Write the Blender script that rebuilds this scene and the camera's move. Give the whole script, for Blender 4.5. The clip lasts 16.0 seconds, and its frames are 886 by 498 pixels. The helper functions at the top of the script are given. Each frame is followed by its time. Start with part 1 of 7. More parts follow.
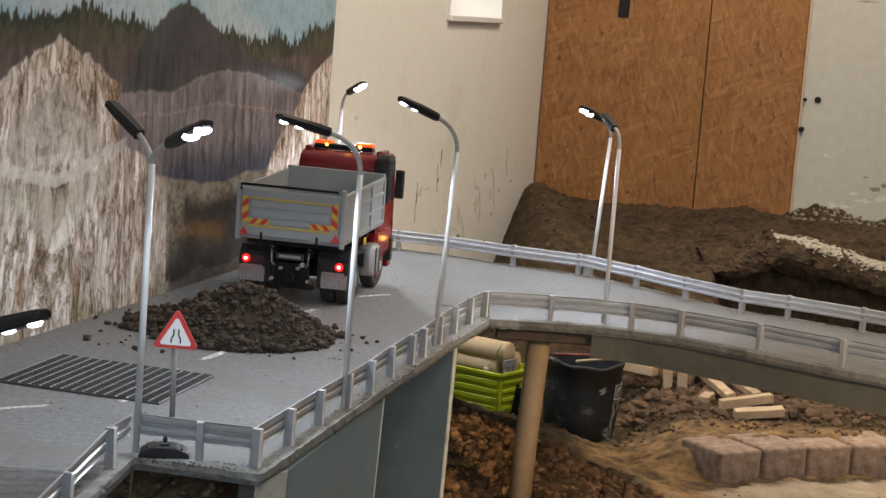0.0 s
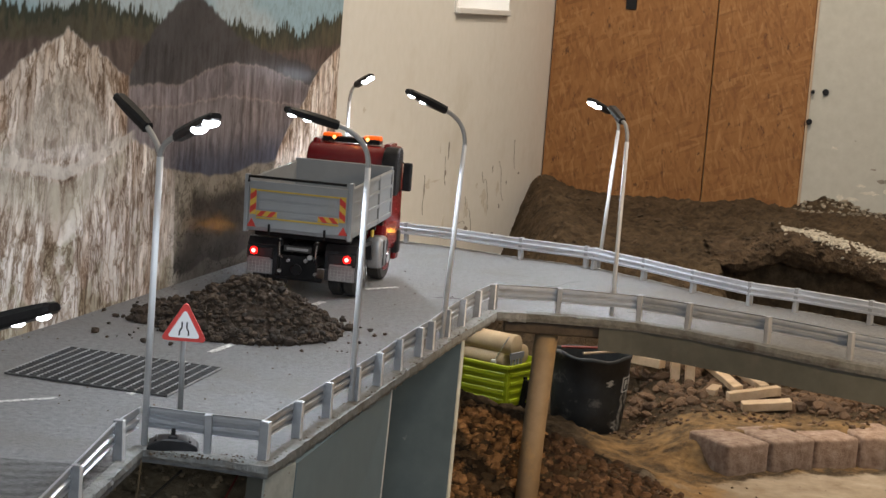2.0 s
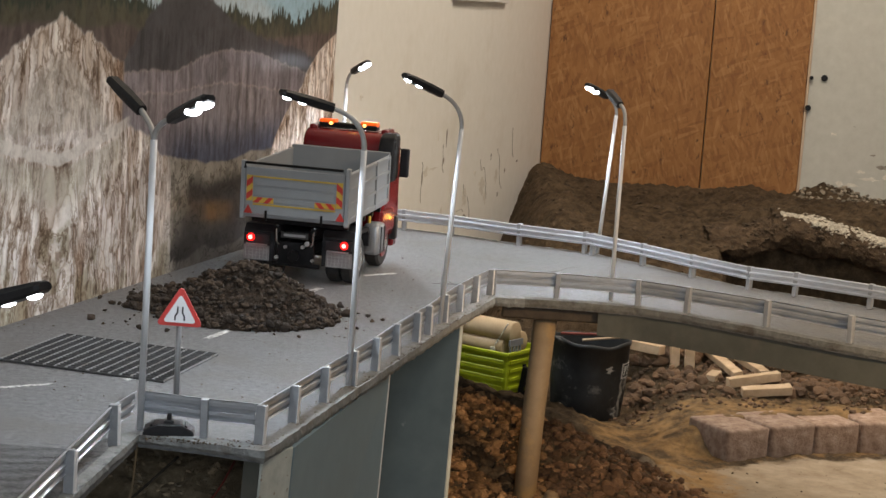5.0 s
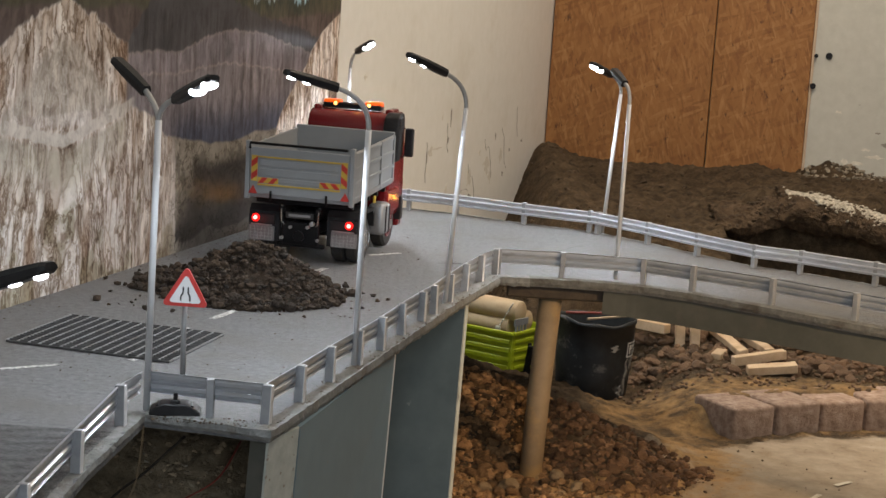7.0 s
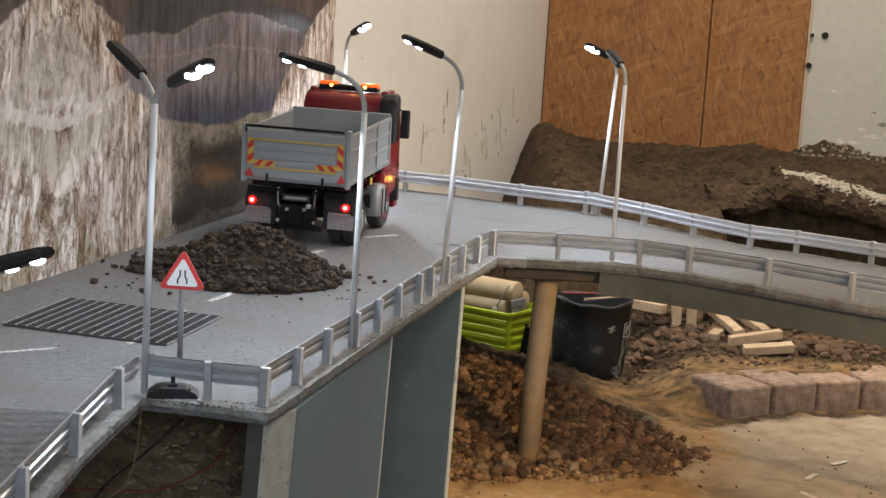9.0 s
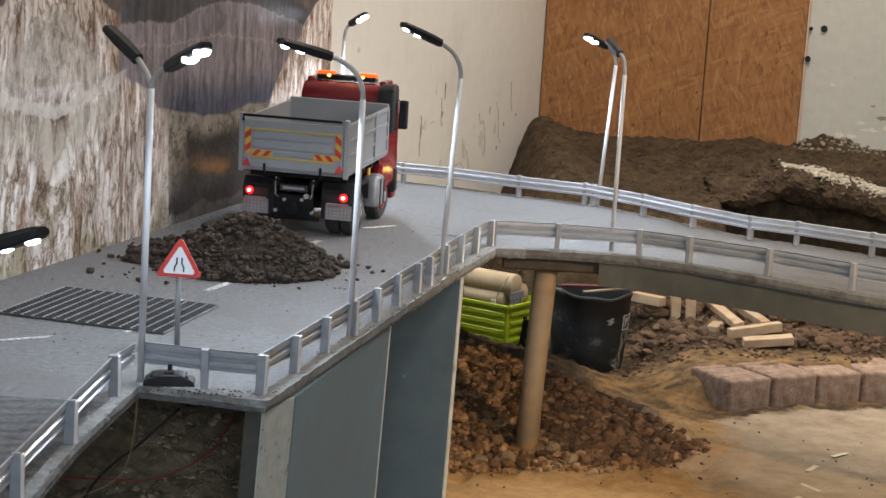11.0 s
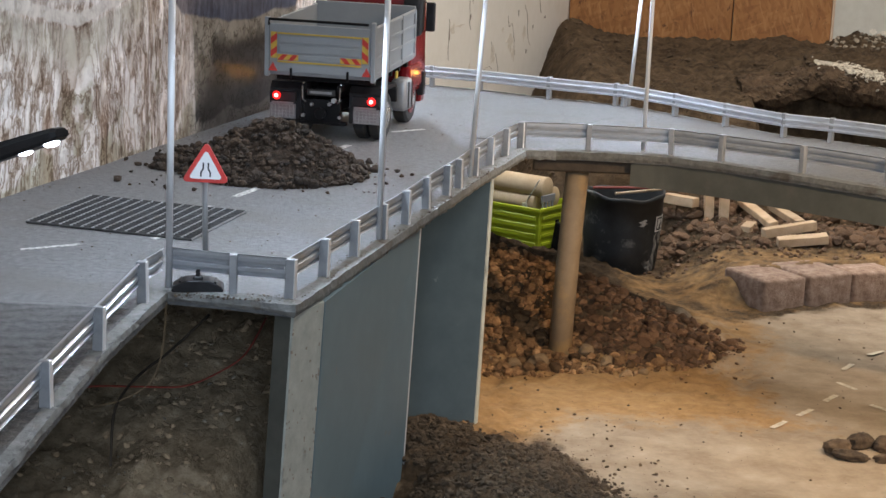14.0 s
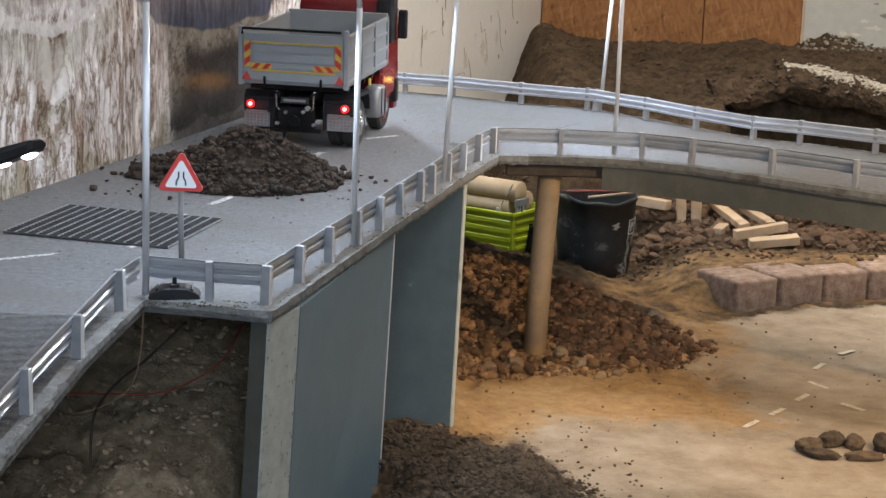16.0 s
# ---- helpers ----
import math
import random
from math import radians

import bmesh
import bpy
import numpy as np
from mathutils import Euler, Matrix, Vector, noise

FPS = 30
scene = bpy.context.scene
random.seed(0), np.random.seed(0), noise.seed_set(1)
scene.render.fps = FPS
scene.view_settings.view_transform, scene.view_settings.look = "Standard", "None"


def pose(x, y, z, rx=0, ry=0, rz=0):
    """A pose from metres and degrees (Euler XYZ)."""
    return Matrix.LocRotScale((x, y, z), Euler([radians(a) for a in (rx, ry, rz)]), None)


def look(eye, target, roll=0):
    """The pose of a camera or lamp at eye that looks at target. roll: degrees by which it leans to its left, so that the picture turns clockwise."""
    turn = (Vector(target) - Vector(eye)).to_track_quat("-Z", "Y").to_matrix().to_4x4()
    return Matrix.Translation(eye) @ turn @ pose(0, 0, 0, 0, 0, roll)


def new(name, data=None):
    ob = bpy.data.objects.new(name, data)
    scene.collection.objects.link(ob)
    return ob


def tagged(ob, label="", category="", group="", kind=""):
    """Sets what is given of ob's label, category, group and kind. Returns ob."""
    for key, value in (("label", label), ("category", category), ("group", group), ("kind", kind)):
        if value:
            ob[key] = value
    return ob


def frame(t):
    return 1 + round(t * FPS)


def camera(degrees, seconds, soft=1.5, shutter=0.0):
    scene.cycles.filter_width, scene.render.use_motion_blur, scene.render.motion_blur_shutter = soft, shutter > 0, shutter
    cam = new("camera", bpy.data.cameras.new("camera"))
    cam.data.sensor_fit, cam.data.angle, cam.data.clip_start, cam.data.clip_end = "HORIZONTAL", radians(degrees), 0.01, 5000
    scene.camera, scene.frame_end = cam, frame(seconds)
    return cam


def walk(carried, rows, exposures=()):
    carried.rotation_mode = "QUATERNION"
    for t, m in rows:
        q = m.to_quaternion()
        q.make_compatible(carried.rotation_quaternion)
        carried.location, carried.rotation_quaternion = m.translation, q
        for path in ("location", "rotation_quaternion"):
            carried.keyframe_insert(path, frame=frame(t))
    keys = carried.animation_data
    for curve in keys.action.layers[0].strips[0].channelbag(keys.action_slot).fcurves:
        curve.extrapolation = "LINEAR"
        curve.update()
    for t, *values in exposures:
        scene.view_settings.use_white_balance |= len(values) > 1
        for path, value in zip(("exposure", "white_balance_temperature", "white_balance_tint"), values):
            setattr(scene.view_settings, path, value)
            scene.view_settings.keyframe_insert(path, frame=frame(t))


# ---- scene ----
cam = camera(27.0, 16.0)
PATH = [
    (0, (0.001, -0.003, 0.487), (0.0, 1.981, 0.23), 4.4),
    (0.5, (0.002, -0.005, 0.488), (-0.002, 1.978, 0.228), 4.3),
    (1, (0.001, -0.004, 0.487), (-0.004, 1.979, 0.225), 4.3),
    (1.5, (-0.001, -0.006, 0.486), (-0.009, 1.977, 0.221), 4.4),
    (2, (0.0, -0.004, 0.488), (-0.008, 1.978, 0.222), 4.4),
    (2.5, (0.001, -0.005, 0.488), (-0.007, 1.978, 0.228), 4.3),
    (3, (0.0, -0.003, 0.484), (-0.01, 1.981, 0.228), 4.3),
    (3.5, (0.007, 0.001, 0.481), (-0.001, 1.985, 0.222), 4.3),
    (4, (0.004, 0.01, 0.475), (-0.001, 1.993, 0.213), 4.1),
    (6.5, (0.004, 0.005, 0.477), (-0.006, 1.983, 0.184), 4.0),
    (7, (0.004, 0.007, 0.475), (-0.007, 1.985, 0.179), 3.8),
    (7.5, (0.005, 0.004, 0.477), (-0.005, 1.981, 0.174), 3.8),
    (8, (0.004, 0.004, 0.477), (-0.003, 1.98, 0.168), 3.7),
    (8.5, (0.005, 0.003, 0.478), (-0.002, 1.978, 0.163), 3.6),
    (11, (0.003, 0.019, 0.463), (0.0, 1.994, 0.144), 3.6),
    (11.5, (0.003, 0.041, 0.444), (0.008, 2.015, 0.119), 3.5),
    (12, (0.008, 0.048, 0.441), (0.002, 2.016, 0.083), 3.1),
    (12.5, (0.007, 0.042, 0.442), (-0.016, 2.005, 0.058), 2.8),
    (13, (0.009, 0.042, 0.445), (-0.027, 2.0, 0.039), 2.5),
    (13.5, (0.01, 0.035, 0.446), (-0.029, 1.991, 0.032), 2.3),
    (14, (0.007, 0.041, 0.451), (-0.026, 1.996, 0.033), 2.5),
    (14.5, (0.009, 0.036, 0.454), (-0.019, 1.993, 0.044), 2.5),
    (15, (0.012, 0.038, 0.454), (-0.013, 1.996, 0.049), 2.5),
    (15.5, (0.006, 0.029, 0.45), (-0.015, 1.988, 0.047), 2.0),
    (16, (0.011, 0.015, 0.457), (0.003, 1.972, 0.045), 2.0),
]
walk(cam, [(t, look(e, g, r)) for t, e, g, r in PATH], exposures=[(0, -0.32, 6750, 13), (4.2, -0.38, 6800, 13), (6.5, -0.38, 6800, 13), (8.0, -0.34, 6800, 13), (8.7, -0.20, 6700, 13), (11, -0.12, 6350, 13), (11.5, -0.23, 6300, 13), (12.3, -0.09, 6260, 13), (13.0, -0.11, 6180, 13), (14.5, -0.13, 6130, 13), (16, -0.11, 6130, 13)])

# ---- light ----
world = bpy.data.worlds.new("world")
world.use_nodes = True
scene.world = world
wbg = world.node_tree.nodes["Background"]
wbg.inputs["Color"].default_value = (0.75, 0.80, 0.9, 1)
wbg.inputs["Strength"].default_value = 0.05


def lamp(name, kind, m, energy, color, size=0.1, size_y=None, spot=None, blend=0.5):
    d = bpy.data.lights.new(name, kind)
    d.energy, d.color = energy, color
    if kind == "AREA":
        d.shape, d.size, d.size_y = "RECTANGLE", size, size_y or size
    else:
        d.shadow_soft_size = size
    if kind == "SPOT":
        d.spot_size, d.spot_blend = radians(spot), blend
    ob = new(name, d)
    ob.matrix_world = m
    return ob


# assumed window in the unseen wall behind, added for frontal daylight
ASSUMED_WINDOW = look((0.318, -1.49, 0.95), (0.1, 2.4, 0.0))
# the room's ceiling tubes, a warm work light over the lower yard
lamp("ceiling_tube_light", "AREA", look((0.7, 0.5, 2.30), (0.4, 2.4, 0)), 6, (1.0, 0.93, 0.84), 1.5, 0.3)
lamp("ceiling_tube_light", "AREA", look((1.25, 2.9, 2.30), (0.6, 3.1, 0)), 31, (1.0, 0.87, 0.69), 1.4, 0.3)
lamp("ceiling_tube_light", "AREA", look((0.95, 4.15, 2.30), (0.4, 4.4, 0)), 38, (1.0, 0.90, 0.77), 1.4, 0.3)
lamp("assumed_window_light", "AREA", ASSUMED_WINDOW, 52, (0.76, 0.88, 1.0), 1.3, 0.9)
# added unseen spot that brightens the slab before the kerb blocks
lamp("yard_side_fill", "SPOT", look((2.35, 3.75, 1.55), (0.76, 3.22, -0.35)), 138, (1.0, 0.935, 0.83), 0.06, spot=27, blend=0.95)
lamp("yard_work_light", "SPOT", look((1.0, 1.85, 0.48), (0.38, 2.98, -0.34)), 62, (1.0, 0.72, 0.42), 0.025, spot=64, blend=0.9)


# ---- materials ----
def nodes_of(m):
    m.use_nodes = True
    nt = m.node_tree
    return nt, nt.nodes, nt.links, nt.nodes["Principled BSDF"]


def noise_node(nt, vec, scale, detail=4, rough=0.6):
    n = nt.nodes.new("ShaderNodeTexNoise")
    n.inputs["Scale"].default_value, n.inputs["Detail"].default_value, n.inputs["Roughness"].default_value = scale, detail, rough
    nt.links.new(vec, n.inputs["Vector"])
    return n


def ramp_node(nt, fac, stops):
    r = nt.nodes.new("ShaderNodeValToRGB")
    e = r.color_ramp.elements
    while len(e) < len(stops):
        e.new(0.5)
    for el, (p, c) in zip(e, stops):
        el.position, el.color = p, (*c, 1) if len(c) == 3 else c
    nt.links.new(fac, r.inputs["Fac"])
    return r


def mix_node(nt, fac, a, b, mode="MIX"):
    m = nt.nodes.new("ShaderNodeMix")
    m.data_type, m.blend_type = "RGBA", mode
    for sock, v in ((m.inputs["Factor"], fac), (m.inputs["A"], a), (m.inputs["B"], b)):
        if isinstance(v, (int, float)):
            sock.default_value = v
        elif isinstance(v, tuple):
            sock.default_value = (*v, 1)
        else:
            nt.links.new(v, sock)
    return m.outputs["Result"]


def coords(nt, scale=(1, 1, 1), rot=(0, 0, 0), kind="Object"):
    tc = nt.nodes.new("ShaderNodeTexCoord")
    mp = nt.nodes.new("ShaderNodeMapping")
    mp.inputs["Scale"].default_value = scale
    mp.inputs["Rotation"].default_value = rot
    nt.links.new(tc.outputs[kind], mp.inputs["Vector"])
    return mp.outputs["Vector"]


def surface(name, stops, scale=60, rough=0.7, metal=0.0, bump=0.3, bscale=300, dist=0.001, stain=None, stain_scale=8,
            stain_at=(0.5, 0.7), stretch=(1, 1, 1), per_piece=0.0, spec=0.5, rough_var=0.1):
    """A worn surface: grain by a fine noise through colour stops, stains by a coarse one, fine relief."""
    m = bpy.data.materials.new(name)
    nt, ns, ln, bs = nodes_of(m)
    v = coords(nt, stretch)
    n1 = noise_node(nt, v, scale, 6, 0.65)
    col = ramp_node(nt, n1.outputs["Fac"], stops).outputs["Color"]
    n2 = noise_node(nt, v, stain_scale, 5, 0.65)
    if stain:
        f = ramp_node(nt, n2.outputs["Fac"], [(stain_at[0], (0, 0, 0)), (stain_at[1], (1, 1, 1))]).outputs["Color"]
        col = mix_node(nt, f, col, stain)
    if per_piece:
        oi = nt.nodes.new("ShaderNodeObjectInfo")
        g = nt.nodes.new("ShaderNodeNewGeometry")
        add = nt.nodes.new("ShaderNodeMath")
        add.operation = "ADD"
        ln.new(oi.outputs["Random"], add.inputs[0])
        ln.new(g.outputs["Random Per Island"], add.inputs[1])
        fr = nt.nodes.new("ShaderNodeMath")
        fr.operation = "FRACT"
        ln.new(add.outputs[0], fr.inputs[0])
        lo, hi = 1 - per_piece, 1 + per_piece
        t = ramp_node(nt, fr.outputs[0], [(0, (lo, lo, lo)), (1, (hi, hi * 0.98, hi * 0.95))]).outputs["Color"]
        col = mix_node(nt, 1.0, col, t, "MULTIPLY")
    ln.new(col, bs.inputs["Base Color"])
    rr = nt.nodes.new("ShaderNodeMapRange")
    rr.inputs["To Min"].default_value, rr.inputs["To Max"].default_value = max(0.02, rough - rough_var), min(1, rough + rough_var)
    ln.new(n1.outputs["Fac"], rr.inputs["Value"])
    ln.new(rr.outputs["Result"], bs.inputs["Roughness"])
    bs.inputs["Metallic"].default_value = metal
    bs.inputs["Specular IOR Level"].default_value = spec
    if bump:
        n3 = noise_node(nt, v, bscale, 5, 0.7)
        b = nt.nodes.new("ShaderNodeBump")
        b.inputs["Strength"].default_value, b.inputs["Distance"].default_value = bump, dist
        ln.new(n3.outputs["Fac"], b.inputs["Height"])
        ln.new(b.outputs["Normal"], bs.inputs["Normal"])
    return m


def glow(name, color, strength):
    m = bpy.data.materials.new(name)
    nt, ns, ln, bs = nodes_of(m)
    bs.inputs["Base Color"].default_value = (*color, 1)
    bs.inputs["Emission Color"].default_value = (*color, 1)
    bs.inputs["Emission Strength"].default_value = strength
    return m


M = {}
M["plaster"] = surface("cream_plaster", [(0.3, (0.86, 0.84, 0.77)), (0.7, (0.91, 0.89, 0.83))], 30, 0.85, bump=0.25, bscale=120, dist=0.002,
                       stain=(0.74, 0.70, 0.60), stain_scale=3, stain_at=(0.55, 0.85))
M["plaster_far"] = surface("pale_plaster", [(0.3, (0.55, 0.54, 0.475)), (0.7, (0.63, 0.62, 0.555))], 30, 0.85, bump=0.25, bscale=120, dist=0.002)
# dark tone keeps the unseen walls and ceiling from bouncing light into shadows
M["wall_dim"] = surface("low_bounce_grey", [(0.3, (0.11, 0.105, 0.098)), (0.7, (0.16, 0.155, 0.145))], 30, 0.9, bump=0.3, bscale=120, dist=0.002)
M["concrete"] = surface("road_concrete", [(0.3, (0.058, 0.060, 0.063)), (0.48, (0.116, 0.118, 0.121)), (0.72, (0.190, 0.192, 0.195))], 120, 0.62, bump=0.8, bscale=260, dist=0.0028,
                        stain=(0.095, 0.086, 0.074), stain_scale=6, stain_at=(0.5, 0.8))
M["concrete_edge"] = surface("slab_edge_concrete", [(0.3, (0.135, 0.140, 0.136)), (0.7, (0.27, 0.275, 0.265))], 90, 0.85, bump=0.9, bscale=260, dist=0.003,
                             stain=(0.14, 0.12, 0.10), stain_scale=25, stain_at=(0.55, 0.7))
M["edge_dirty"] = surface("weathered_slab_edge", [(0.3, (0.092, 0.092, 0.084)), (0.7, (0.185, 0.185, 0.172))], 90, 0.88, bump=0.9, bscale=260, dist=0.003, stain=(0.075, 0.066, 0.055), stain_scale=25, stain_at=(0.52, 0.68))
M["combed"] = surface("combed_concrete", [(0.3, (0.048, 0.049, 0.051)), (0.48, (0.094, 0.096, 0.098)), (0.72, (0.16, 0.161, 0.162))], 120, 0.68, bump=0.0, stain=(0.095, 0.086, 0.074), stain_scale=6, stain_at=(0.5, 0.8))
nt, ns_, ln_, bs_ = nodes_of(M["combed"])
wave = nt.nodes.new("ShaderNodeTexWave")
wave.wave_type, wave.rings_direction = "RINGS", "Z"
wave.inputs["Scale"].default_value, wave.inputs["Distortion"].default_value, wave.inputs["Detail"].default_value, wave.inputs["Detail Scale"].default_value = 17, 4, 4, 1.6
ln_.new(coords(nt), wave.inputs["Vector"])
grit = noise_node(nt, coords(nt), 260, 5, 0.7)
hsum = nt.nodes.new("ShaderNodeMath")
hsum.operation = "MULTIPLY_ADD"
hsum.inputs[1].default_value = 0.45
ln_.new(wave.outputs["Fac"], hsum.inputs[0])
ln_.new(grit.outputs["Fac"], hsum.inputs[2])
bmp = nt.nodes.new("ShaderNodeBump")
bmp.inputs["Strength"].default_value, bmp.inputs["Distance"].default_value = 1.0, 0.0050
ln_.new(hsum.outputs[0], bmp.inputs["Height"])
ln_.new(bmp.outputs["Normal"], bs_.inputs["Normal"])
M["crack"] = surface("dark_crack", [(0.3, (0.02, 0.018, 0.016)), (0.7, (0.06, 0.055, 0.05))], 90, 0.95, bump=0)
M["white_line"] = surface("road_marking", [(0.40, (0.19, 0.19, 0.185)), (0.56, (0.60, 0.60, 0.58))], 160, 0.7, bump=0.2, bscale=300)
M["yard_line"] = surface("cream_marking", [(0.35, (0.42, 0.36, 0.26)), (0.55, (0.62, 0.55, 0.42))], 90, 0.8, bump=0.2, bscale=300)
M["alu"] = surface("bare_aluminium", [(0.3, (0.40, 0.425, 0.46)), (0.7, (0.52, 0.54, 0.57))], 40, 0.34, 0.6, bump=0.08, bscale=200, stretch=(1, 1, 3), rough_var=0.06, stain=(0.34, 0.335, 0.32), stain_scale=18, stain_at=(0.55, 0.75))
# light falling on the posts from the yard side, put into their colour
M["cut_edge"] = surface("lit_post_side", [(0.3, (0.70, 0.71, 0.72)), (0.7, (0.82, 0.82, 0.83))], 60, 0.4, 0.2, bump=0.05)
M["post_metal"] = surface("dull_aluminium_post", [(0.3, (0.24, 0.25, 0.265)), (0.7, (0.33, 0.34, 0.35))], 70, 0.5, 0.3, bump=0.1, bscale=300, stain=(0.36, 0.34, 0.30), stain_scale=60, stain_at=(0.6, 0.8))
M["pole"] = surface("brushed_pole", [(0.3, (0.50, 0.51, 0.52)), (0.7, (0.62, 0.63, 0.64))], 80, 0.5, 0.25, bump=0.08, bscale=300, stretch=(1, 1, 0.2))
M["arm"] = surface("dull_tube", [(0.3, (0.36, 0.355, 0.34)), (0.7, (0.46, 0.455, 0.44))], 80, 0.5, 0.4, bump=0.08, bscale=300)
M["black_plastic"] = surface("black_plastic", [(0.3, (0.009, 0.009, 0.010)), (0.7, (0.02, 0.02, 0.022))], 90, 0.45, bump=0.15, bscale=500, spec=0.25)
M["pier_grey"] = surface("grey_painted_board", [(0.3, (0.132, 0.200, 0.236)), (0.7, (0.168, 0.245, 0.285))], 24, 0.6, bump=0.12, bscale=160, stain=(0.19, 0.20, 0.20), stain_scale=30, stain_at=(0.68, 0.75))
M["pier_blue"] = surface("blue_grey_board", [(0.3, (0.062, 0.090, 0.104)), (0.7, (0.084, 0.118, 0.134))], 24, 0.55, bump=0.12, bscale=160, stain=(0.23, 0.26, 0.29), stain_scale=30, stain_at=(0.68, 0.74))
M["pier_light"] = surface("light_grey_edge", [(0.3, (0.38, 0.40, 0.36)), (0.7, (0.52, 0.54, 0.49))], 60, 0.8, bump=0.7, bscale=200, dist=0.002, stain=(0.20, 0.20, 0.18), stain_scale=40, stain_at=(0.6, 0.75))
M["column"] = surface("raw_tube_column", [(0.3, (0.21, 0.145, 0.08)), (0.7, (0.29, 0.21, 0.125))], 26, 0.65, bump=0.15, bscale=150, stain=(0.42, 0.26, 0.10), stain_scale=14, stain_at=(0.52, 0.75))
M["stained_wood"] = surface("dark_stained_wood", [(0.3, (0.032, 0.024, 0.016)), (0.7, (0.080, 0.060, 0.042))], 40, 0.85, bump=0.5, bscale=160, dist=0.002)
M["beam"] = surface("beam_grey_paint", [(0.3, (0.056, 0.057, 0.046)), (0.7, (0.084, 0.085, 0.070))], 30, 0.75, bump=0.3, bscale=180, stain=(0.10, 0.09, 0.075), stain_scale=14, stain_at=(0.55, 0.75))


def osb(name):
    """Pressed strand board: three crossing layers of stretched flakes."""
    m = bpy.data.materials.new(name)
    nt, ns, ln, bs = nodes_of(m)
    col = None
    base = noise_node(nt, coords(nt), 5, 3)
    col = ramp_node(nt, base.outputs["Fac"], [(0.3, (0.28, 0.118, 0.033)), (0.7, (0.37, 0.165, 0.050))]).outputs["Color"]
    hs = None
    for k, (ang, sc) in enumerate(((1.15, 17), (-0.95, 21), (1.45, 20), (0.4, 16), (-1.3, 26))):
        v = coords(nt, (1.0, 1.0, 1.0), (0, ang, 0))
        mp = nt.nodes.new("ShaderNodeMapping")
        mp.inputs["Scale"].default_value = (1.0, 1.0, 5.5)
        mp.inputs["Location"].default_value = (k * 3.1, 0, k * 1.7)
        ln.new(v, mp.inputs["Vector"])
        vo = nt.nodes.new("ShaderNodeTexVoronoi")
        vo.inputs["Scale"].default_value = sc
        vo.inputs["Randomness"].default_value = 1
        ln.new(mp.outputs["Vector"], vo.inputs["Vector"])
        sep = nt.nodes.new("ShaderNodeSeparateColor")
        ln.new(vo.outputs["Color"], sep.inputs["Color"])
        tone = ramp_node(nt, sep.outputs["Red"], [(0.0, (0.19, 0.074, 0.020)), (0.35, (0.30, 0.128, 0.036)), (0.7, (0.38, 0.175, 0.054)), (1.0, (0.48, 0.25, 0.090))]).outputs["Color"]
        f = ramp_node(nt, sep.outputs["Green"], [(0.55, (0, 0, 0)), (0.66, (0.5, 0.5, 0.5))]).outputs["Color"]
        col = mix_node(nt, f, col, tone)
        hs = sep.outputs["Blue"]
    dk = noise_node(nt, coords(nt, (1, 1, 0.5)), 48, 4, 0.7)
    f = ramp_node(nt, dk.outputs["Fac"], [(0.62, (0, 0, 0)), (0.68, (0.8, 0.8, 0.8))]).outputs["Color"]
    col = mix_node(nt, f, col, (0.085, 0.034, 0.011))
    ln.new(col, bs.inputs["Base Color"])
    bs.inputs["Roughness"].default_value = 0.62
    b = nt.nodes.new("ShaderNodeBump")
    b.inputs["Strength"].default_value, b.inputs["Distance"].default_value = 0.3, 0.002
    ln.new(hs, b.inputs["Height"])
    ln.new(b.outputs["Normal"], bs.inputs["Normal"])
    return m


M["osb"] = osb("strand_board")
M["scuff_grey"] = surface("rubbed_plaster", [(0.3, (0.64, 0.60, 0.51)), (0.55, (0.78, 0.74, 0.65)), (0.7, (0.86, 0.83, 0.76))], 90, 0.9, bump=0.4, bscale=200)
M["scuff_dark"] = surface("scraped_plaster", [(0.3, (0.20, 0.17, 0.14)), (0.7, (0.40, 0.36, 0.30))], 90, 0.9, bump=0.4, bscale=200)


def soil(name, dark, mid, light, scale=30, bscale=120, dist=0.006, zone=None, per_piece=0.0):
    """Loose earth: clods at two scales; zone adds a sandy or swept patch by place on the plan."""
    m = bpy.data.materials.new(name)
    nt, ns, ln, bs = nodes_of(m)
    v = coords(nt)
    n1 = noise_node(nt, v, scale, 8, 0.7)
    col = ramp_node(nt, n1.outputs["Fac"], [(0.32, dark), (0.5, mid), (0.7, light)]).outputs["Color"]
    n2 = noise_node(nt, v, 3.5, 5, 0.6)
    t = ramp_node(nt, n2.outputs["Fac"], [(0.35, (0.75, 0.73, 0.7)), (0.65, (1.1, 1.1, 1.1))]).outputs["Color"]
    col = mix_node(nt, 1.0, col, t, "MULTIPLY")
    bump_strength = None
    if zone:
        col, bump_strength = zone(nt, col)
    ln.new(col, bs.inputs["Base Color"])
    bs.inputs["Roughness"].default_value = 0.92
    bs.inputs["Specular IOR Level"].default_value = 0.25
    n3 = noise_node(nt, v, bscale, 8, 0.75)
    b = nt.nodes.new("ShaderNodeBump")
    b.inputs["Strength"].default_value, b.inputs["Distance"].default_value = 0.9, dist
    if bump_strength is not None:
        ln.new(bump_strength, b.inputs["Strength"])
    ln.new(n3.outputs["Fac"], b.inputs["Height"])
    ln.new(b.outputs["Normal"], bs.inputs["Normal"])
    return m


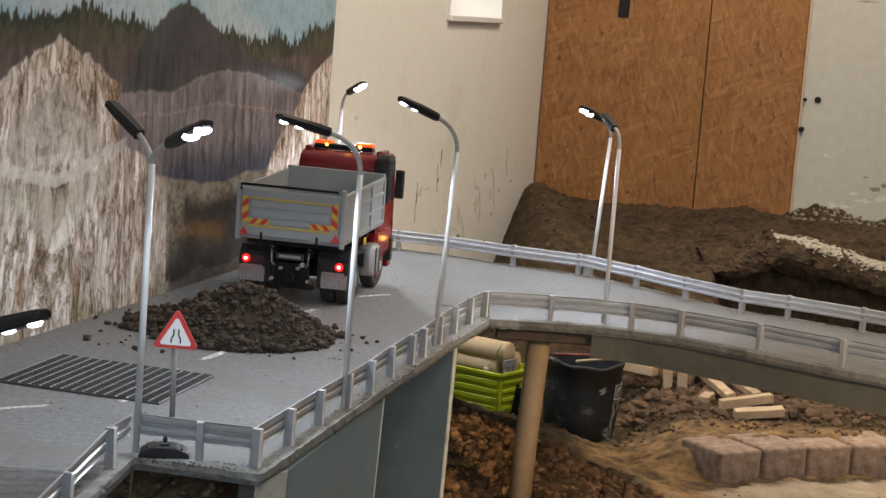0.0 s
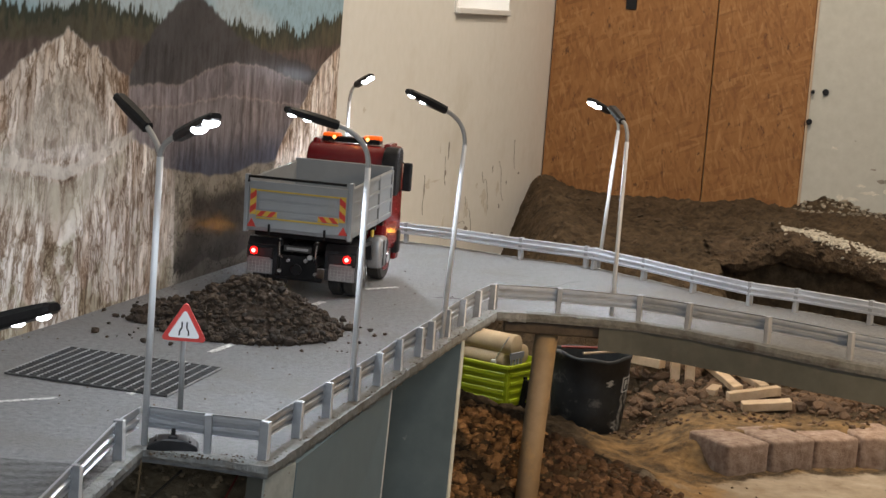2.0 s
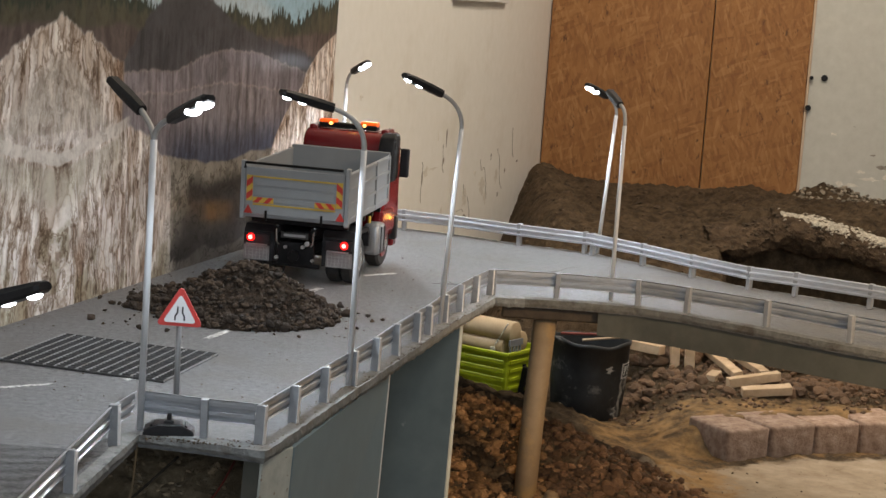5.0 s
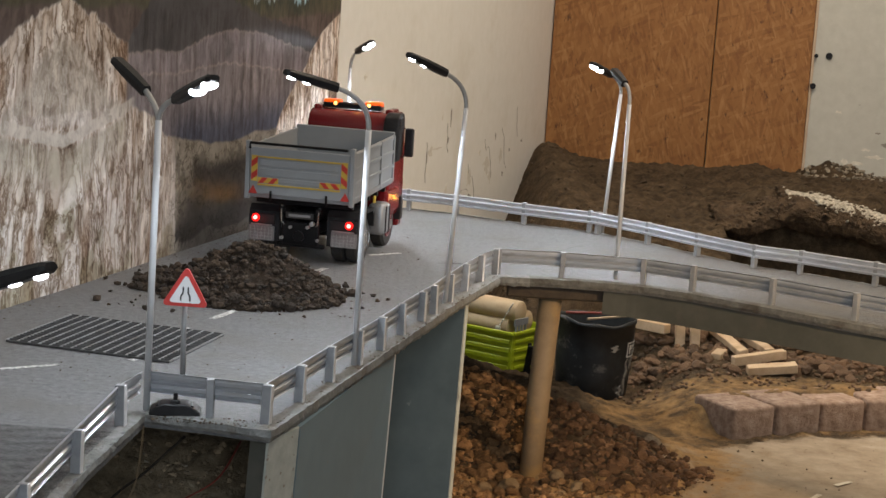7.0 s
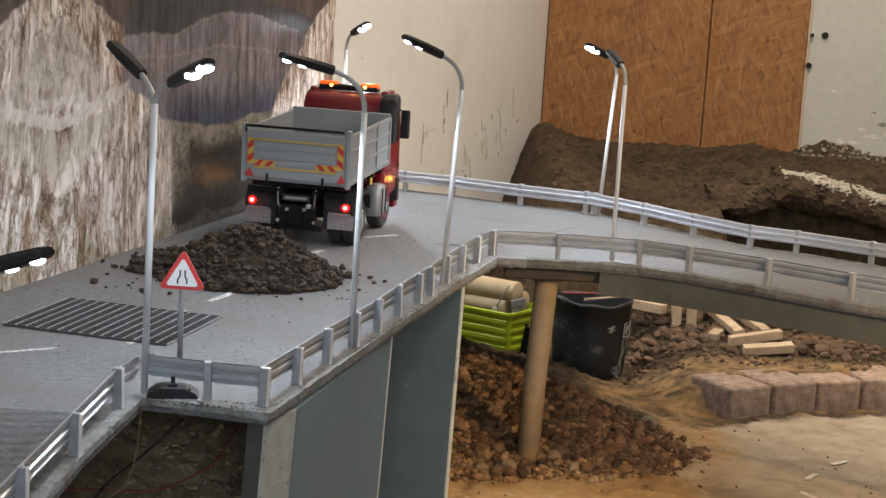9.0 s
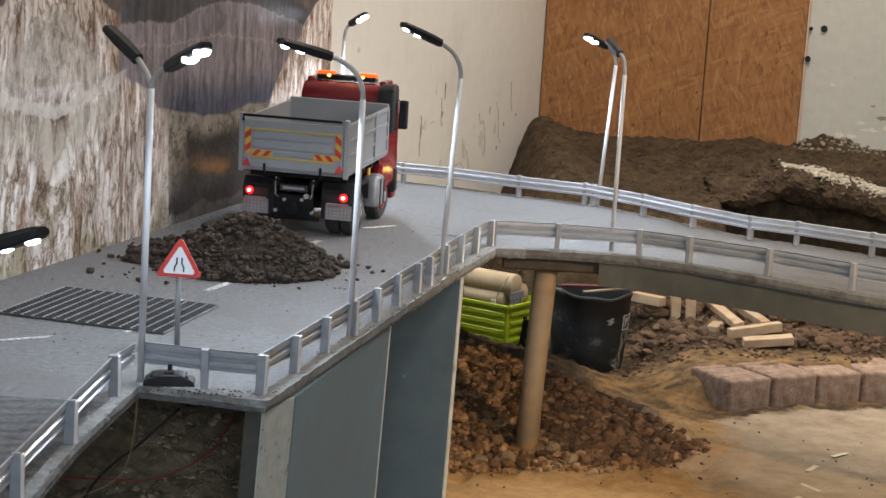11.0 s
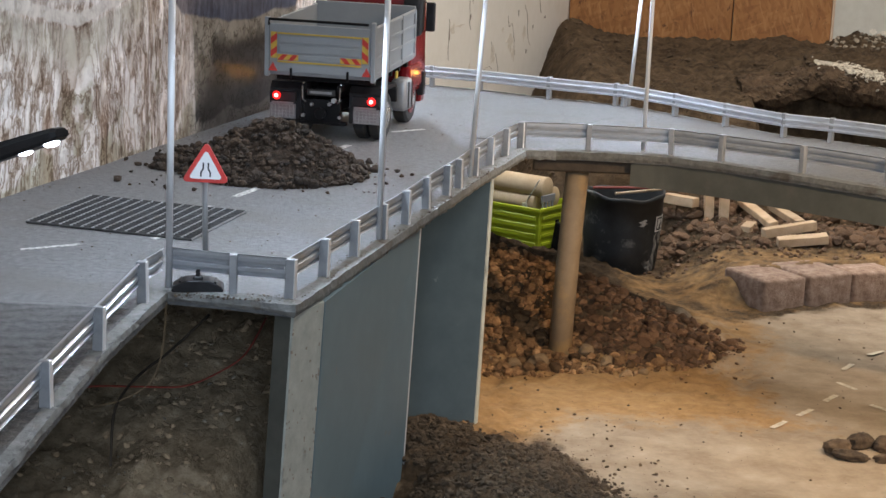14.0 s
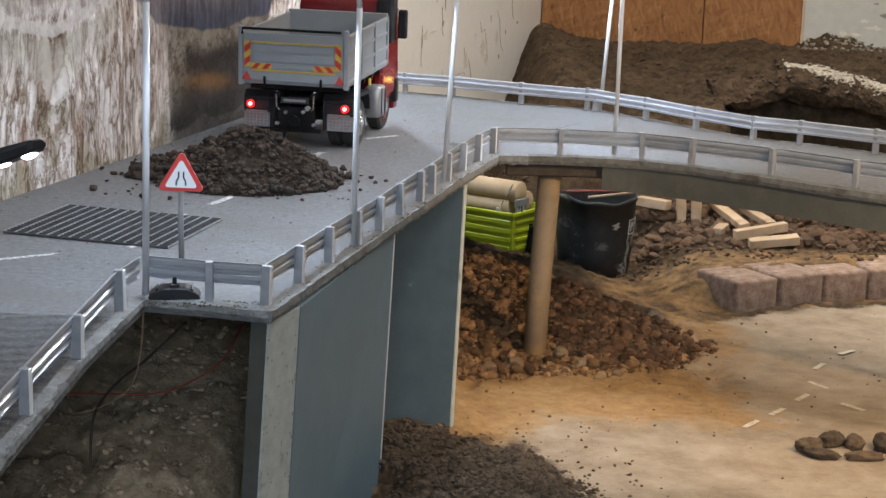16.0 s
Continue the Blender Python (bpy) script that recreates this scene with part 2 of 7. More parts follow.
def yard_zone(nt, col):
    """The yard floor: swept concrete at its middle, orange sand towards the bridge pile, brown earth elsewhere."""
    at = nt.nodes.new("ShaderNodeVertexColor")
    at.layer_name = "kind"
    sp = nt.nodes.new("ShaderNodeSeparateColor")
    nt.links.new(at.outputs["Color"], sp.inputs["Color"])
    v = coords(nt)
    ns = noise_node(nt, v, 45, 7, 0.7)
    sand = ramp_node(nt, ns.outputs["Fac"], [(0.3, (0.24, 0.135, 0.052)), (0.7, (0.42, 0.255, 0.108))]).outputs["Color"]
    nc = noise_node(nt, v, 14, 8, 0.7)
    slab = ramp_node(nt, nc.outputs["Fac"], [(0.3, (0.22, 0.163, 0.106)), (0.55, (0.34, 0.268, 0.187)), (0.75, (0.44, 0.362, 0.27))]).outputs["Color"]
    edge = noise_node(nt, v, 22, 6, 0.7)

    def soft(ch):
        a = nt.nodes.new("ShaderNodeMath")
        a.operation = "ADD"
        nt.links.new(sp.outputs[ch], a.inputs[0])
        nt.links.new(edge.outputs["Fac"], a.inputs[1])
        return ramp_node(nt, a.outputs[0], [(0.70, (0, 0, 0)), (1.20, (1, 1, 1))]).outputs["Color"]
    # paler earth under the deck; light reaching in is put into its colour
    clay = ramp_node(nt, ns.outputs["Fac"], [(0.3, (0.165, 0.122, 0.074)), (0.52, (0.32, 0.245, 0.155)), (0.72, (0.50, 0.405, 0.28))]).outputs["Color"]
    f1, f2 = soft("Red"), soft("Green")
    col = mix_node(nt, soft("Blue"), col, clay)
    col = mix_node(nt, f1, col, sand)
    col = mix_node(nt, f2, col, slab)
    mx = nt.nodes.new("ShaderNodeMath")
    mx.operation = "MAXIMUM"
    nt.links.new(f1, mx.inputs[0])
    nt.links.new(f2, mx.inputs[1])
    mr = nt.nodes.new("ShaderNodeMapRange")
    mr.inputs["To Min"].default_value, mr.inputs["To Max"].default_value = 0.9, 0.12
    nt.links.new(mx.outputs[0], mr.inputs["Value"])
    return col, mr.outputs["Result"]


M["ground"] = soil("brown_earth", (0.036, 0.024, 0.013), (0.088, 0.060, 0.034), (0.165, 0.116, 0.070), 34, 110, 0.008, yard_zone)
M["bank_earth"] = soil("bank_earth", (0.034, 0.022, 0.0125), (0.088, 0.058, 0.034), (0.175, 0.12, 0.074), 34, 110, 0.008)
M["heap"] = soil("dark_tipped_earth", (0.011, 0.007, 0.004), (0.029, 0.019, 0.012), (0.062, 0.041, 0.027), 60, 160, 0.006)
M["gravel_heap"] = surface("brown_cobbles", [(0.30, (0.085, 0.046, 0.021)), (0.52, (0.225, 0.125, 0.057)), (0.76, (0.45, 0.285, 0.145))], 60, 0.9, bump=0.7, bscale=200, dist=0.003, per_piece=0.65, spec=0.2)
# darker copy of the brown cobbles, the bridge's shade put into their colour
M["shaded_cobble"] = surface("dark_brown_cobbles", [(0.30, (0.066, 0.036, 0.019)), (0.55, (0.145, 0.081, 0.043)), (0.78, (0.26, 0.162, 0.090))], 60, 0.85, bump=0.6, bscale=200, dist=0.003, per_piece=0.55, spec=0.25)
M["ochre_stone"] = surface("ochre_stones", [(0.30, (0.26, 0.165, 0.085)), (0.7, (0.46, 0.32, 0.18))], 60, 0.9, bump=0.6, bscale=180, dist=0.003, per_piece=0.3, spec=0.2)
M["dark_clod"] = surface("dark_clods", [(0.3, (0.013, 0.008, 0.0047)), (0.7, (0.058, 0.037, 0.022))], 80, 0.9, bump=0.6, bscale=240, dist=0.002, per_piece=0.65)
M["brown_clod"] = surface("brown_clods", [(0.3, (0.05, 0.033, 0.019)), (0.7, (0.125, 0.085, 0.051))], 80, 0.95, bump=0.6, bscale=240, dist=0.002, per_piece=0.3)
M["spoil"] = surface("spoil_clods", [(0.3, (0.050, 0.037, 0.025)), (0.7, (0.125, 0.094, 0.064))], 80, 0.95, bump=0.6, bscale=240, dist=0.002, per_piece=0.3, spec=0.15)
# crumbs in the same lightened tone as the bank under the deck
M["bank_crumb"] = surface("dry_clay_crumbs", [(0.3, (0.20, 0.145, 0.088)), (0.7, (0.38, 0.29, 0.19))], 80, 0.95, bump=0.5, bscale=240, dist=0.002, per_piece=0.45)
M["pale_stone"] = surface("pale_pebbles", [(0.3, (0.36, 0.32, 0.25)), (0.7, (0.58, 0.54, 0.45))], 60, 0.8, bump=0.3, bscale=200, per_piece=0.35)
M["grey_stone"] = surface("pale_rubble", [(0.3, (0.16, 0.135, 0.10)), (0.7, (0.36, 0.315, 0.245))], 60, 0.9, bump=0.4, bscale=160, dist=0.002, per_piece=0.45)
M["brown_stone"] = surface("rounded_brown_stone", [(0.3, (0.082, 0.045, 0.025)), (0.7, (0.20, 0.124, 0.071))], 40, 0.85, bump=0.4, bscale=160, dist=0.002, per_piece=0.4)
M["block"] = surface("kerb_block_concrete", [(0.3, (0.19, 0.115, 0.078)), (0.5, (0.345, 0.235, 0.17)), (0.72, (0.50, 0.38, 0.30))], 55, 0.9, bump=0.9, bscale=220, dist=0.003,
                     stain=(0.34, 0.14, 0.085), stain_scale=9, stain_at=(0.58, 0.76), per_piece=0.15)
M["timber"] = surface("sawn_pine", [(0.3, (0.46, 0.325, 0.195)), (0.7, (0.63, 0.48, 0.325))], 30, 0.75, bump=0.2, bscale=90, stretch=(1, 1, 1), per_piece=0.15, stain=(0.30, 0.19, 0.10), stain_scale=20, stain_at=(0.6, 0.8))
M["card_tube"] = surface("tan_cardboard", [(0.3, (0.44, 0.31, 0.17)), (0.7, (0.54, 0.40, 0.24))], 30, 0.8, bump=0.15, bscale=120)
M["green"] = surface("lime_green_paint", [(0.3, (0.29, 0.34, 0.008)), (0.7, (0.37, 0.42, 0.014))], 30, 0.4, bump=0.05, stain=(0.20, 0.22, 0.05), stain_scale=30, stain_at=(0.62, 0.8))
M["tub"] = surface("black_rubber_tub", [(0.3, (0.010, 0.011, 0.011)), (0.7, (0.028, 0.03, 0.03))], 30, 0.55, bump=0.2, bscale=90, dist=0.002, stain=(0.20, 0.185, 0.16), stain_scale=24, stain_at=(0.57, 0.74))
M["mortar"] = surface("dried_mortar", [(0.35, (0.10, 0.09, 0.078)), (0.55, (0.30, 0.28, 0.24)), (0.75, (0.44, 0.41, 0.36))], 70, 0.9, bump=0.4, bscale=200)
M["white_print"] = surface("white_print", [(0.35, (0.30, 0.30, 0.29)), (0.5, (0.62, 0.62, 0.60))], 90, 0.6, bump=0)
M["grate"] = surface("galvanised_grate", [(0.3, (0.24, 0.245, 0.25)), (0.7, (0.38, 0.385, 0.39))], 90, 0.55, 0.4, bump=0.15, bscale=300, stain=(0.20, 0.18, 0.16), stain_scale=30, stain_at=(0.5, 0.7))
# cross bars darker than the bearing bars
M["grate_dark"] = surface("dark_cross_bar", [(0.3, (0.05, 0.05, 0.05)), (0.7, (0.13, 0.13, 0.128))], 90, 0.6, 0.3, bump=0.15, bscale=300)
# near-black colour stands in for the shade below the grating bars
M["pit"] = surface("pit_shade", [(0.3, (0.006, 0.006, 0.006)), (0.7, (0.014, 0.013, 0.012))], 50, 0.95, bump=0.0, spec=0.0)
M["truck_grey"] = surface("light_grey_body_paint", [(0.3, (0.235, 0.25, 0.26)), (0.7, (0.275, 0.29, 0.30))], 25, 0.42, bump=0.03, stain=(0.27, 0.27, 0.26), stain_scale=28, stain_at=(0.6, 0.8))
M["truck_red"] = surface("dark_red_paint", [(0.3, (0.135, 0.007, 0.009)), (0.7, (0.175, 0.010, 0.012))], 20, 0.25, bump=0.0)
M["truck_black"] = surface("satin_black_chassis", [(0.3, (0.004, 0.004, 0.0045)), (0.7, (0.009, 0.009, 0.010))], 60, 0.42, bump=0.1, spec=0.18)
M["tyre"] = surface("tyre_rubber", [(0.3, (0.012, 0.012, 0.012)), (0.7, (0.03, 0.029, 0.028))], 90, 0.85, bump=0.3)
M["chrome"] = surface("bright_metal", [(0.3, (0.62, 0.62, 0.62)), (0.7, (0.75, 0.75, 0.75))], 60, 0.22, 1.0, bump=0)
M["silver"] = surface("silver_tank", [(0.3, (0.30, 0.31, 0.32)), (0.7, (0.40, 0.41, 0.42))], 60, 0.4, 0.6, bump=0.05)
M["yellow"] = surface("reflective_yellow", [(0.3, (0.50, 0.33, 0.045)), (0.7, (0.58, 0.39, 0.06))], 60, 0.45, bump=0)
M["red_mark"] = surface("reflective_red", [(0.3, (0.42, 0.03, 0.02)), (0.7, (0.5, 0.04, 0.03))], 60, 0.45, bump=0)
M["flap"] = surface("grey_mud_flap", [(0.3, (0.14, 0.14, 0.14)), (0.7, (0.24, 0.24, 0.24))], 60, 0.5, 0.2, bump=0.1)
M["sign_red"] = surface("sign_red", [(0.3, (0.50, 0.035, 0.03)), (0.7, (0.58, 0.05, 0.04))], 40, 0.4, bump=0)
M["sign_white"] = surface("sign_white", [(0.3, (0.74, 0.75, 0.76)), (0.7, (0.80, 0.80, 0.80))], 40, 0.45, bump=0)
M["black_paint"] = surface("black_sign_paint", [(0.3, (0.015, 0.015, 0.015)), (0.7, (0.03, 0.03, 0.03))], 40, 0.5, bump=0)
M["sign_post"] = surface("grey_sign_post", [(0.3, (0.22, 0.22, 0.22)), (0.7, (0.30, 0.30, 0.30))], 60, 0.5, 0.3, bump=0.05)
M["red_cable"] = surface("red_cable", [(0.3, (0.19, 0.034, 0.022)), (0.7, (0.27, 0.055, 0.035))], 60, 0.5, bump=0)
M["frame_wood"] = surface("painted_door_frame", [(0.3, (0.56, 0.40, 0.27)), (0.7, (0.68, 0.54, 0.40))], 40, 0.7, bump=0.1)
M["window_white"] = surface("white_reveal", [(0.3, (0.80, 0.79, 0.76)), (0.7, (0.84, 0.83, 0.80))], 20, 0.8, bump=0.1)
M["led"] = glow("cool_led", (0.80, 0.90, 1.0), 45)
M["tail_lit"] = glow("lit_red_lens", (1.0, 0.008, 0.006), 2.2)
M["tail_core"] = glow("red_bulb", (1.0, 0.16, 0.14), 9)
M["amber_lit"] = glow("lit_amber_lens", (1.0, 0.13, 0.004), 0.7)
M["amber_core"] = glow("amber_bulb", (1.0, 0.42, 0.12), 5)


# ---- mesh helpers ----
def part(name, bm, material, parent=None, label="", smooth=False):
    me = bpy.data.meshes.new(name)
    bm.normal_update()
    bm.to_mesh(me)
    bm.free()
    if material:
        me.materials.append(material)
    if smooth:
        me.shade_smooth()
    ob = new(name, me)
    if parent is not None:
        ob.parent = parent
    if label:
        ob["label"] = label
    return ob


def share(ob, parent, m, name=None):
    """Another piece on the same mesh."""
    o = new(name or ob.name.split(".")[0], ob.data)
    o.parent = parent
    o.matrix_basis = m
    if "label" in ob:
        o["label"] = ob["label"]
    return o


def box(bm, x0, x1, y0, y1, z0, z1, bevel=0.0, m=None, seg=1):
    vs = [bm.verts.new(Vector(p)) for p in ((x0, y0, z0), (x1, y0, z0), (x1, y1, z0), (x0, y1, z0), (x0, y0, z1), (x1, y0, z1), (x1, y1, z1), (x0, y1, z1))]
    fs = [bm.faces.new([vs[i] for i in q]) for q in ((3, 2, 1, 0), (4, 5, 6, 7), (0, 1, 5, 4), (1, 2, 6, 5), (2, 3, 7, 6), (3, 0, 4, 7))]
    if m is not None:
        for v in vs:
            v.co = m @ v.co
    if bevel:
        es = list({e for f in fs for e in f.edges})
        bmesh.ops.bevel(bm, geom=es, offset=bevel, segments=seg, affect="EDGES", profile=0.5)
    return bm


def cbox(name, size, material, parent, at=(0, 0, 0), rz=0.0, bevel=0.001, label="", seg=1, rx=0.0, ry=0.0):
    bm = bmesh.new()
    a, b, c = (s / 2 for s in size)
    box(bm, -a, a, -b, b, -c, c, bevel, seg=seg)
    ob = part(name, bm, material, parent, label)
    ob.matrix_basis = pose(*at, rx, ry, rz)
    return ob


def prism(bm, pts, z0, z1):
    """An upright slab over a plan outline given anticlockwise."""
    lo = [bm.verts.new((x, y, z0)) for x, y in pts]
    hi = [bm.verts.new((x, y, z1)) for x, y in pts]
    n = len(pts)
    bm.faces.new(hi)
    bm.faces.new(lo[::-1])
    for i in range(n):
        bm.faces.new((lo[i], lo[(i + 1) % n], hi[(i + 1) % n], hi[i]))
    return bm


def tube(bm, pts, r, seg=10, r_end=None):
    """A round bar along a line of points."""
    pts = [Vector(p) for p in pts]
    rings = []
    ref = Vector((0.12, 0.31, 0.94))
    for i, p in enumerate(pts):
        d = (pts[min(i + 1, len(pts) - 1)] - pts[max(i - 1, 0)]).normalized()
        if abs(d.dot(ref)) > 0.98:
            ref2 = Vector((1, 0, 0))
        else:
            ref2 = ref
        u = d.cross(ref2).normalized()
        w = d.cross(u)
        k = r if r_end is None else r + (r_end - r) * i / (len(pts) - 1)
        rings.append([bm.verts.new(p + (u * math.cos(a) + w * math.sin(a)) * k) for a in (2 * math.pi * j / seg for j in range(seg))])
    for a, b in zip(rings, rings[1:]):
        for j in range(seg):
            bm.faces.new((a[j], a[(j + 1) % seg], b[(j + 1) % seg], b[j]))
    bm.faces.new(rings[0][::-1])
    bm.faces.new(rings[-1])
    return bm


def bezier(p0, p1, p2, n=8):
    p0, p1, p2 = Vector(p0), Vector(p1), Vector(p2)
    return [p0 * (1 - t) ** 2 + p1 * 2 * t * (1 - t) + p2 * t * t for t in (i / n for i in range(n + 1))]


def disc(bm, c, axis, r, depth, seg=20, bevel=0.0):
    """A wheel-like cylinder about an axis."""
    c, axis = Vector(c), Vector(axis).normalized()
    prof = [(-depth / 2, r - bevel), (-depth / 2 + bevel, r), (depth / 2 - bevel, r), (depth / 2, r - bevel)] if bevel else [(-depth / 2, r), (depth / 2, r)]
    u = axis.orthogonal().normalized()
    w = axis.cross(u)
    rings = [[bm.verts.new(c + axis * h + (u * math.cos(a) + w * math.sin(a)) * k) for a in (2 * math.pi * j / seg for j in range(seg))] for h, k in prof]
    for a, b in zip(rings, rings[1:]):
        for j in range(seg):
            bm.faces.new((a[j], a[(j + 1) % seg], b[(j + 1) % seg], b[j]))
    bm.faces.new(rings[0][::-1])
    bm.faces.new(rings[-1])
    return bm


def pebble_mesh(rng, rough=0.22, squash=0.75):
    """Vertices and faces of one small stone, unit size."""
    bm = bmesh.new()
    bmesh.ops.create_icosphere(bm, subdivisions=1, radius=1)
    for v in bm.verts:
        v.co *= 1 + rng.uniform(-rough, rough)
        v.co.z *= squash
    vs = np.array([v.co[:] for v in bm.verts])
    fs = [[v.index for v in f.verts] for f in bm.faces]
    bm.free()
    return vs, fs


def scatter_mesh(name, spots, material, seed=3, rough=0.25, squash=0.75):
    """Many stones in one mesh: spots are rows of x, y, z, size."""
    rng = random.Random(seed)
    kinds = [pebble_mesh(rng, rough, squash) for _ in range(6)]
    allv, allf, off = [], [], 0
    for x, y, z, s in spots:
        vs, fs = kinds[rng.randrange(6)]
        r = np.array(Euler((rng.uniform(-0.5, 0.5), rng.uniform(-0.5, 0.5), rng.uniform(0, 6.28))).to_matrix())
        sc = np.array((s * rng.uniform(0.75, 1.3), s * rng.uniform(0.75, 1.2), s * rng.uniform(0.7, 1.1)))
        allv.append((vs * sc) @ r.T + (x, y, z))
        allf += [[i + off for i in f] for f in fs]
        off += len(vs)
    me = bpy.data.meshes.new(name)
    me.from_pydata(np.concatenate(allv).tolist(), [], allf)
    me.materials.append(material)
    return new(name, me)


def stone_parts(name, spots, material, parent, seed, rough, squash, label=""):
    """Single stones under a heap, sharing six meshes."""
    rng_ = random.Random(seed)
    meshes = []
    for k in range(6):
        bm = bmesh.new()
        bmesh.ops.create_icosphere(bm, subdivisions=2, radius=1)
        off = Vector((k * 5.7, seed, 0))
        for v in bm.verts:
            v.co *= 1 + rough * 1.6 * noise.noise(v.co * 1.3 + off) + rough * 0.7 * noise.noise(v.co * 3.5 + off)
            v.co.z *= squash
        me = bpy.data.meshes.new(name)
        bm.to_mesh(me)
        bm.free()
        me.materials.append(material)
        meshes.append(me)
    for x, y, z, s in spots:
        o = new(name, meshes[rng_.randrange(6)])
        o.parent = parent
        o.matrix_basis = Matrix.LocRotScale((x, y, z), Euler((rng_.uniform(-0.4, 0.4), rng_.uniform(-0.4, 0.4), rng_.uniform(0, 6.28))), (s * rng_.uniform(0.8, 1.3), s * rng_.uniform(0.8, 1.2), s * rng_.uniform(0.75, 1.05)))
        if label:
            o["label"] = label


def empty(name, at=(0, 0, 0), rz=0.0):
    ob = new(name)
    ob.matrix_basis = pose(*at, 0, 0, rz)
    ob.empty_display_size = 0.02
    return ob

# ---- setting ----
ROOM = pose(0.265, 5.82, 0, 0, 0, -14.0)      # corner of the long mural wall and the boarded end wall


def ss(v, a, b):
    t = np.clip((v - a) / (b - a), 0, 1)
    return t * t * (3 - 2 * t)


_grids = {}


def vnoise(x, y, scale, seed=0, octaves=3):
    """Smooth random field over the plan, about -1 to 1."""
    tot, amp = 0, 1.0
    for o in range(octaves):
        key = (seed, o)
        if key not in _grids:
            _grids[key] = np.random.RandomState(seed * 17 + o + 1).uniform(-1, 1, (128, 128))
        g = _grids[key]
        u, v = np.asarray(x) * scale * 2 ** o + 31.7, np.asarray(y) * scale * 2 ** o + 17.3
        iu, iv = np.floor(u).astype(int), np.floor(v).astype(int)
        fu, fv = u - iu, v - iv
        fu, fv = fu * fu * (3 - 2 * fu), fv * fv * (3 - 2 * fv)
        a = g[iu % 128, iv % 128] * (1 - fu) + g[(iu + 1) % 128, iv % 128] * fu
        b = g[iu % 128, (iv + 1) % 128] * (1 - fu) + g[(iu + 1) % 128, (iv + 1) % 128] * fu
        tot = tot + amp * (a * (1 - fv) + b * fv)
        amp *= 0.5
    return tot


def ridge(x, y, pts, slope):
    """Height of a tipped heap along a line of crests (x, y, height)."""
    best = np.zeros_like(x)
    for (x0, y0, h0), (x1, y1, h1) in zip(pts, pts[1:]):
        for t in np.linspace(0, 1, 9):
            d = np.hypot(x - (x0 + (x1 - x0) * t), y - (y0 + (y1 - y0) * t))
            best = np.maximum(best, h0 + (h1 - h0) * t - slope * (np.sqrt(d * d + 0.0009) - 0.03))
    return best


PILE = [(-0.08, 3.40, 0.128), (0.17, 3.22, 0.076), (0.27, 3.13, 0.044), (0.37, 3.075, 0.006)]   # crest of the cobble heap
WEDGE = [(-0.158, 1.945, 0.100), (-0.138, 2.03, 0.060), (-0.120, 2.10, 0.028), (-0.107, 2.155, 0.004)]   # pale debris along the pier board
LEDGE_X, LEDGE_Y, LEDGE_Z = (0.60, 0.70, 0.80, 0.88, 1.0, 1.15, 1.40), (4.32, 4.345, 4.355, 4.305, 4.18, 4.03, 3.80), (-0.075, -0.058, -0.022, -0.026, -0.046, -0.058, -0.075)


def past_board(x, y):
    """How far a place lies on the yard's side of the pier board."""
    return x + 0.160 - 0.2514 * (y - 1.926)


def spoil_depth(x, y):
    """How far a place lies inside the spoil tipped between the piers."""
    return np.interp(x, (-0.06, 0.023, 0.142, 0.177, 0.237, 0.30), (2.60, 2.552, 2.491, 2.41, 2.30, 2.16)) - y


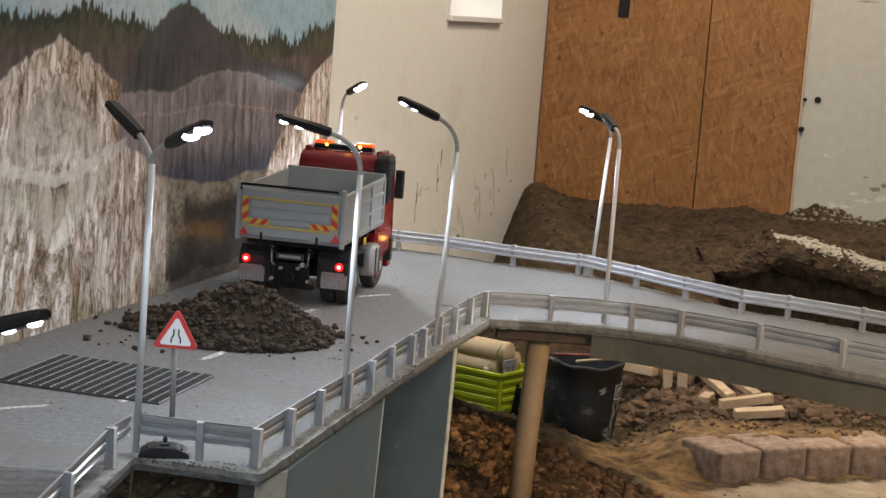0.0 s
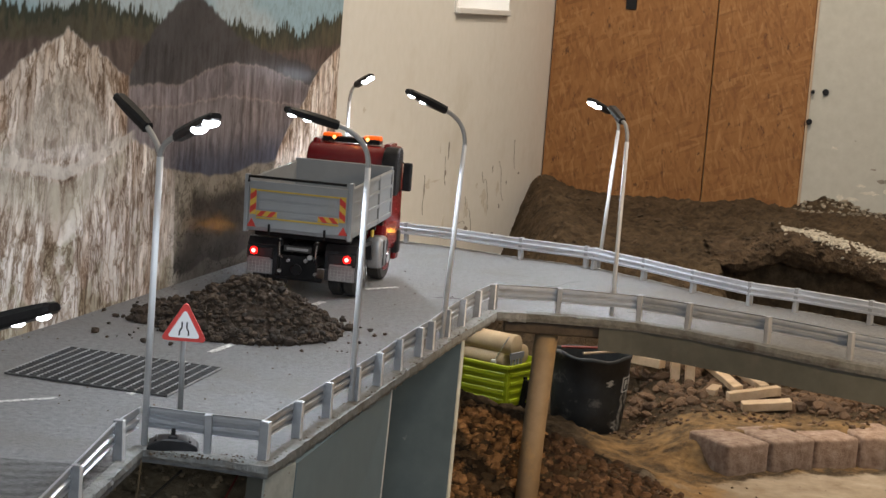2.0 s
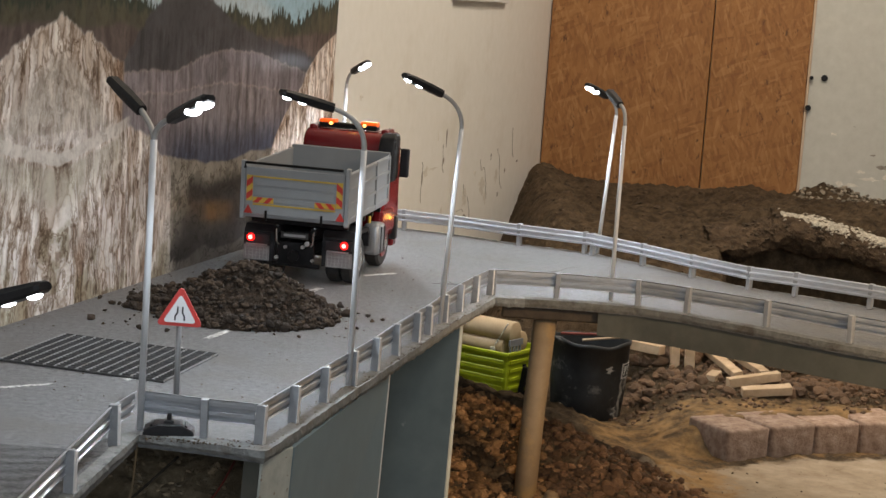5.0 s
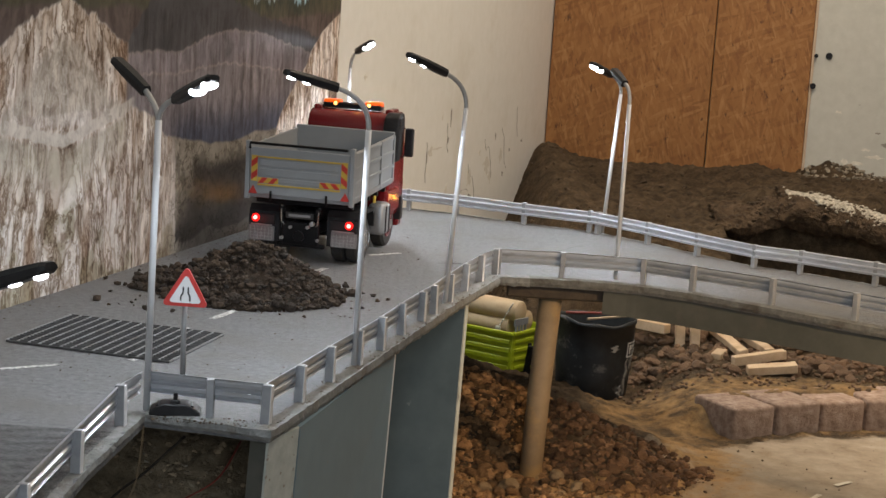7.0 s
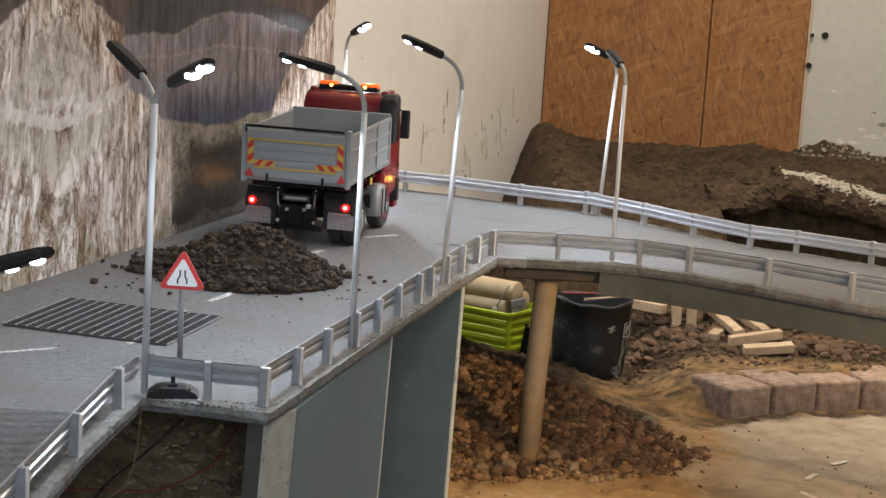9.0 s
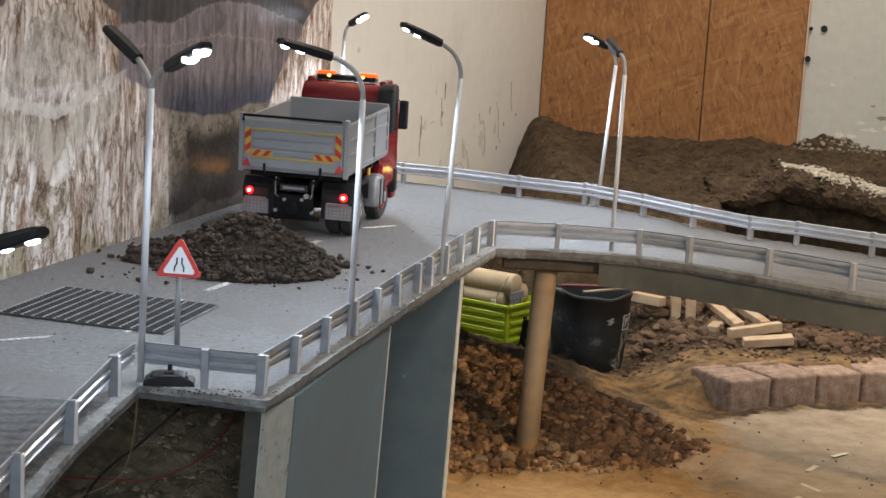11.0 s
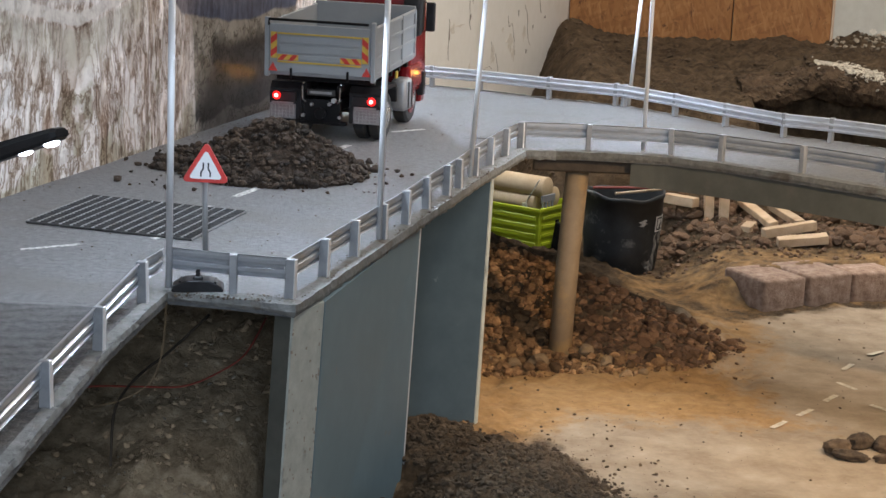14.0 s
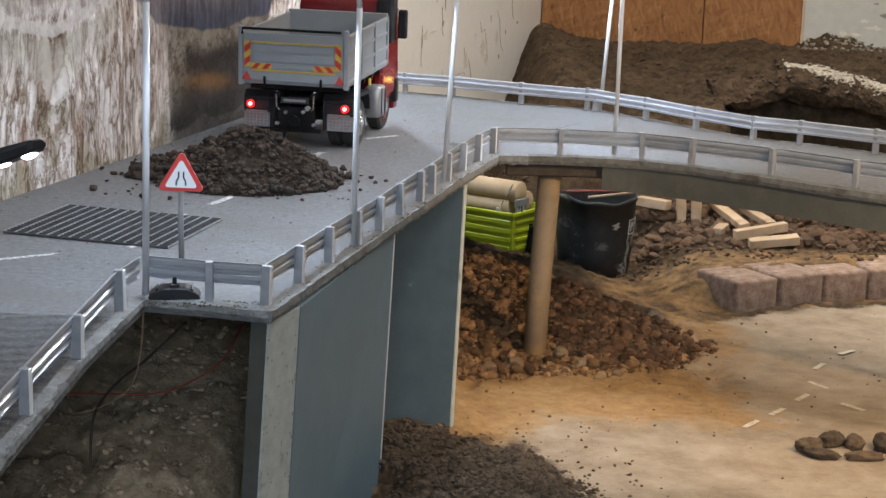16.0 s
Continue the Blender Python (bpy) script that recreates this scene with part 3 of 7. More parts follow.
def land(x, y):
    """Height of the ground of the yard."""
    x, y = np.asarray(x, float), np.asarray(y, float)
    z = np.full_like(x, -0.35)
    bank = np.clip(-0.27 + 0.33 * (y - 1.7) + 0.10 * np.maximum(0, -x - 0.3), -0.35, -0.045)
    face = np.where(y < 2.24, np.minimum(-0.165 + 0.30 * (y - 1.93), -0.10), -0.24)
    z = z + (bank - z) * ss(x - face, 0.01, -0.09) * ss(y, 3.3, 2.7)
    z = np.maximum(z, -0.35 + ridge(x, y, WEDGE, 0.55) * ss(past_board(x, y), -0.03, -0.012))
    z = z + 0.030 * ss(spoil_depth(x, y), -0.01, 0.16) * ss(x, 0.26, 0.05) * ss(y, 1.9, 2.1) * np.where(y < 2.3, ss(past_board(x, y), 0.0, 0.05), 1.0)
    z = np.maximum(z, -0.35 + ridge(x, y, PILE, 0.285) - 0.004)
    line = 3.40 + 0.42 * (x - 0.55)
    z = z + 0.062 * ss(y, line + 0.005, line + 0.08) * ss(x, 0.37, 0.55)
    # rough ground under the bridge, then the high bank before the boarded wall
    back = ss(y, 3.88, 4.28) * ss(x, 0.05, 0.27)
    top = -0.062 + 0.01 * (y - 4.5) - 0.11 * ss(x, 0.85, 1.1) * np.exp(-((y - 4.62 + 0.6 * (x - 1.0)) / 0.16) ** 2)
    top = np.maximum(top, -0.5 + ridge(x, y, [(0.50, 4.44, 0.42), (0.80, 4.46, 0.512), (0.90, 4.385, 0.506), (1.03, 4.25, 0.484), (1.3, 4.0, 0.45)], 0.8))
    top = top + 0.015 * ss(x, 0.95, 1.35) * ss(y, 4.9, 5.2) + 0.022 * np.exp(-(((x - 0.28) / 0.07) ** 2 + ((y - 5.5) / 0.4) ** 2)) - 0.035 * np.exp(-(((x - 0.50) / 0.20) ** 2 + ((y - 5.2) / 0.6) ** 2))
    shore = np.interp(x, LEDGE_X, LEDGE_Y) + 0.11
    pit = ss(x, 0.62, 0.70) * ss(y - shore, 0.0, -0.03)
    z = z + (top - z) * back
    z = z + (-0.31 - z) * pit * ss(y, 3.80, 3.95)
    rough = ss(x, 0.03, 0.12) * ss(y, 2.95, 2.75) * ss(y, 1.6, 1.9) + ss(x, 0.42, 0.5) * ss(y, line, line - 0.1)
    rough = rough + 0.8 * ss(x, 0.26, 0.34) * ss(y - line, -0.08, 0.0) * ss(y, 3.74, 3.60)
    amp = 1 - 0.9 * np.clip(rough, 0, 1)
    z = z + back * (0.022 * vnoise(x, y, 4.5, 4, 2) + 0.010 * vnoise(x, y, 14, 5, 2)) * ss(x, 0.1, 0.3)
    z = z + amp * (0.012 * vnoise(x, y, 9, 1, 4) + 0.006 * vnoise(x, y, 45, 2, 3) + 0.003 * vnoise(x, y, 110, 6, 2)) + 0.0015 * vnoise(x, y, 14, 3, 3)
    return z


def grid_mesh(name, us, vs, place, material, kinds=None):
    nu, nv = len(us), len(vs)
    uu, vv = np.meshgrid(us, vs, indexing="ij")
    co = place(uu, vv).reshape(-1, 3)
    i = np.arange(nu * nv).reshape(nu, nv)
    quads = np.stack([i[:-1, :-1], i[1:, :-1], i[1:, 1:], i[:-1, 1:]], -1).reshape(-1, 4)
    me = bpy.data.meshes.new(name)
    me.from_pydata(co.tolist(), [], quads.tolist())
    if kinds is not None:
        at = me.color_attributes.new(kinds[0], "FLOAT_COLOR", "POINT")
        c = np.ones((nu * nv, 4), np.float32)
        k = kinds[1](uu, vv)
        c[:, :k.shape[-1]] = k.reshape(-1, k.shape[-1])
        at.data.foreach_set("color", c.ravel())
    me.materials.append(material)
    me.shade_smooth()
    return new(name, me)


RA = math.radians(-14.0)


def from_room(u, v):
    return 0.265 + u * math.cos(RA) - v * math.sin(RA), 5.82 + u * math.sin(RA) + v * math.cos(RA)


def ground_place(u, v):
    x, y = from_room(u, v)
    return np.stack([x, y, land(x, y)], -1)


def ground_kind(u, v):
    x, y = from_room(u, v)
    line = 3.36 + 0.42 * (x - 0.55)
    sand = ss(x, -0.06, 0.0) * ss(y, 2.45, 2.62) * np.maximum(ss(y, 3.45, 3.2), 0.40 * ss(y, 3.72, 3.5) * ss(x, 0.30, 0.36) * ss(x, 0.52, 0.46)) * ss(x, 1.0, 0.6)
    sand = sand * (1 - 0.95 * ss(ridge(x, y, PILE, 0.33), 0.002, 0.016))
    slab = np.maximum(ss(x, 0.04, 0.2) * ss(y, 2.76, 2.56), ss(x + 0.30 * (y - 2.8), 0.34, 0.56)) * ss(y, line + 0.02, line - 0.05) * ss(y, 1.2, 1.5)
    slab = np.clip(slab - 0.7 * np.exp(-((x - 0.46) / 0.10) ** 2 - ((y - 3.2) / 0.2) ** 2), 0, 1)
    slab = slab * (1 - ss(spoil_depth(x, y), -0.02, 0.06) * ss(x, 0.24, 0.14))
    slab = np.maximum(slab, 1.3 * ss(ridge(x, y, WEDGE, 0.55), 0.0, 0.02) * ss(past_board(x, y), -0.03, -0.012))
    # bank under the deck, made paler in place of light from the front
    clay = ss(x, -0.05, -0.13) * ss(y, 2.7, 2.5)
    dirt = ss(x, 0.24, 0.32) * ss(y - line, -0.06, 0.04) * ss(y, 3.76, 3.60)
    return np.stack([np.maximum(sand * 0.62, dirt * 0.33), slab * 0.62, clay * 0.62], -1)


ground = tagged(grid_mesh("ground", np.concatenate([np.linspace(0.0, 1.6, 300), np.linspace(1.62, 3.2, 80)]), np.concatenate([np.linspace(-5.1, -4.4, 40), np.linspace(-4.39, 0.0, 620)]), ground_place, M["ground"], ("kind", ground_kind)),
                "brown earth yard with swept concrete and orange sand", "ground", kind="structure")

# room shell
bm = box(bmesh.new(), -0.3, 3.5, -7.4, 0.3, -0.62, -0.5)
fl = tagged(part("floor", bm, M["concrete_edge"]), "bare concrete room floor", "floor", kind="structure")
fl.matrix_basis = ROOM
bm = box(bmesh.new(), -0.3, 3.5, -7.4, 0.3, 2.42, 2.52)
ce = tagged(part("ceiling", bm, M["wall_dim"]), "unseen ceiling, dark grey to cut bounced light", "ceiling", kind="structure")
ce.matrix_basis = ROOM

# mural wall with a small window opening high up
wl = tagged(new("wall_west"), "cream plastered wall with scuffs near its foot", "wall", kind="structure")
wl.matrix_basis = ROOM
WY0, WY1, WZ0, WZ1 = -1.245, -0.64, 0.463, 0.95
for y0, y1, z0, z1 in ((-7.4, WY0, -0.5, 2.42), (WY1, 0.3, -0.5, 2.42), (WY0, WY1, -0.5, WZ0), (WY0, WY1, WZ1, 2.42)):
    part("wall_piece", box(bmesh.new(), -0.22, 0, y0, y1, z0, z1), M["plaster"], wl)
sc_ = random.Random(61)
for (yy, zz, w, h, dark) in ((-1.192, 0.119, 0.014, 0.055, 1), (-1.277, 0.12, 0.010, 0.030, 0), (-1.407, 0.026, 0.012, 0.05, 1), (-1.31, 0.045, 0.10, 0.010, 0), (-1.373, 0.04, 0.06, 0.03, 0), (-0.964, -0.061, 0.09, 0.07, 0), (-0.769, -0.041, 0.11, 0.06, 0), (-0.72, -0.075, 0.05, 0.05, 0),
                             (-0.565, -0.082, 0.022, 0.020, 1), (-0.678, 0.035, 0.012, 0.03, 1), (-0.49, -0.021, 0.02, 0.014, 1), (-0.95, -0.113, 0.05, 0.02, 1), (-1.948, 0.245, 0.03, 0.016, 0), (-1.208, 0.058, 0.02, 0.016, 1), (-0.331, -0.005, 0.03, 0.012, 1), (-1.201, -0.074, 0.03, 0.05, 0), (-0.636, -0.161, 0.05, 0.03, 1), (-0.86, 0.0, 0.04, 0.02, 0), (-0.60, -0.03, 0.05, 0.05, 0)):
    bm = bmesh.new()
    n_ = 14
    ring = [(math.cos(2 * math.pi * k / n_) * w * 0.5 * sc_.uniform(0.3, 1.1), math.sin(2 * math.pi * k / n_) * h * 0.5 * sc_.uniform(0.3, 1.1)) for k in range(n_)]
    f_ = [bm.verts.new((0.0006, yy + a_, zz + b_)) for a_, b_ in ring]
    k_ = [bm.verts.new((-0.001, yy + a_, zz + b_)) for a_, b_ in ring]
    bm.faces.new(f_)
    for q_ in range(n_):
        bm.faces.new((f_[q_], k_[q_], k_[(q_ + 1) % n_], f_[(q_ + 1) % n_]))
    part("scuff_mark", bm, M["scuff_dark"] if dark else M["scuff_grey"], wl, "dark scrape or bar on the plaster" if dark else "greyish rubbed patch")
for pts_ in ([(-1.41, 0.07), (-1.402, 0.03), (-1.41, -0.01), (-1.40, -0.04)], [(-0.98, -0.02), (-0.965, -0.05), (-0.93, -0.06), (-0.90, -0.09), (-0.88, -0.14)], [(-0.80, 0.03), (-0.78, 0.0), (-0.75, 0.01), (-0.72, -0.04), (-0.70, -0.10)], [(-1.22, 0.10), (-1.215, 0.04), (-1.20, 0.02)],
             [(-0.60, 0.05), (-0.57, 0.02), (-0.55, -0.05), (-0.50, -0.08)], [(-1.05, -0.09), (-1.0, -0.085), (-0.95, -0.10)], [(-0.42, 0.10), (-0.41, 0.04), (-0.38, 0.0)]):
    fine = [(a[0] + (b[0] - a[0]) * k / 4 + sc_.uniform(-.004, .004), a[1] + (b[1] - a[1]) * k / 4 + sc_.uniform(-.003, .003)) for a, b in zip(pts_, pts_[1:]) for k in range(4)]
    bm = bmesh.new()
    rows_ = [[bm.verts.new((o, y_ + d_ * sc_.uniform(0.4, 1.6), z_)) for o, d_ in ((-0.001, -0.0022), (0.0007, -0.0014), (0.0007, 0.0014), (-0.001, 0.0022))] for y_, z_ in fine]
    for a, b in zip(rows_, rows_[1:]):
        for k in range(3):
            bm.faces.new((a[k], a[k + 1], b[k + 1], b[k]))
    part("plaster_crack", bm, M["scuff_dark"], wl, "thin dark crack in the plaster")
win = tagged(new("window_1"), "small deep-set window with white reveals", "window", kind="structure")
win.matrix_basis = ROOM
bm = bmesh.new()
box(bm, -0.22, 0.004, WY0, WY0 + 0.012, WZ0, WZ1)
box(bm, -0.22, 0.004, WY1 - 0.012, WY1, WZ0, WZ1)
part("reveal", bm, M["window_white"], win)
part("window_sill", box(bmesh.new(), -0.22, 0.012, WY0 + 0.012, WY1 - 0.012, WZ0 - 0.004, WZ0 + 0.012, 0.002), M["window_white"], win)
bm = bmesh.new()
for y0, y1, z0, z1 in ((WY0 + 0.012, WY0 + 0.05, WZ0 + 0.012, WZ1), (WY1 - 0.05, WY1 - 0.012, WZ0 + 0.012, WZ1), (WY0 + 0.05, WY1 - 0.05, WZ0 + 0.012, WZ0 + 0.05)):
    box(bm, -0.20, -0.15, y0, y1, z0, z1, 0.003)
part("window_frame", bm, M["window_white"], win)
bm = box(bmesh.new(), -0.19, -0.184, WY0 + 0.05, WY1 - 0.05, WZ0 + 0.05, WZ1)
part("pane", bm, glow("overcast_daylight", (0.92, 0.96, 1.0), 1.6), win, "frosted pane lit by daylight")

# boarded end wall
we = tagged(new("wall_north"), "pale plastered end wall with a boarded doorway", "wall", kind="structure")
we.matrix_basis = ROOM
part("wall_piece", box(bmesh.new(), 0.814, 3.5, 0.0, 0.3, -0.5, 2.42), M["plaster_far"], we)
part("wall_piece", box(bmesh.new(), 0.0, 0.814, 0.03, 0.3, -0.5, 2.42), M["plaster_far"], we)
# last entry: a dark bar painted for a shadowed ledge up the wall
for xx, zz, w, h, dark in ((0.90, 0.136, 0.03, 0.010, 0), (1.023, 0.081, 0.024, 0.008, 1), (1.052, 0.047, 0.04, 0.020, 1), (1.072, 0.023, 0.05, 0.03, 0), (0.991, 0.029, 0.03, 0.012, 0), (0.93, -0.012, 0.03, 0.03, 0), (0.888, -0.018, 0.012, 0.02, 1), (0.964, -0.015, 0.05, 0.02, 0), (1.017, 0.008, 0.07, 0.016, 0), (1.077, 0.062, 0.02, 0.02, 1), (0.96, 0.163, 0.006, 0.004, 1), (1.13, 0.05, 0.08, 0.04, 0), (1.16, 0.10, 0.05, 0.02, 1), (0.975, 0.606, 0.09, 0.008, 1)):
    bm = bmesh.new()
    ring = [(math.cos(2 * math.pi * k / 14) * w * 0.5 * sc_.uniform(0.3, 1.1), math.sin(2 * math.pi * k / 14) * h * 0.5 * sc_.uniform(0.3, 1.1)) for k in range(14)]
    f_ = [bm.verts.new((xx + a_, -0.0006, zz + b_)) for a_, b_ in ring]
    k_ = [bm.verts.new((xx + a_, 0.001, zz + b_)) for a_, b_ in ring]
    bm.faces.new(f_)
    for q_ in range(14):
        bm.faces.new((f_[q_], k_[q_], k_[(q_ + 1) % 14], f_[(q_ + 1) % 14]))
    part("scuff_mark", bm, M["scuff_dark"] if dark else M["scuff_grey"], we, "dark scrape or bar on the plaster" if dark else "greyish rubbed patch")
part("door_frame", box(bmesh.new(), 0.806, 0.814, -0.006, 0.03, -0.5, 2.06, 0.002), M["frame_wood"], we, "pinkish painted door frame strip")
for x0, x1, nm in ((0.004, 0.508, "strand_board"), (0.5115, 0.805, "strand_board")):
    ob = tagged(part(nm, box(bmesh.new(), x0, x1, 0.006, 0.028, -0.5, 2.05, 0.0015), M["osb"]), "orange-brown strand board closing a doorway", "board", "boards closing the doorway", "structure")
    ob.matrix_basis = ROOM
tp = tagged(part("tape_strip", box(bmesh.new(), 0.225, 0.258, 0.001, 0.006, 0.505, 0.62, 0.001), M["black_plastic"]), "strip of black tape stuck on strand board", "tape")
tp.matrix_basis = ROOM
for (a, b, r) in ((0.857, 0.302, 0.010), (0.819, 0.300, 0.006), (0.817, 0.209, 0.009)):
    bm = disc(bmesh.new(), (a, -0.004 if a > 0.82 else -0.010, b), (0, 1, 0), r, 0.008, 12, 0.002)
    hb = tagged(part("hinge_stub", bm, M["black_plastic"]), "dark rusty hinge stub on the door frame", "hinge", "old hinge stubs")
    hb.matrix_basis = ROOM
ob = tagged(part("wall_east", box(bmesh.new(), 3.2, 3.5, -7.4, 0.0, -0.5, 2.42), M["wall_dim"]), "unseen wall, dark grey to cut bounced light", "wall", kind="structure")
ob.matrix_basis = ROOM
# unseen wall, opened for the added window light
wsth = tagged(new("wall_south"), "unseen dark grey wall with an assumed window opening", "wall", kind="structure")
wsth.matrix_basis = ROOM
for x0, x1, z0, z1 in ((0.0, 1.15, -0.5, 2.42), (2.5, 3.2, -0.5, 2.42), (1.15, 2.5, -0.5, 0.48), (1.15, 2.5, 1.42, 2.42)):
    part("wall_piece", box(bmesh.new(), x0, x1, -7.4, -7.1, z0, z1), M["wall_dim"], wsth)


# printed quarry panorama on the wall
def mural_paint(s, z):
    """Painted bands by distance along the wall and height: sky, pines, far cliffs, pale quarry faces mirrored about a peak."""
    def line(pts):
        p = np.array(pts)
        return np.interp(s, p[:, 0], p[:, 1])

    def over(c, mask, colour):
        m = np.clip(mask, 0, 1)[..., None]
        return c * (1 - m) + np.asarray(colour) * m
    rs = np.random.RandomState(5)
    px = 0.003
    hi = vnoise(s, z * 0.5, 70, 11, 3)
    streak = vnoise(s + 0.01 * vnoise(s, z, 30, 14, 2), z * 0.30, 60, 12, 4)
    fine = vnoise(s, z * 0.3, 170, 15, 2)
    blot = vnoise(s, z, 14, 13, 4)
    c = np.zeros(s.shape + (3,)) + np.array((0.34, 0.50, 0.55))
    c = over(c, ss(vnoise(s, z, 5, 21, 3) + 0.6 * np.sin(s * 9), 0.0, 0.5) * 0.55, (0.56, 0.62, 0.62))
    spikes = 0.020 * np.abs(vnoise(s, z * 0, 95, 16, 2)) + 0.012 * np.abs(vnoise(s, z * 0, 240, 17, 1)) + 0.012 * vnoise(s, z * 0, 12, 18, 2)
    ft = line([(-1.7, 0.44), (-0.04, 0.430), (0.115, 0.436), (0.3, 0.424), (0.445, 0.418), (0.755, 0.415), (0.9, 0.402), (1.1, 0.402), (1.33, 0.436)]) + spikes
    c = over(c, ss(ft - z, -px, px), (0.050, 0.058, 0.042))
    c = over(c, ss(vnoise(s, z * 0.4, 60, 44, 3), 0.0, 0.5) * ss(ft - 0.006 - z, 0, 0.01) * 0.5, (0.125, 0.122, 0.070))
    c = over(c, ss(ft - 0.022 - z + 0.010 * hi, -0.006, 0.006) * 0.5, (0.125, 0.105, 0.072))
    fb = line([(-1.7, 0.40), (0.3, 0.397), (0.6, 0.38), (0.93, 0.372), (1.33, 0.388)]) + 0.005 * blot
    rock = np.array((0.120, 0.092, 0.080))[None, None] * (1 + 0.35 * streak[..., None])
    c = over(c, ss(fb - z, -0.006, 0.006), rock)
    dk = line([(0.25, 0.30), (0.302, 0.338), (0.403, 0.413), (0.484, 0.453), (0.56, 0.472), (0.624, 0.451), (0.76, 0.402), (0.93, 0.372), (1.1, 0.355), (1.2, 0.33)])
    c = over(c, ss(dk + 0.004 * hi - z, -0.004, 0.004) * ss(s, 0.29, 0.31), (np.array((0.075, 0.072, 0.074)) * (1 + 0.18 * blot[..., None])))
    s1 = line([(0.25, 0.325), (0.415, 0.327), (0.525, 0.324), (0.64, 0.347), (0.767, 0.355), (0.908, 0.345), (1.2, 0.30)]) + 0.003 * hi
    s2 = line([(0.25, 0.297), (0.508, 0.290), (0.724, 0.301), (0.919, 0.285), (1.2, 0.262)]) + 0.003 * hi
    right = ss(s, 0.29, 0.31)
    c = over(c, ss(s1 - z, -px, px) * right, np.array((0.215, 0.19, 0.195)) * (1 + 0.30 * streak[..., None]))
    c = over(c, np.exp(-((z - s1) / 0.0022) ** 2) * right * 0.7, (0.30, 0.26, 0.24))
    c = over(c, ss(s2 - z, -px, px) * right, np.array((0.215, 0.192, 0.192)) * (1 + 0.33 * streak[..., None]))
    c = over(c, np.exp(-((z - s2) / 0.0022) ** 2) * right * 0.8, (0.34, 0.29, 0.27))
    # bluish foot of the far cliffs, the lamps' cool light painted in
    c = over(c, ss(0.25 - z, 0, 0.07) * ss(s, 0.45, 0.55), np.array((0.088, 0.096, 0.125)) * (1 + 0.25 * streak[..., None]))
    # grey quarry floor
    bl = line([(0.3, 0.21), (0.512, 0.186), (0.67, 0.165), (0.91, 0.172), (1.1, 0.18)]) + 0.004 * blot
    floor = np.array((0.29, 0.26, 0.205)) * (1 + 0.14 * blot[..., None] + 0.12 * vnoise(s, z, 45, 52, 4)[..., None])
    c = over(c, ss(bl - z, -px, px) * ss(s, 0.4, 0.45), floor)
    c = over(c, ss(np.abs(vnoise(s, z, 16, 53, 3)), 0.06, 0.01) * ss(bl - 0.02 - z, 0, 0.02) * ss(s, 0.45, 0.5) * 0.75, (0.07, 0.065, 0.05))
    c = over(c, ss(vnoise(s, z, 30, 54, 3), 0.15, 0.5) * ss(0.07 - z, 0, 0.05) * ss(s, 0.45, 0.5) * 0.55, (0.12, 0.125, 0.08))
    c = over(c, ss(vnoise(s, z, 40, 23, 3), 0.25, 0.5) * ss(bl - z, 0, 0.02) * ss(s, 0.45, 0.5) * 0.6, (0.11, 0.10, 0.08))
    c = over(c, ss(s + 1.3 * (0.08 - z) + 0.05 * blot, 0.46, 0.60) * ss(bl - 0.018 - z, 0, 0.03) * ss(s, 1.06, 0.98) * 0.95, np.array((0.040, 0.036, 0.031)) * (1 + 0.3 * blot[..., None]))
    c = over(c, ss(0.02 + 0.008 * blot - z, -px, px) * 0.5, (0.20, 0.18, 0.15))
    # pale shattered quarry faces, mirrored about the peak
    m = np.abs(s - 0.110)
    sm = np.where(s < 0.52, 0.110 + m, s)
    zone = vnoise(sm, z * 0.8, 9, 35, 2)
    shard = vnoise(sm, z * 0.42, 62, 32, 3)
    tan = np.array((0.71, 0.66, 0.59)) * (1 + 0.10 * shard[..., None])
    tan = over(tan, ss(vnoise(sm, z * 0.5, 11, 36, 3), 0.05, 0.50) * 0.60, (0.52, 0.385, 0.28))
    tan = over(tan, ss(vnoise(sm, z * 0.5, 26, 34, 3), 0.15, 0.5) * 0.6, (0.84, 0.79, 0.71))
    tan = over(tan, ss(vnoise(sm, z * 0.30, 20, 46, 3) + 0.4 * zone, 0.30, 0.70) * 0.55, (0.30, 0.225, 0.165))
    cr = np.interp(z, [0.10, 0.177, 0.227, 0.287, 0.309, 0.346, 0.386, 0.45], [0.97, 1.0, 1.05, 1.15, 1.163, 1.223, 1.338, 1.5]) + 0.006 * blot
    end = ss(s - cr, -px, px)
    c = over(c, end, tan * 1.1)
    pk = np.interp(m, [0, 0.03, 0.10, 0.135, 0.186, 0.3, 0.6, 1.8], [0.408, 0.396, 0.378, 0.368, 0.342, 0.35, 0.33, 0.35]) + 0.006 * hi
    left = ss(s, 0.318, 0.306)
    peak = ss(pk - z, -px, px) * left
    c = over(c, peak, tan)
    scree = ss(0.300 + 0.05 * np.cos(m * 16) + 0.010 * shard - z, -0.012, 0.012) * left * ss(z, 0.225, 0.24)
    c = over(c, scree * 0.85, np.array((0.50, 0.455, 0.38)) * (1 + 0.12 * blot[..., None]))
    c = over(c, np.exp(-((m / 0.03) ** 2 + ((z - 0.226) / 0.012) ** 2)) * 0.85, (0.05, 0.045, 0.04))
    low = ss(line([(-1.8, 0.25), (0.3, 0.25), (0.40, 0.235), (0.46, 0.20), (0.512, 0.180), (0.53, 0.02)]) + 0.004 * hi - z, -px, px) * ss(s, 0.56, 0.50)
    c = over(c, low, tan * (0.80 + 0.1 * ss(z, 0.12, 0.22))[..., None])
    vl = 0.209 + 0.185 * np.minimum(m, 0.24) + 0.0015 * hi
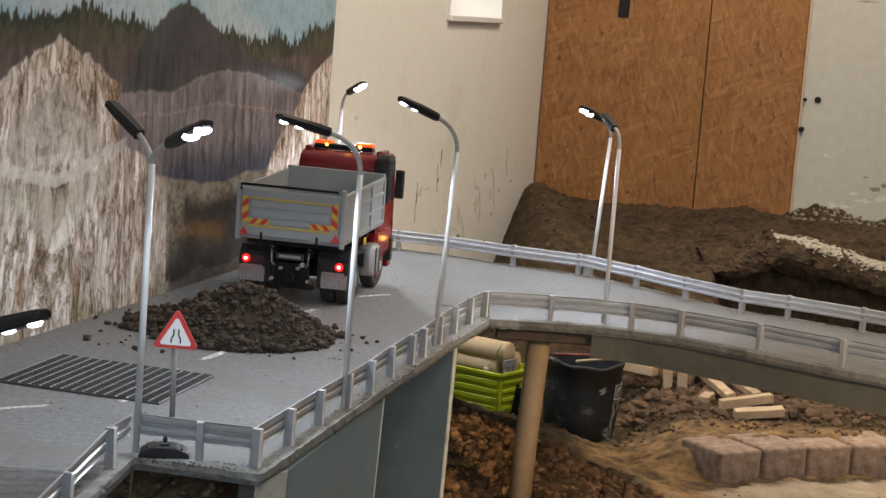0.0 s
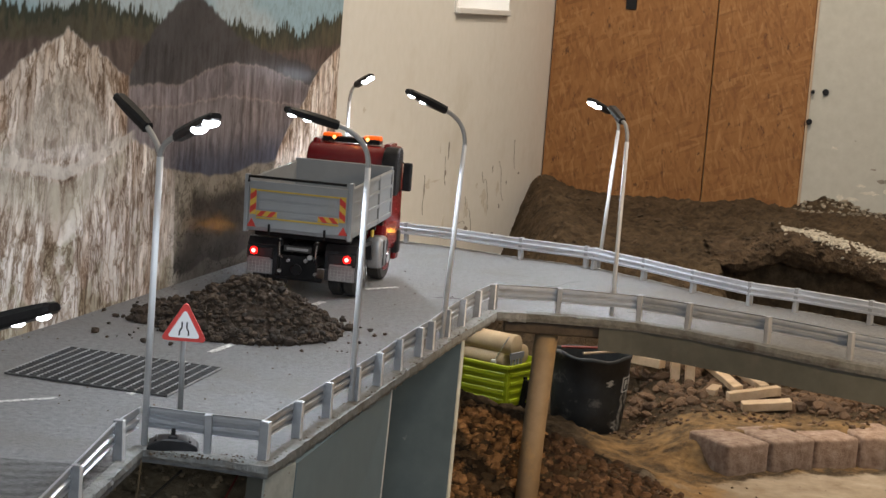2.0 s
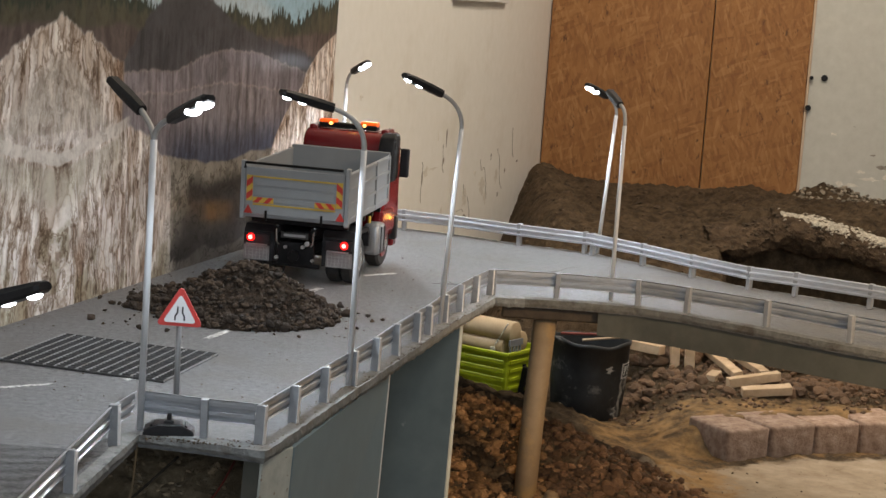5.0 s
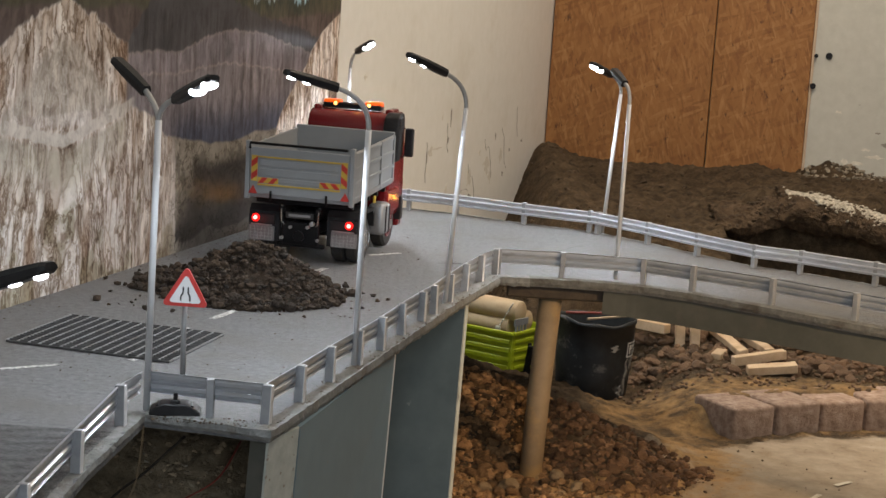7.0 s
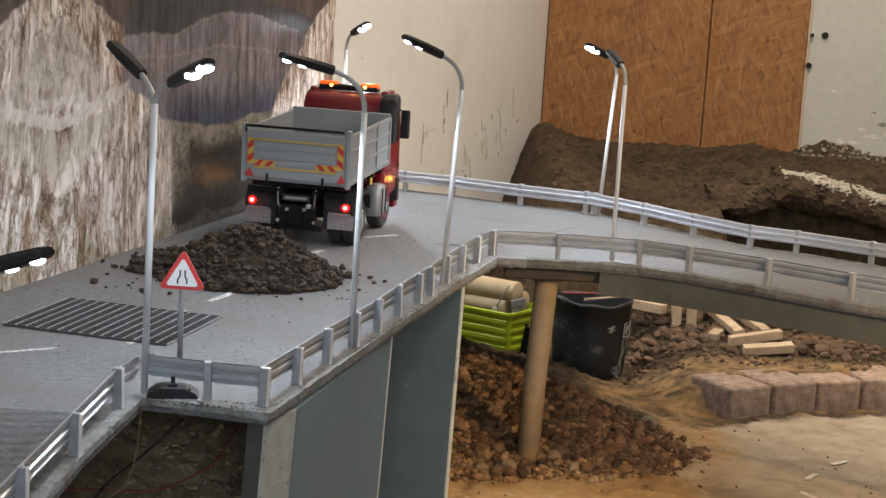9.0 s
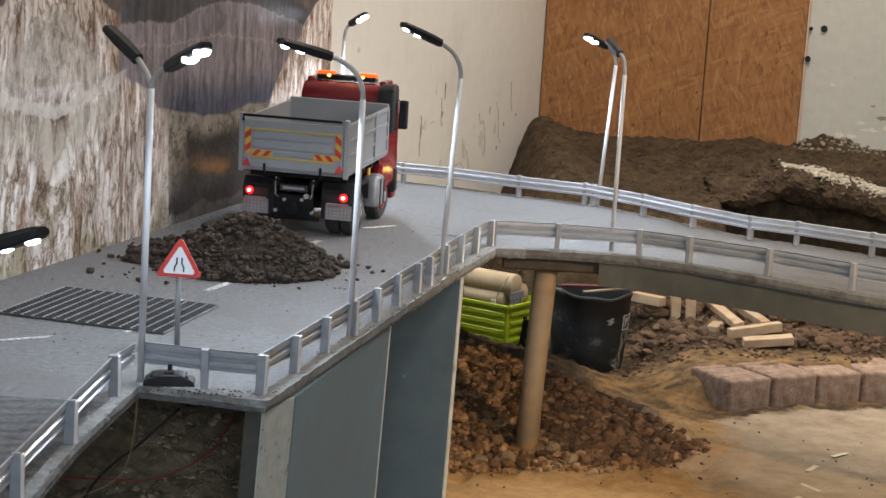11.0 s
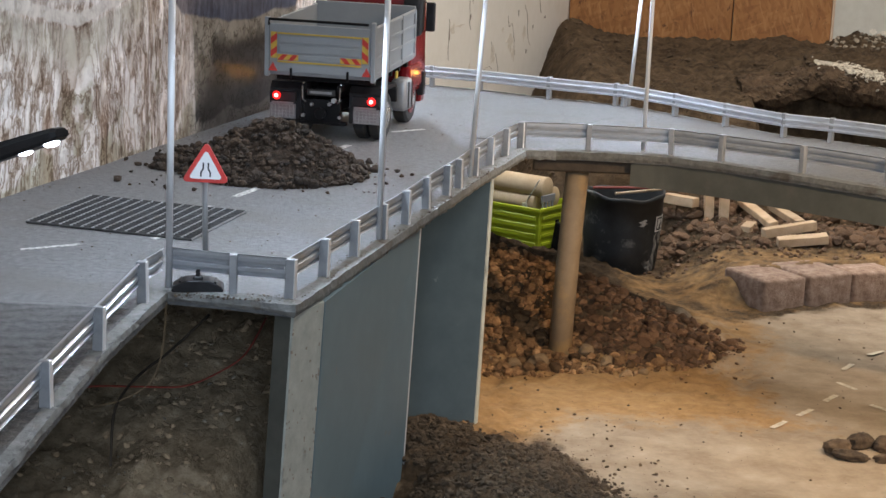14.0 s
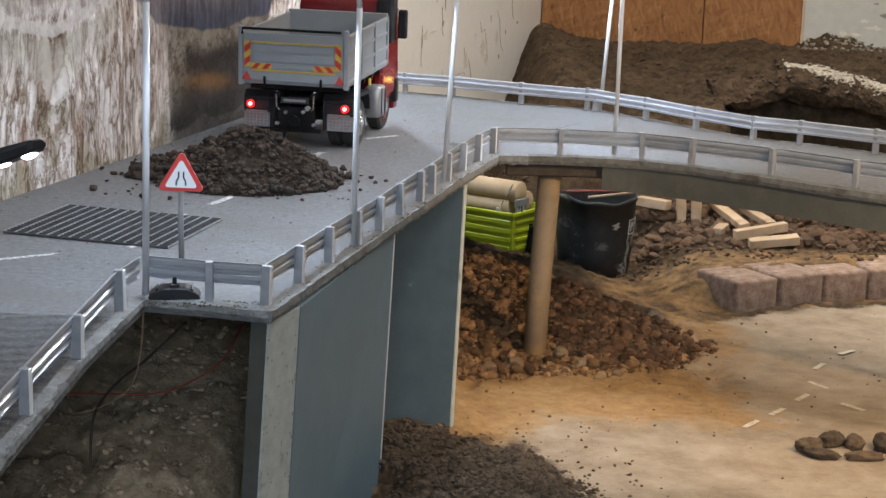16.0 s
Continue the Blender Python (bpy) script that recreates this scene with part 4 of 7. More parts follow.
    road = ss(vl + 0.010 - z, -0.002, 0.002) * ss(z - vl + 0.008, -0.002, 0.002) * ss(s, 0.35, 0.32)
    moss = ss(vl - 0.008 - z, 0, 0.01) * ss(z - (vl - 0.075 + 0.12 * m), -0.03, 0.03) * ss(s, 0.34, 0.30)
    c = over(c, road * 0.9, np.array((0.54, 0.49, 0.41)) * (1 + 0.06 * shard[..., None]))
    c = over(c, moss * 0.5, np.array((0.30, 0.27, 0.17)) * (1 + 0.25 * blot[..., None]))
    c = over(c, ss(vnoise(sm, z, 22, 37, 3) + ss(0.09 - z, 0, 0.1) * 0.6, 0.42, 0.85) * low * 0.65, (0.27, 0.245, 0.15))
    cliff = np.clip(end + peak + low, 0, 1)
    # whole print tinted bluish, holding some of the lamps' cool light
    return np.concatenate([np.clip(c * np.array((1.04, 1.055, 1.14)), 0.008, 0.9), np.clip(cliff * (1 - 0.85 * road) * (1 - 0.4 * moss), 0, 1)[..., None]], -1)


def mural_grain(s, z):
    """How far streaks (first), rubble (second) and the far cliffs' fine strata (third) show in the print; fourth: cracks of the quarry floor."""
    m = np.abs(s - 0.110)
    left = ss(s, 0.318, 0.306)
    scree = ss(0.300 + 0.05 * np.cos(m * 16) - z, -0.012, 0.012) * left * ss(z, 0.225, 0.24)
    bl = np.interp(s, (0.3, 0.512, 0.67, 0.91, 1.1), (0.21, 0.186, 0.165, 0.172, 0.18))
    floor = ss(bl - z, -0.01, 0.01) * ss(s, 0.45, 0.55) * ss(s, 1.1, 1.0)
    return np.stack([(1 - 0.65 * scree) * (1 - floor), 0.55 + 0.45 * np.maximum(scree, 0.4 * floor), ss(0.40 - z, 0, 0.02) * ss(s, 0.306, 0.318) * (1 - floor), floor], -1)


def mural_strata(s, z):
    """Where the streaks run: mirrored about the peak, fanning out below its top."""
    m = np.abs(s - 0.110)
    sm = np.where(s < 0.52, m, s - 0.110)
    near = ss(s, 0.40, 0.30)
    slant = 0.16 * np.clip(0.19 - z, 0, 0.2) * ss(m, 0.0, 0.05) + 0.10 * np.clip(0.41 - z, 0, 0.2) * ss(m, 0.0, 0.05)
    return np.stack([sm - near * slant, z, 0.5 * s], -1)


mm = bpy.data.materials.new("printed_panorama")
nt, ns_, ln_, bs_ = nodes_of(mm)
at = nt.nodes.new("ShaderNodeVertexColor")
at.layer_name = "paint"
gr_ = nt.nodes.new("ShaderNodeVertexColor")
gr_.layer_name = "grain"
gsp = nt.nodes.new("ShaderNodeSeparateColor")
ln_.new(gr_.outputs["Color"], gsp.inputs["Color"])
st_ = nt.nodes.new("ShaderNodeAttribute")
st_.attribute_name = "strata"
warp = noise_node(nt, st_.outputs["Vector"], 26, 4, 0.6)
wv = nt.nodes.new("ShaderNodeVectorMath")
wv.operation = "MULTIPLY_ADD"
ln_.new(warp.outputs["Color"], wv.inputs[0])
wv.inputs[1].default_value = (0.030, 0.05, 0.0)
ln_.new(st_.outputs["Vector"], wv.inputs[2])


def grain(scale, zs, det, stops_, mask, vec=None):
    mp_ = nt.nodes.new("ShaderNodeMapping")
    mp_.inputs["Scale"].default_value = (1.0, zs, 1.0)
    ln_.new(vec or wv.outputs[0], mp_.inputs["Vector"])
    n_ = noise_node(nt, mp_.outputs["Vector"], scale, det, 0.68)
    return mix_node(nt, mask, (1.0, 1.0, 1.0), ramp_node(nt, n_.outputs["Fac"], stops_).outputs["Color"])


def both(a_, b_):
    x_ = nt.nodes.new("ShaderNodeMath")
    x_.operation = "MULTIPLY"
    ln_.new(a_, x_.inputs[0])
    ln_.new(b_, x_.inputs[1])
    return x_.outputs[0]


def slabs(scale, zs, mask, joint):
    """Upright slabs of rock: a tone for each, dark joints between."""
    mp_ = nt.nodes.new("ShaderNodeMapping")
    mp_.inputs["Scale"].default_value = (1.0, zs, 1.0)
    ln_.new(wv.outputs[0], mp_.inputs["Vector"])
    vo, ed = nt.nodes.new("ShaderNodeTexVoronoi"), nt.nodes.new("ShaderNodeTexVoronoi")
    ed.feature = "DISTANCE_TO_EDGE"
    for v_ in (vo, ed):
        v_.inputs["Scale"].default_value = scale
        ln_.new(mp_.outputs["Vector"], v_.inputs["Vector"])
    sep = nt.nodes.new("ShaderNodeSeparateColor")
    ln_.new(vo.outputs["Color"], sep.inputs["Color"])
    tone_ = ramp_node(nt, sep.outputs["Red"], [(0.0, (0.66, 0.57, 0.50)), (0.2, (0.90, 0.85, 0.80)), (0.6, (1.0, 0.99, 0.98)), (1.0, (1.10, 1.10, 1.10))]).outputs["Color"]
    dark_ = ramp_node(nt, ed.outputs["Distance"], [(0.0, (0.52, 0.45, 0.39)), (joint, (0.86, 0.83, 0.80)), (joint * 3.0, (1.0, 1.0, 1.0))]).outputs["Color"]
    return mix_node(nt, mask, (1.0, 1.0, 1.0), mix_node(nt, 1.0, tone_, dark_, "MULTIPLY"))


cl_ = at.outputs["Alpha"]
rock_ = both(cl_, gsp.outputs["Red"])
layers = [slabs(34, 0.30, rock_, 0.05),
          grain(46, 0.34, 6, [(0.36, (0.42, 0.34, 0.28)), (0.425, (0.74, 0.68, 0.61)), (0.465, (0.98, 0.96, 0.94)), (0.62, (1.10, 1.10, 1.09))], rock_),
          grain(24, 0.30, 7, [(0.466, (1.0, 1.0, 1.0)), (0.492, (0.42, 0.35, 0.29)), (0.507, (0.42, 0.35, 0.29)), (0.530, (1.0, 1.0, 1.0))], rock_),
          grain(70, 0.42, 5, [(0.34, (0.62, 0.56, 0.51)), (0.44, (0.93, 0.91, 0.89)), (0.52, (1.03, 1.03, 1.02)), (0.64, (1.14, 1.14, 1.13))], both(cl_, gsp.outputs["Green"])),
          grain(70, 0.10, 6, [(0.36, (0.62, 0.58, 0.55)), (0.5, (1.0, 1.0, 1.0)), (0.64, (1.24, 1.22, 1.20))], gsp.outputs["Blue"]),
          grain(11, 2.6, 6, [(0.480, (1.0, 1.0, 1.0)), (0.496, (0.34, 0.32, 0.28)), (0.504, (0.34, 0.32, 0.28)), (0.520, (1.0, 1.0, 1.0))], gr_.outputs["Alpha"]),
          grain(60, 0.8, 7, [(0.36, (0.62, 0.59, 0.56)), (0.5, (1.0, 1.0, 1.0)), (0.66, (1.16, 1.16, 1.15))], gsp.outputs["Green"])]
tone = layers[0]
for l_ in layers[1:]:
    tone = mix_node(nt, 1.0, tone, l_, "MULTIPLY")
ln_.new(mix_node(nt, 1.0, at.outputs["Color"], tone, "MULTIPLY"), bs_.inputs["Base Color"])
bs_.inputs["Roughness"].default_value = 0.30
bs_.inputs["Specular IOR Level"].default_value = 0.06
WDX, WDY = 0.242, 0.970


def mural_place(s, z):
    wave = 0.010 + 0.004 * np.sin(s * 5.0) + 0.002 * vnoise(s, z, 4, 41, 2)
    return np.stack([-0.582 + WDX * s + WDY * wave, 2.43 + WDY * s - WDX * wave, z], -1)


ms = np.concatenate([np.linspace(-1.4, -0.62, 60), np.linspace(-0.617, 1.325, 660)])
mz = np.concatenate([np.linspace(-0.10, -0.01, 10), np.linspace(-0.008, 0.48, 360), np.linspace(0.485, 0.60, 30)])
mural = tagged(grid_mesh("mural", ms, mz, mural_place, mm, ("paint", mural_paint)), "printed quarry and pine forest panorama sheet on the wall", "mural", kind="structure")
us_, vs_ = np.meshgrid(ms, mz, indexing="ij")
gk = np.ones((us_.size, 4), np.float32)
gk[:] = mural_grain(us_, vs_).reshape(-1, 4)
mural.data.color_attributes.new("grain", "FLOAT_COLOR", "POINT").data.foreach_set("color", gk.ravel())
mural.data.attributes.new("strata", "FLOAT_VECTOR", "POINT").data.foreach_set("vector", mural_strata(us_, vs_).astype(np.float32).ravel())
sol = mural.modifiers.new("sheet", "SOLIDIFY")
sol.thickness = 0.0015
sol.use_rim_only = True

# ---- road deck, bridge and its supports ----
NEAR = [(0.080, 2.925), (0.13, 2.932), (0.19, 2.935), (0.25, 2.932), (0.31, 2.923), (0.385, 2.885), (0.49, 2.805), (0.60, 2.715), (0.66, 2.672), (1.0, 2.42), (1.5, 2.05)]
FAR = [(1.7, 2.44), (1.0, 2.905), (0.72, 3.105), (0.61, 3.185), (0.535, 3.222), (0.45, 3.325), (0.37, 3.43), (0.275, 3.535), (0.14, 3.592), (0.01, 3.665), (-0.12, 3.712), (-0.245, 3.745)]
WALLSIDE = [(-0.582 + WDX * s + 0.012, 2.43 + WDY * s) for s in (1.0, 0.6, 0.2, -0.2, -0.6495)]
DECK = [(-0.311, 1.80), (-0.305, 1.880), (-0.24, 1.868), (-0.171, 1.848), (-0.112, 2.11), (-0.047, 2.40), (0.017, 2.68)] + NEAR + FAR + WALLSIDE
slab = new("road_deck")
tagged(slab, "grey concrete model road deck with a curved bridge", "road", kind="structure")
bm = prism(bmesh.new(), DECK, -0.014, 0.0)
bm.normal_update()
bmesh.ops.triangulate(bm, faces=[f for f in bm.faces if len(f.verts) > 4], ngon_method="EAR_CLIP")
part("slab", bm, M["concrete"], slab)
# ragged cast edge
rng = random.Random(4)


def edge_strip(name, pts, off=0.004, z0=-0.017, z1=-0.003, ramp=None, jit=0.7, material="concrete_edge"):
    bm = bmesh.new()
    line_ = []
    for (x0, y0), (x1, y1) in zip(pts, pts[1:]):
        n = max(2, int(math.hypot(x1 - x0, y1 - y0) / 0.008))
        line_ += [(x0 + (x1 - x0) * i / n, y0 + (y1 - y0) * i / n) for i in range(n)]
    line_.append(pts[-1])
    rows = []
    for i, (x, y) in enumerate(line_):
        a, b = line_[max(i - 1, 0)], line_[min(i + 1, len(line_) - 1)]
        d = Vector((b[0] - a[0], b[1] - a[1])).normalized()
        nx, ny = d.y, -d.x
        zr = ramp(y) if ramp else 0
        zb = z0(x, y) if callable(z0) else z0
        rows.append([bm.verts.new((x + nx * o, y + ny * o, z + zr)) for o, z in
                     ((-0.012, z1 + 0.0045 + rng.uniform(-.0004, .0004)), (off + jit * rng.uniform(-.0015, .0005), z1 + 0.003 + jit * rng.uniform(-.001, .001)), (off + jit * rng.uniform(-.001, .0018), (zb + z1) / 2), (off - 0.002 + jit * rng.uniform(-.002, .001), zb + jit * rng.uniform(-.002, .002)), (-0.010, zb - 0.001))])
    for a, b in zip(rows, rows[1:]):
        for j in range(4):
            bm.faces.new((a[j], b[j], b[j + 1], a[j + 1]))
    return part(name, bm, M[material], slab, "chipped cast concrete edge")


def ramp_z(y):
    return -0.12 * max(0.0, 1.80 - y)


edge_strip("slab_edge", DECK[1:7] + NEAR[:2], z0=lambda x, y: -0.010 - 0.0045 * float(ss(x, -0.20, -0.13)))
edge_strip("slab_edge", NEAR[1:], off=0.003, z0=-0.013, jit=0.45, material="edge_dirty")
edge_strip("slab_edge", FAR)
RAMPE = [(-0.362, 1.40), (-0.343, 1.57), (-0.329, 1.70), (-0.311, 1.80)]
edge_strip("slab_edge", [(-0.395, 1.10)] + RAMPE + [(-0.305, 1.880)], z0=-0.010, off=0.001, ramp=ramp_z)
bm = bmesh.new()
rp = [(-0.415, 0.95), (-0.395, 1.10)] + RAMPE
lo, hi_ = [], []
for x, y in rp:
    xl = -0.57 + WDX / WDY * (y - 2.43)
    lo.append([bm.verts.new((x, y, ramp_z(y) + k)) for k in (0, -0.014)])
    hi_.append([bm.verts.new((xl, y, ramp_z(y) + k)) for k in (0, -0.014)])
for i in range(len(rp) - 1):
    bm.faces.new((lo[i][0], lo[i + 1][0], hi_[i + 1][0], hi_[i][0]))
    bm.faces.new((lo[i][1], hi_[i][1], hi_[i + 1][1], lo[i + 1][1]))
    bm.faces.new((lo[i][0], lo[i][1], lo[i + 1][1], lo[i + 1][0]))
bm.faces.new((lo[0][0], hi_[0][0], hi_[0][1], lo[0][1]))
part("ramp_slab", bm, M["combed"], slab, "combed rough concrete ramp")

# beam under the bridge
beam = tagged(new("bridge_beam"), "dull grey painted edge beam under the bridge", "beam", kind="structure")
B0 = [(x, y + 0.006) for x, y in NEAR[3:]]
for _ in range(2):
    B0 = B0[:1] + [(p[0] * (1 - k) + q[0] * k, p[1] * (1 - k) + q[1] * k) for p, q in zip(B0, B0[1:]) for k in (0.25, 0.75)] + B0[-1:]
bm = bmesh.new()
rows = []
for i, (x, y) in enumerate(B0):
    a, b = B0[max(i - 1, 0)], B0[min(i + 1, len(B0) - 1)]
    d = Vector((b[0] - a[0], b[1] - a[1])).normalized()
    dep = 0.038 + 0.004 * min(1, i / 12)
    rows.append([bm.verts.new((x + d.y * o, y - d.x * o, z)) for o, z in ((0, -0.0145), (0, -0.014 - dep), (-0.05, -0.014 - dep), (-0.05, -0.0145))])
for a, b in zip(rows, rows[1:]):
    for j in range(4):
        bm.faces.new((a[j], a[(j + 1) % 4], b[(j + 1) % 4], b[j]))
bm.faces.new(rows[0])
bm.faces.new(rows[-1][::-1])
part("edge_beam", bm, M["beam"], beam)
bm = bmesh.new()
prism(bm, [(0.095, 2.948), (0.262, 2.952), (0.30, 3.10), (0.10, 3.12)], -0.036, -0.0145)
bmesh.ops.bevel(bm, geom=bm.edges[:], offset=0.003, segments=1, affect="EDGES")
part("cross_head", bm, M["stained_wood"], beam, "dark stained wooden cross head")

# piers
pier = tagged(new("pier"), "grey painted pier wall with a pale cast corner", "pier", "deck piers", "structure")
PC, PB, PA = (-0.147, 1.925), (-0.173, 1.862), (-0.193, 1.872)


def loft(low, high, z0=-0.45, z1=-0.0145):
    """A board between two plans, one at its foot and one at its head."""
    bm = bmesh.new()
    a = [bm.verts.new((*p, z0)) for p in low]
    b = [bm.verts.new((*p, z1)) for p in high]
    n = len(a)
    bm.faces.new(a[::-1])
    bm.faces.new(b)
    for i in range(n):
        bm.faces.new((a[i], a[(i + 1) % n], b[(i + 1) % n], b[i]))
    bmesh.ops.recalc_face_normals(bm, faces=bm.faces[:])
    return bm


CORE = [(-0.1755, 1.8635), PB, PC, (-0.150, 1.935), (-0.178, 1.945)]
STRIP = [PA, (-0.176, 1.8645), (-0.1785, 1.945), (-0.19, 1.945)]
part("core", loft([(x - 0.018, y) for x, y in CORE], CORE), M["pier_light"], pier, "pale chipped concrete corner")
rc_ = random.Random(8)
for _ in range(60):
    f_, z_ = rc_.random(), rc_.uniform(-0.30, -0.02)
    if rc_.random() < 0.4:
        f_ = rc_.choice((0.02, 0.97))
    k_ = (z_ + 0.0145) / 0.4355 * 0.018
    x_, y_, w_, h_ = PB[0] + (PC[0] - PB[0]) * f_ + k_, PB[1] + (PC[1] - PB[1]) * f_, rc_.uniform(0.0006, 0.0018), rc_.uniform(0.0008, 0.0045)
    cbox("chip", (w_ * 2, 0.0012, h_), M["scuff_dark"], pier, (x_, y_, z_), math.degrees(math.atan2(PC[1] - PB[1], PC[0] - PB[0])), 0.0004, "dark chipped pit", ry=rc_.uniform(-25, 25))
# left-facing strip takes the beam's dark paint in place of its shade
part("left_shade_strip", loft([(x - 0.018, y) for x, y in STRIP], STRIP), M["beam"], pier, "left face, its shade put into a darker colour")
part("side_board", loft([(-0.164, 1.926), (-0.0745, 2.282), (-0.0865, 2.285), (-0.176, 1.937)], [(-0.146, 1.926), (-0.0620, 2.343), (-0.0740, 2.346), (-0.158, 1.937)]), M["pier_grey"], pier, "dark grey painted board")
part("board_edge", loft([(-0.0745, 2.282), (-0.0730, 2.2875), (-0.0845, 2.291), (-0.0865, 2.285)], [(-0.0620, 2.343), (-0.0605, 2.3485), (-0.0720, 2.352), (-0.0740, 2.346)]), M["sign_white"], pier, "raw white board edge")
pier = tagged(new("pier"), "blue-grey painted pier wall across the deck", "pier", "deck piers", "structure")
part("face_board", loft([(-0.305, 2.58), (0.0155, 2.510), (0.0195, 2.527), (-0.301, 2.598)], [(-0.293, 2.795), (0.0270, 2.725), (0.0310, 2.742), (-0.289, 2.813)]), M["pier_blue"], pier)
part("board_edge", loft([(0.016, 2.510), (0.018, 2.5095), (0.022, 2.527), (0.020, 2.527)], [(0.0275, 2.725), (0.0290, 2.7245), (0.0330, 2.742), (0.0315, 2.742)]), M["pier_light"], pier)
col = tagged(new("column"), "tan unpainted round tube column under the bridge", "column", kind="structure")
part("shaft", tube(bmesh.new(), [(0.154, 2.985, -0.44), (0.161, 2.985, -0.2), (0.169, 2.985, -0.0335)], 0.0188, 28), M["column"], col, smooth=True)

# road markings
mark = tagged(new("road_marking"), "worn white painted dashes and lines", "marking", kind="structure")


def dash(p, q, w, z=0.0006, par=mark, ramped=False):
    d = Vector((q[0] - p[0], q[1] - p[1]))
    n = Vector((-d.y, d.x)).normalized() * w / 2
    k = 6
    left, right_ = [], []
    for i in range(k + 1):
        c = Vector(p) + d * i / k
        j = rng.uniform(0.85, 1.1)
        left.append((c.x + n.x * j, c.y + n.y * j))
        right_.append((c.x - n.x * j, c.y - n.y * j))
    bm = prism(bmesh.new(), right_ + left[::-1], z - 0.0005, z)
    return part("dash", bm, M["white_line"] if par is mark else M["yard_line"], par)


for p, q, w in (((-0.309, 2.415), (-0.288, 2.482), 0.011), ((-0.217, 2.822), (-0.196, 2.892), 0.011), ((-0.340, 2.300), (-0.3335, 2.345), 0.010), ((-0.365, 2.128), (-0.35, 2.19), 0.009),
                ((-0.497, 2.040), (-0.440, 2.082), 0.008), ((-0.135, 3.052), (-0.085, 3.100), 0.009)):
    dash(p, q, w)
yard = tagged(new("yard_marking"), "small cream dashes on the yard floor", "marking", kind="structure")
for px_, py_, ang in ((0.468, 2.655, 0.95), (0.518, 2.724, 0.95), (0.571, 2.807, 0.98), (0.610, 2.882, 2.1), (0.634, 2.998, 1.05), (0.701, 3.098, 0.75), (0.642, 2.764, 2.25)):
    c, s_ = math.cos(ang) * 0.022, math.sin(ang) * 0.022
    dash((px_ - c, py_ - s_), (px_ + c, py_ + s_), 0.009, -0.3475, yard)

for pts_ in ([(0.165, 3.20), (0.178, 3.235), (0.20, 3.262), (0.215, 3.30), (0.243, 3.335)], [(0.30, 3.02), (0.33, 3.03), (0.345, 3.05)], [(-0.02, 3.02), (0.01, 3.03), (0.05, 3.025)]):
    lf = [(x - 0.0006 * (1 - i / 4), y) for i, (x, y) in enumerate(pts_)]
    rt = [(x + 0.0009 * (1 - i / 6), y) for i, (x, y) in enumerate(pts_)]
    part("crack", prism(bmesh.new(), rt + lf[::-1], 0.0002, 0.0005), M["crack"], slab, "hairline crack in the road")

# grate let into the road
gA, gB, gD = Vector((-0.320, 2.127)), Vector((-0.280, 2.309)), Vector((-0.527, 2.185))
gr = tagged(new("road_grate"), "galvanised bar grating let into the road", "grate", kind="structure")
e1, e2 = gB - gA, gD - gA
# no recess is cut; a black plate carries the pit's darkness
part("pit_shade_plate", prism(bmesh.new(), [gA, gB, gB + e2, gD], 0.0006, 0.0012), M["pit"], gr, "black plate in place of the unlit opening under the bars")
n1 = 15
for i in range(n1 + 1):
    p = gA + e2 * (i / n1)
    u = e1.normalized()
    v = Vector((-u.y, u.x)) * 0.00055
    part("bearing_bar", prism(bmesh.new(), [p - v, p - v + e1, p + v + e1, p + v] if i else [p - v, p - v + e1, p + v + e1, p + v], 0.0013, 0.0036), M["grate"], gr)
n2 = 20
for i in range(n2 + 1):
    p = gA + e1 * (i / n2)
    u = e2.normalized()
    v = Vector((-u.y, u.x)) * 0.0005
    part("cross_bar", prism(bmesh.new(), [p + v, p - v, p - v + e2, p + v + e2][::-1], 0.0013, 0.0033), M["grate_dark"], gr, "thin dark cross bar")

# ---- guard rails ----
def wbeam(bm, pts, side):
    """A pressed guard-rail section along a line; side: the way it bulges."""
    prof = [(-0.0012, 0.0418), (0.0012, 0.0408), (0.0014, 0.0392), (0.0006, 0.0375), (0.0006, 0.0338), (0.0036, 0.0322), (0.0038, 0.0298), (0.0006, 0.0280), (0.0006, 0.0240), (0.0034, 0.0224), (0.0035, 0.0202), (0.0002, 0.0188)]
    rows = []
    for i, p in enumerate(pts):
        a, b = pts[max(i - 1, 0)], pts[min(i + 1, len(pts) - 1)]
        d = Vector((b[0] - a[0], b[1] - a[1])).normalized()
        nx, ny = d.y * side, -d.x * side
        z0 = p[2] if len(p) > 2 else 0
        rows.append([bm.verts.new((p[0] + nx * o, p[1] + ny * o, z0 + z)) for o, z in prof] + [bm.verts.new((p[0] + nx * (o - 0.0009), p[1] + ny * (o - 0.0009), z0 + z)) for o, z in prof[::-1]])
    n = len(rows[0])
    for a, b in zip(rows, rows[1:]):
        for j in range(n):
            bm.faces.new((a[j], b[j], b[(j + 1) % n], a[(j + 1) % n]))
    bm.faces.new(rows[0][::-1])
    bm.faces.new(rows[-1])
    bmesh.ops.recalc_face_normals(bm, faces=bm.faces[:])
    return bm


bm = bmesh.new()
box(bm, -0.0040, 0.0040, -0.0054, 0.0054, 0, 0.0425, 0.0007)
post_mesh = part("post", bm, M["post_metal"])
POSTME = post_mesh.data
PLAINME = POSTME.copy()
# the yard-facing side of each post is painted as if brightly lit
POSTME.materials.append(M["cut_edge"])
for f in POSTME.polygons:
    f.material_index = 1 if f.normal.y < -0.5 else 0
bpy.data.objects.remove(post_mesh)


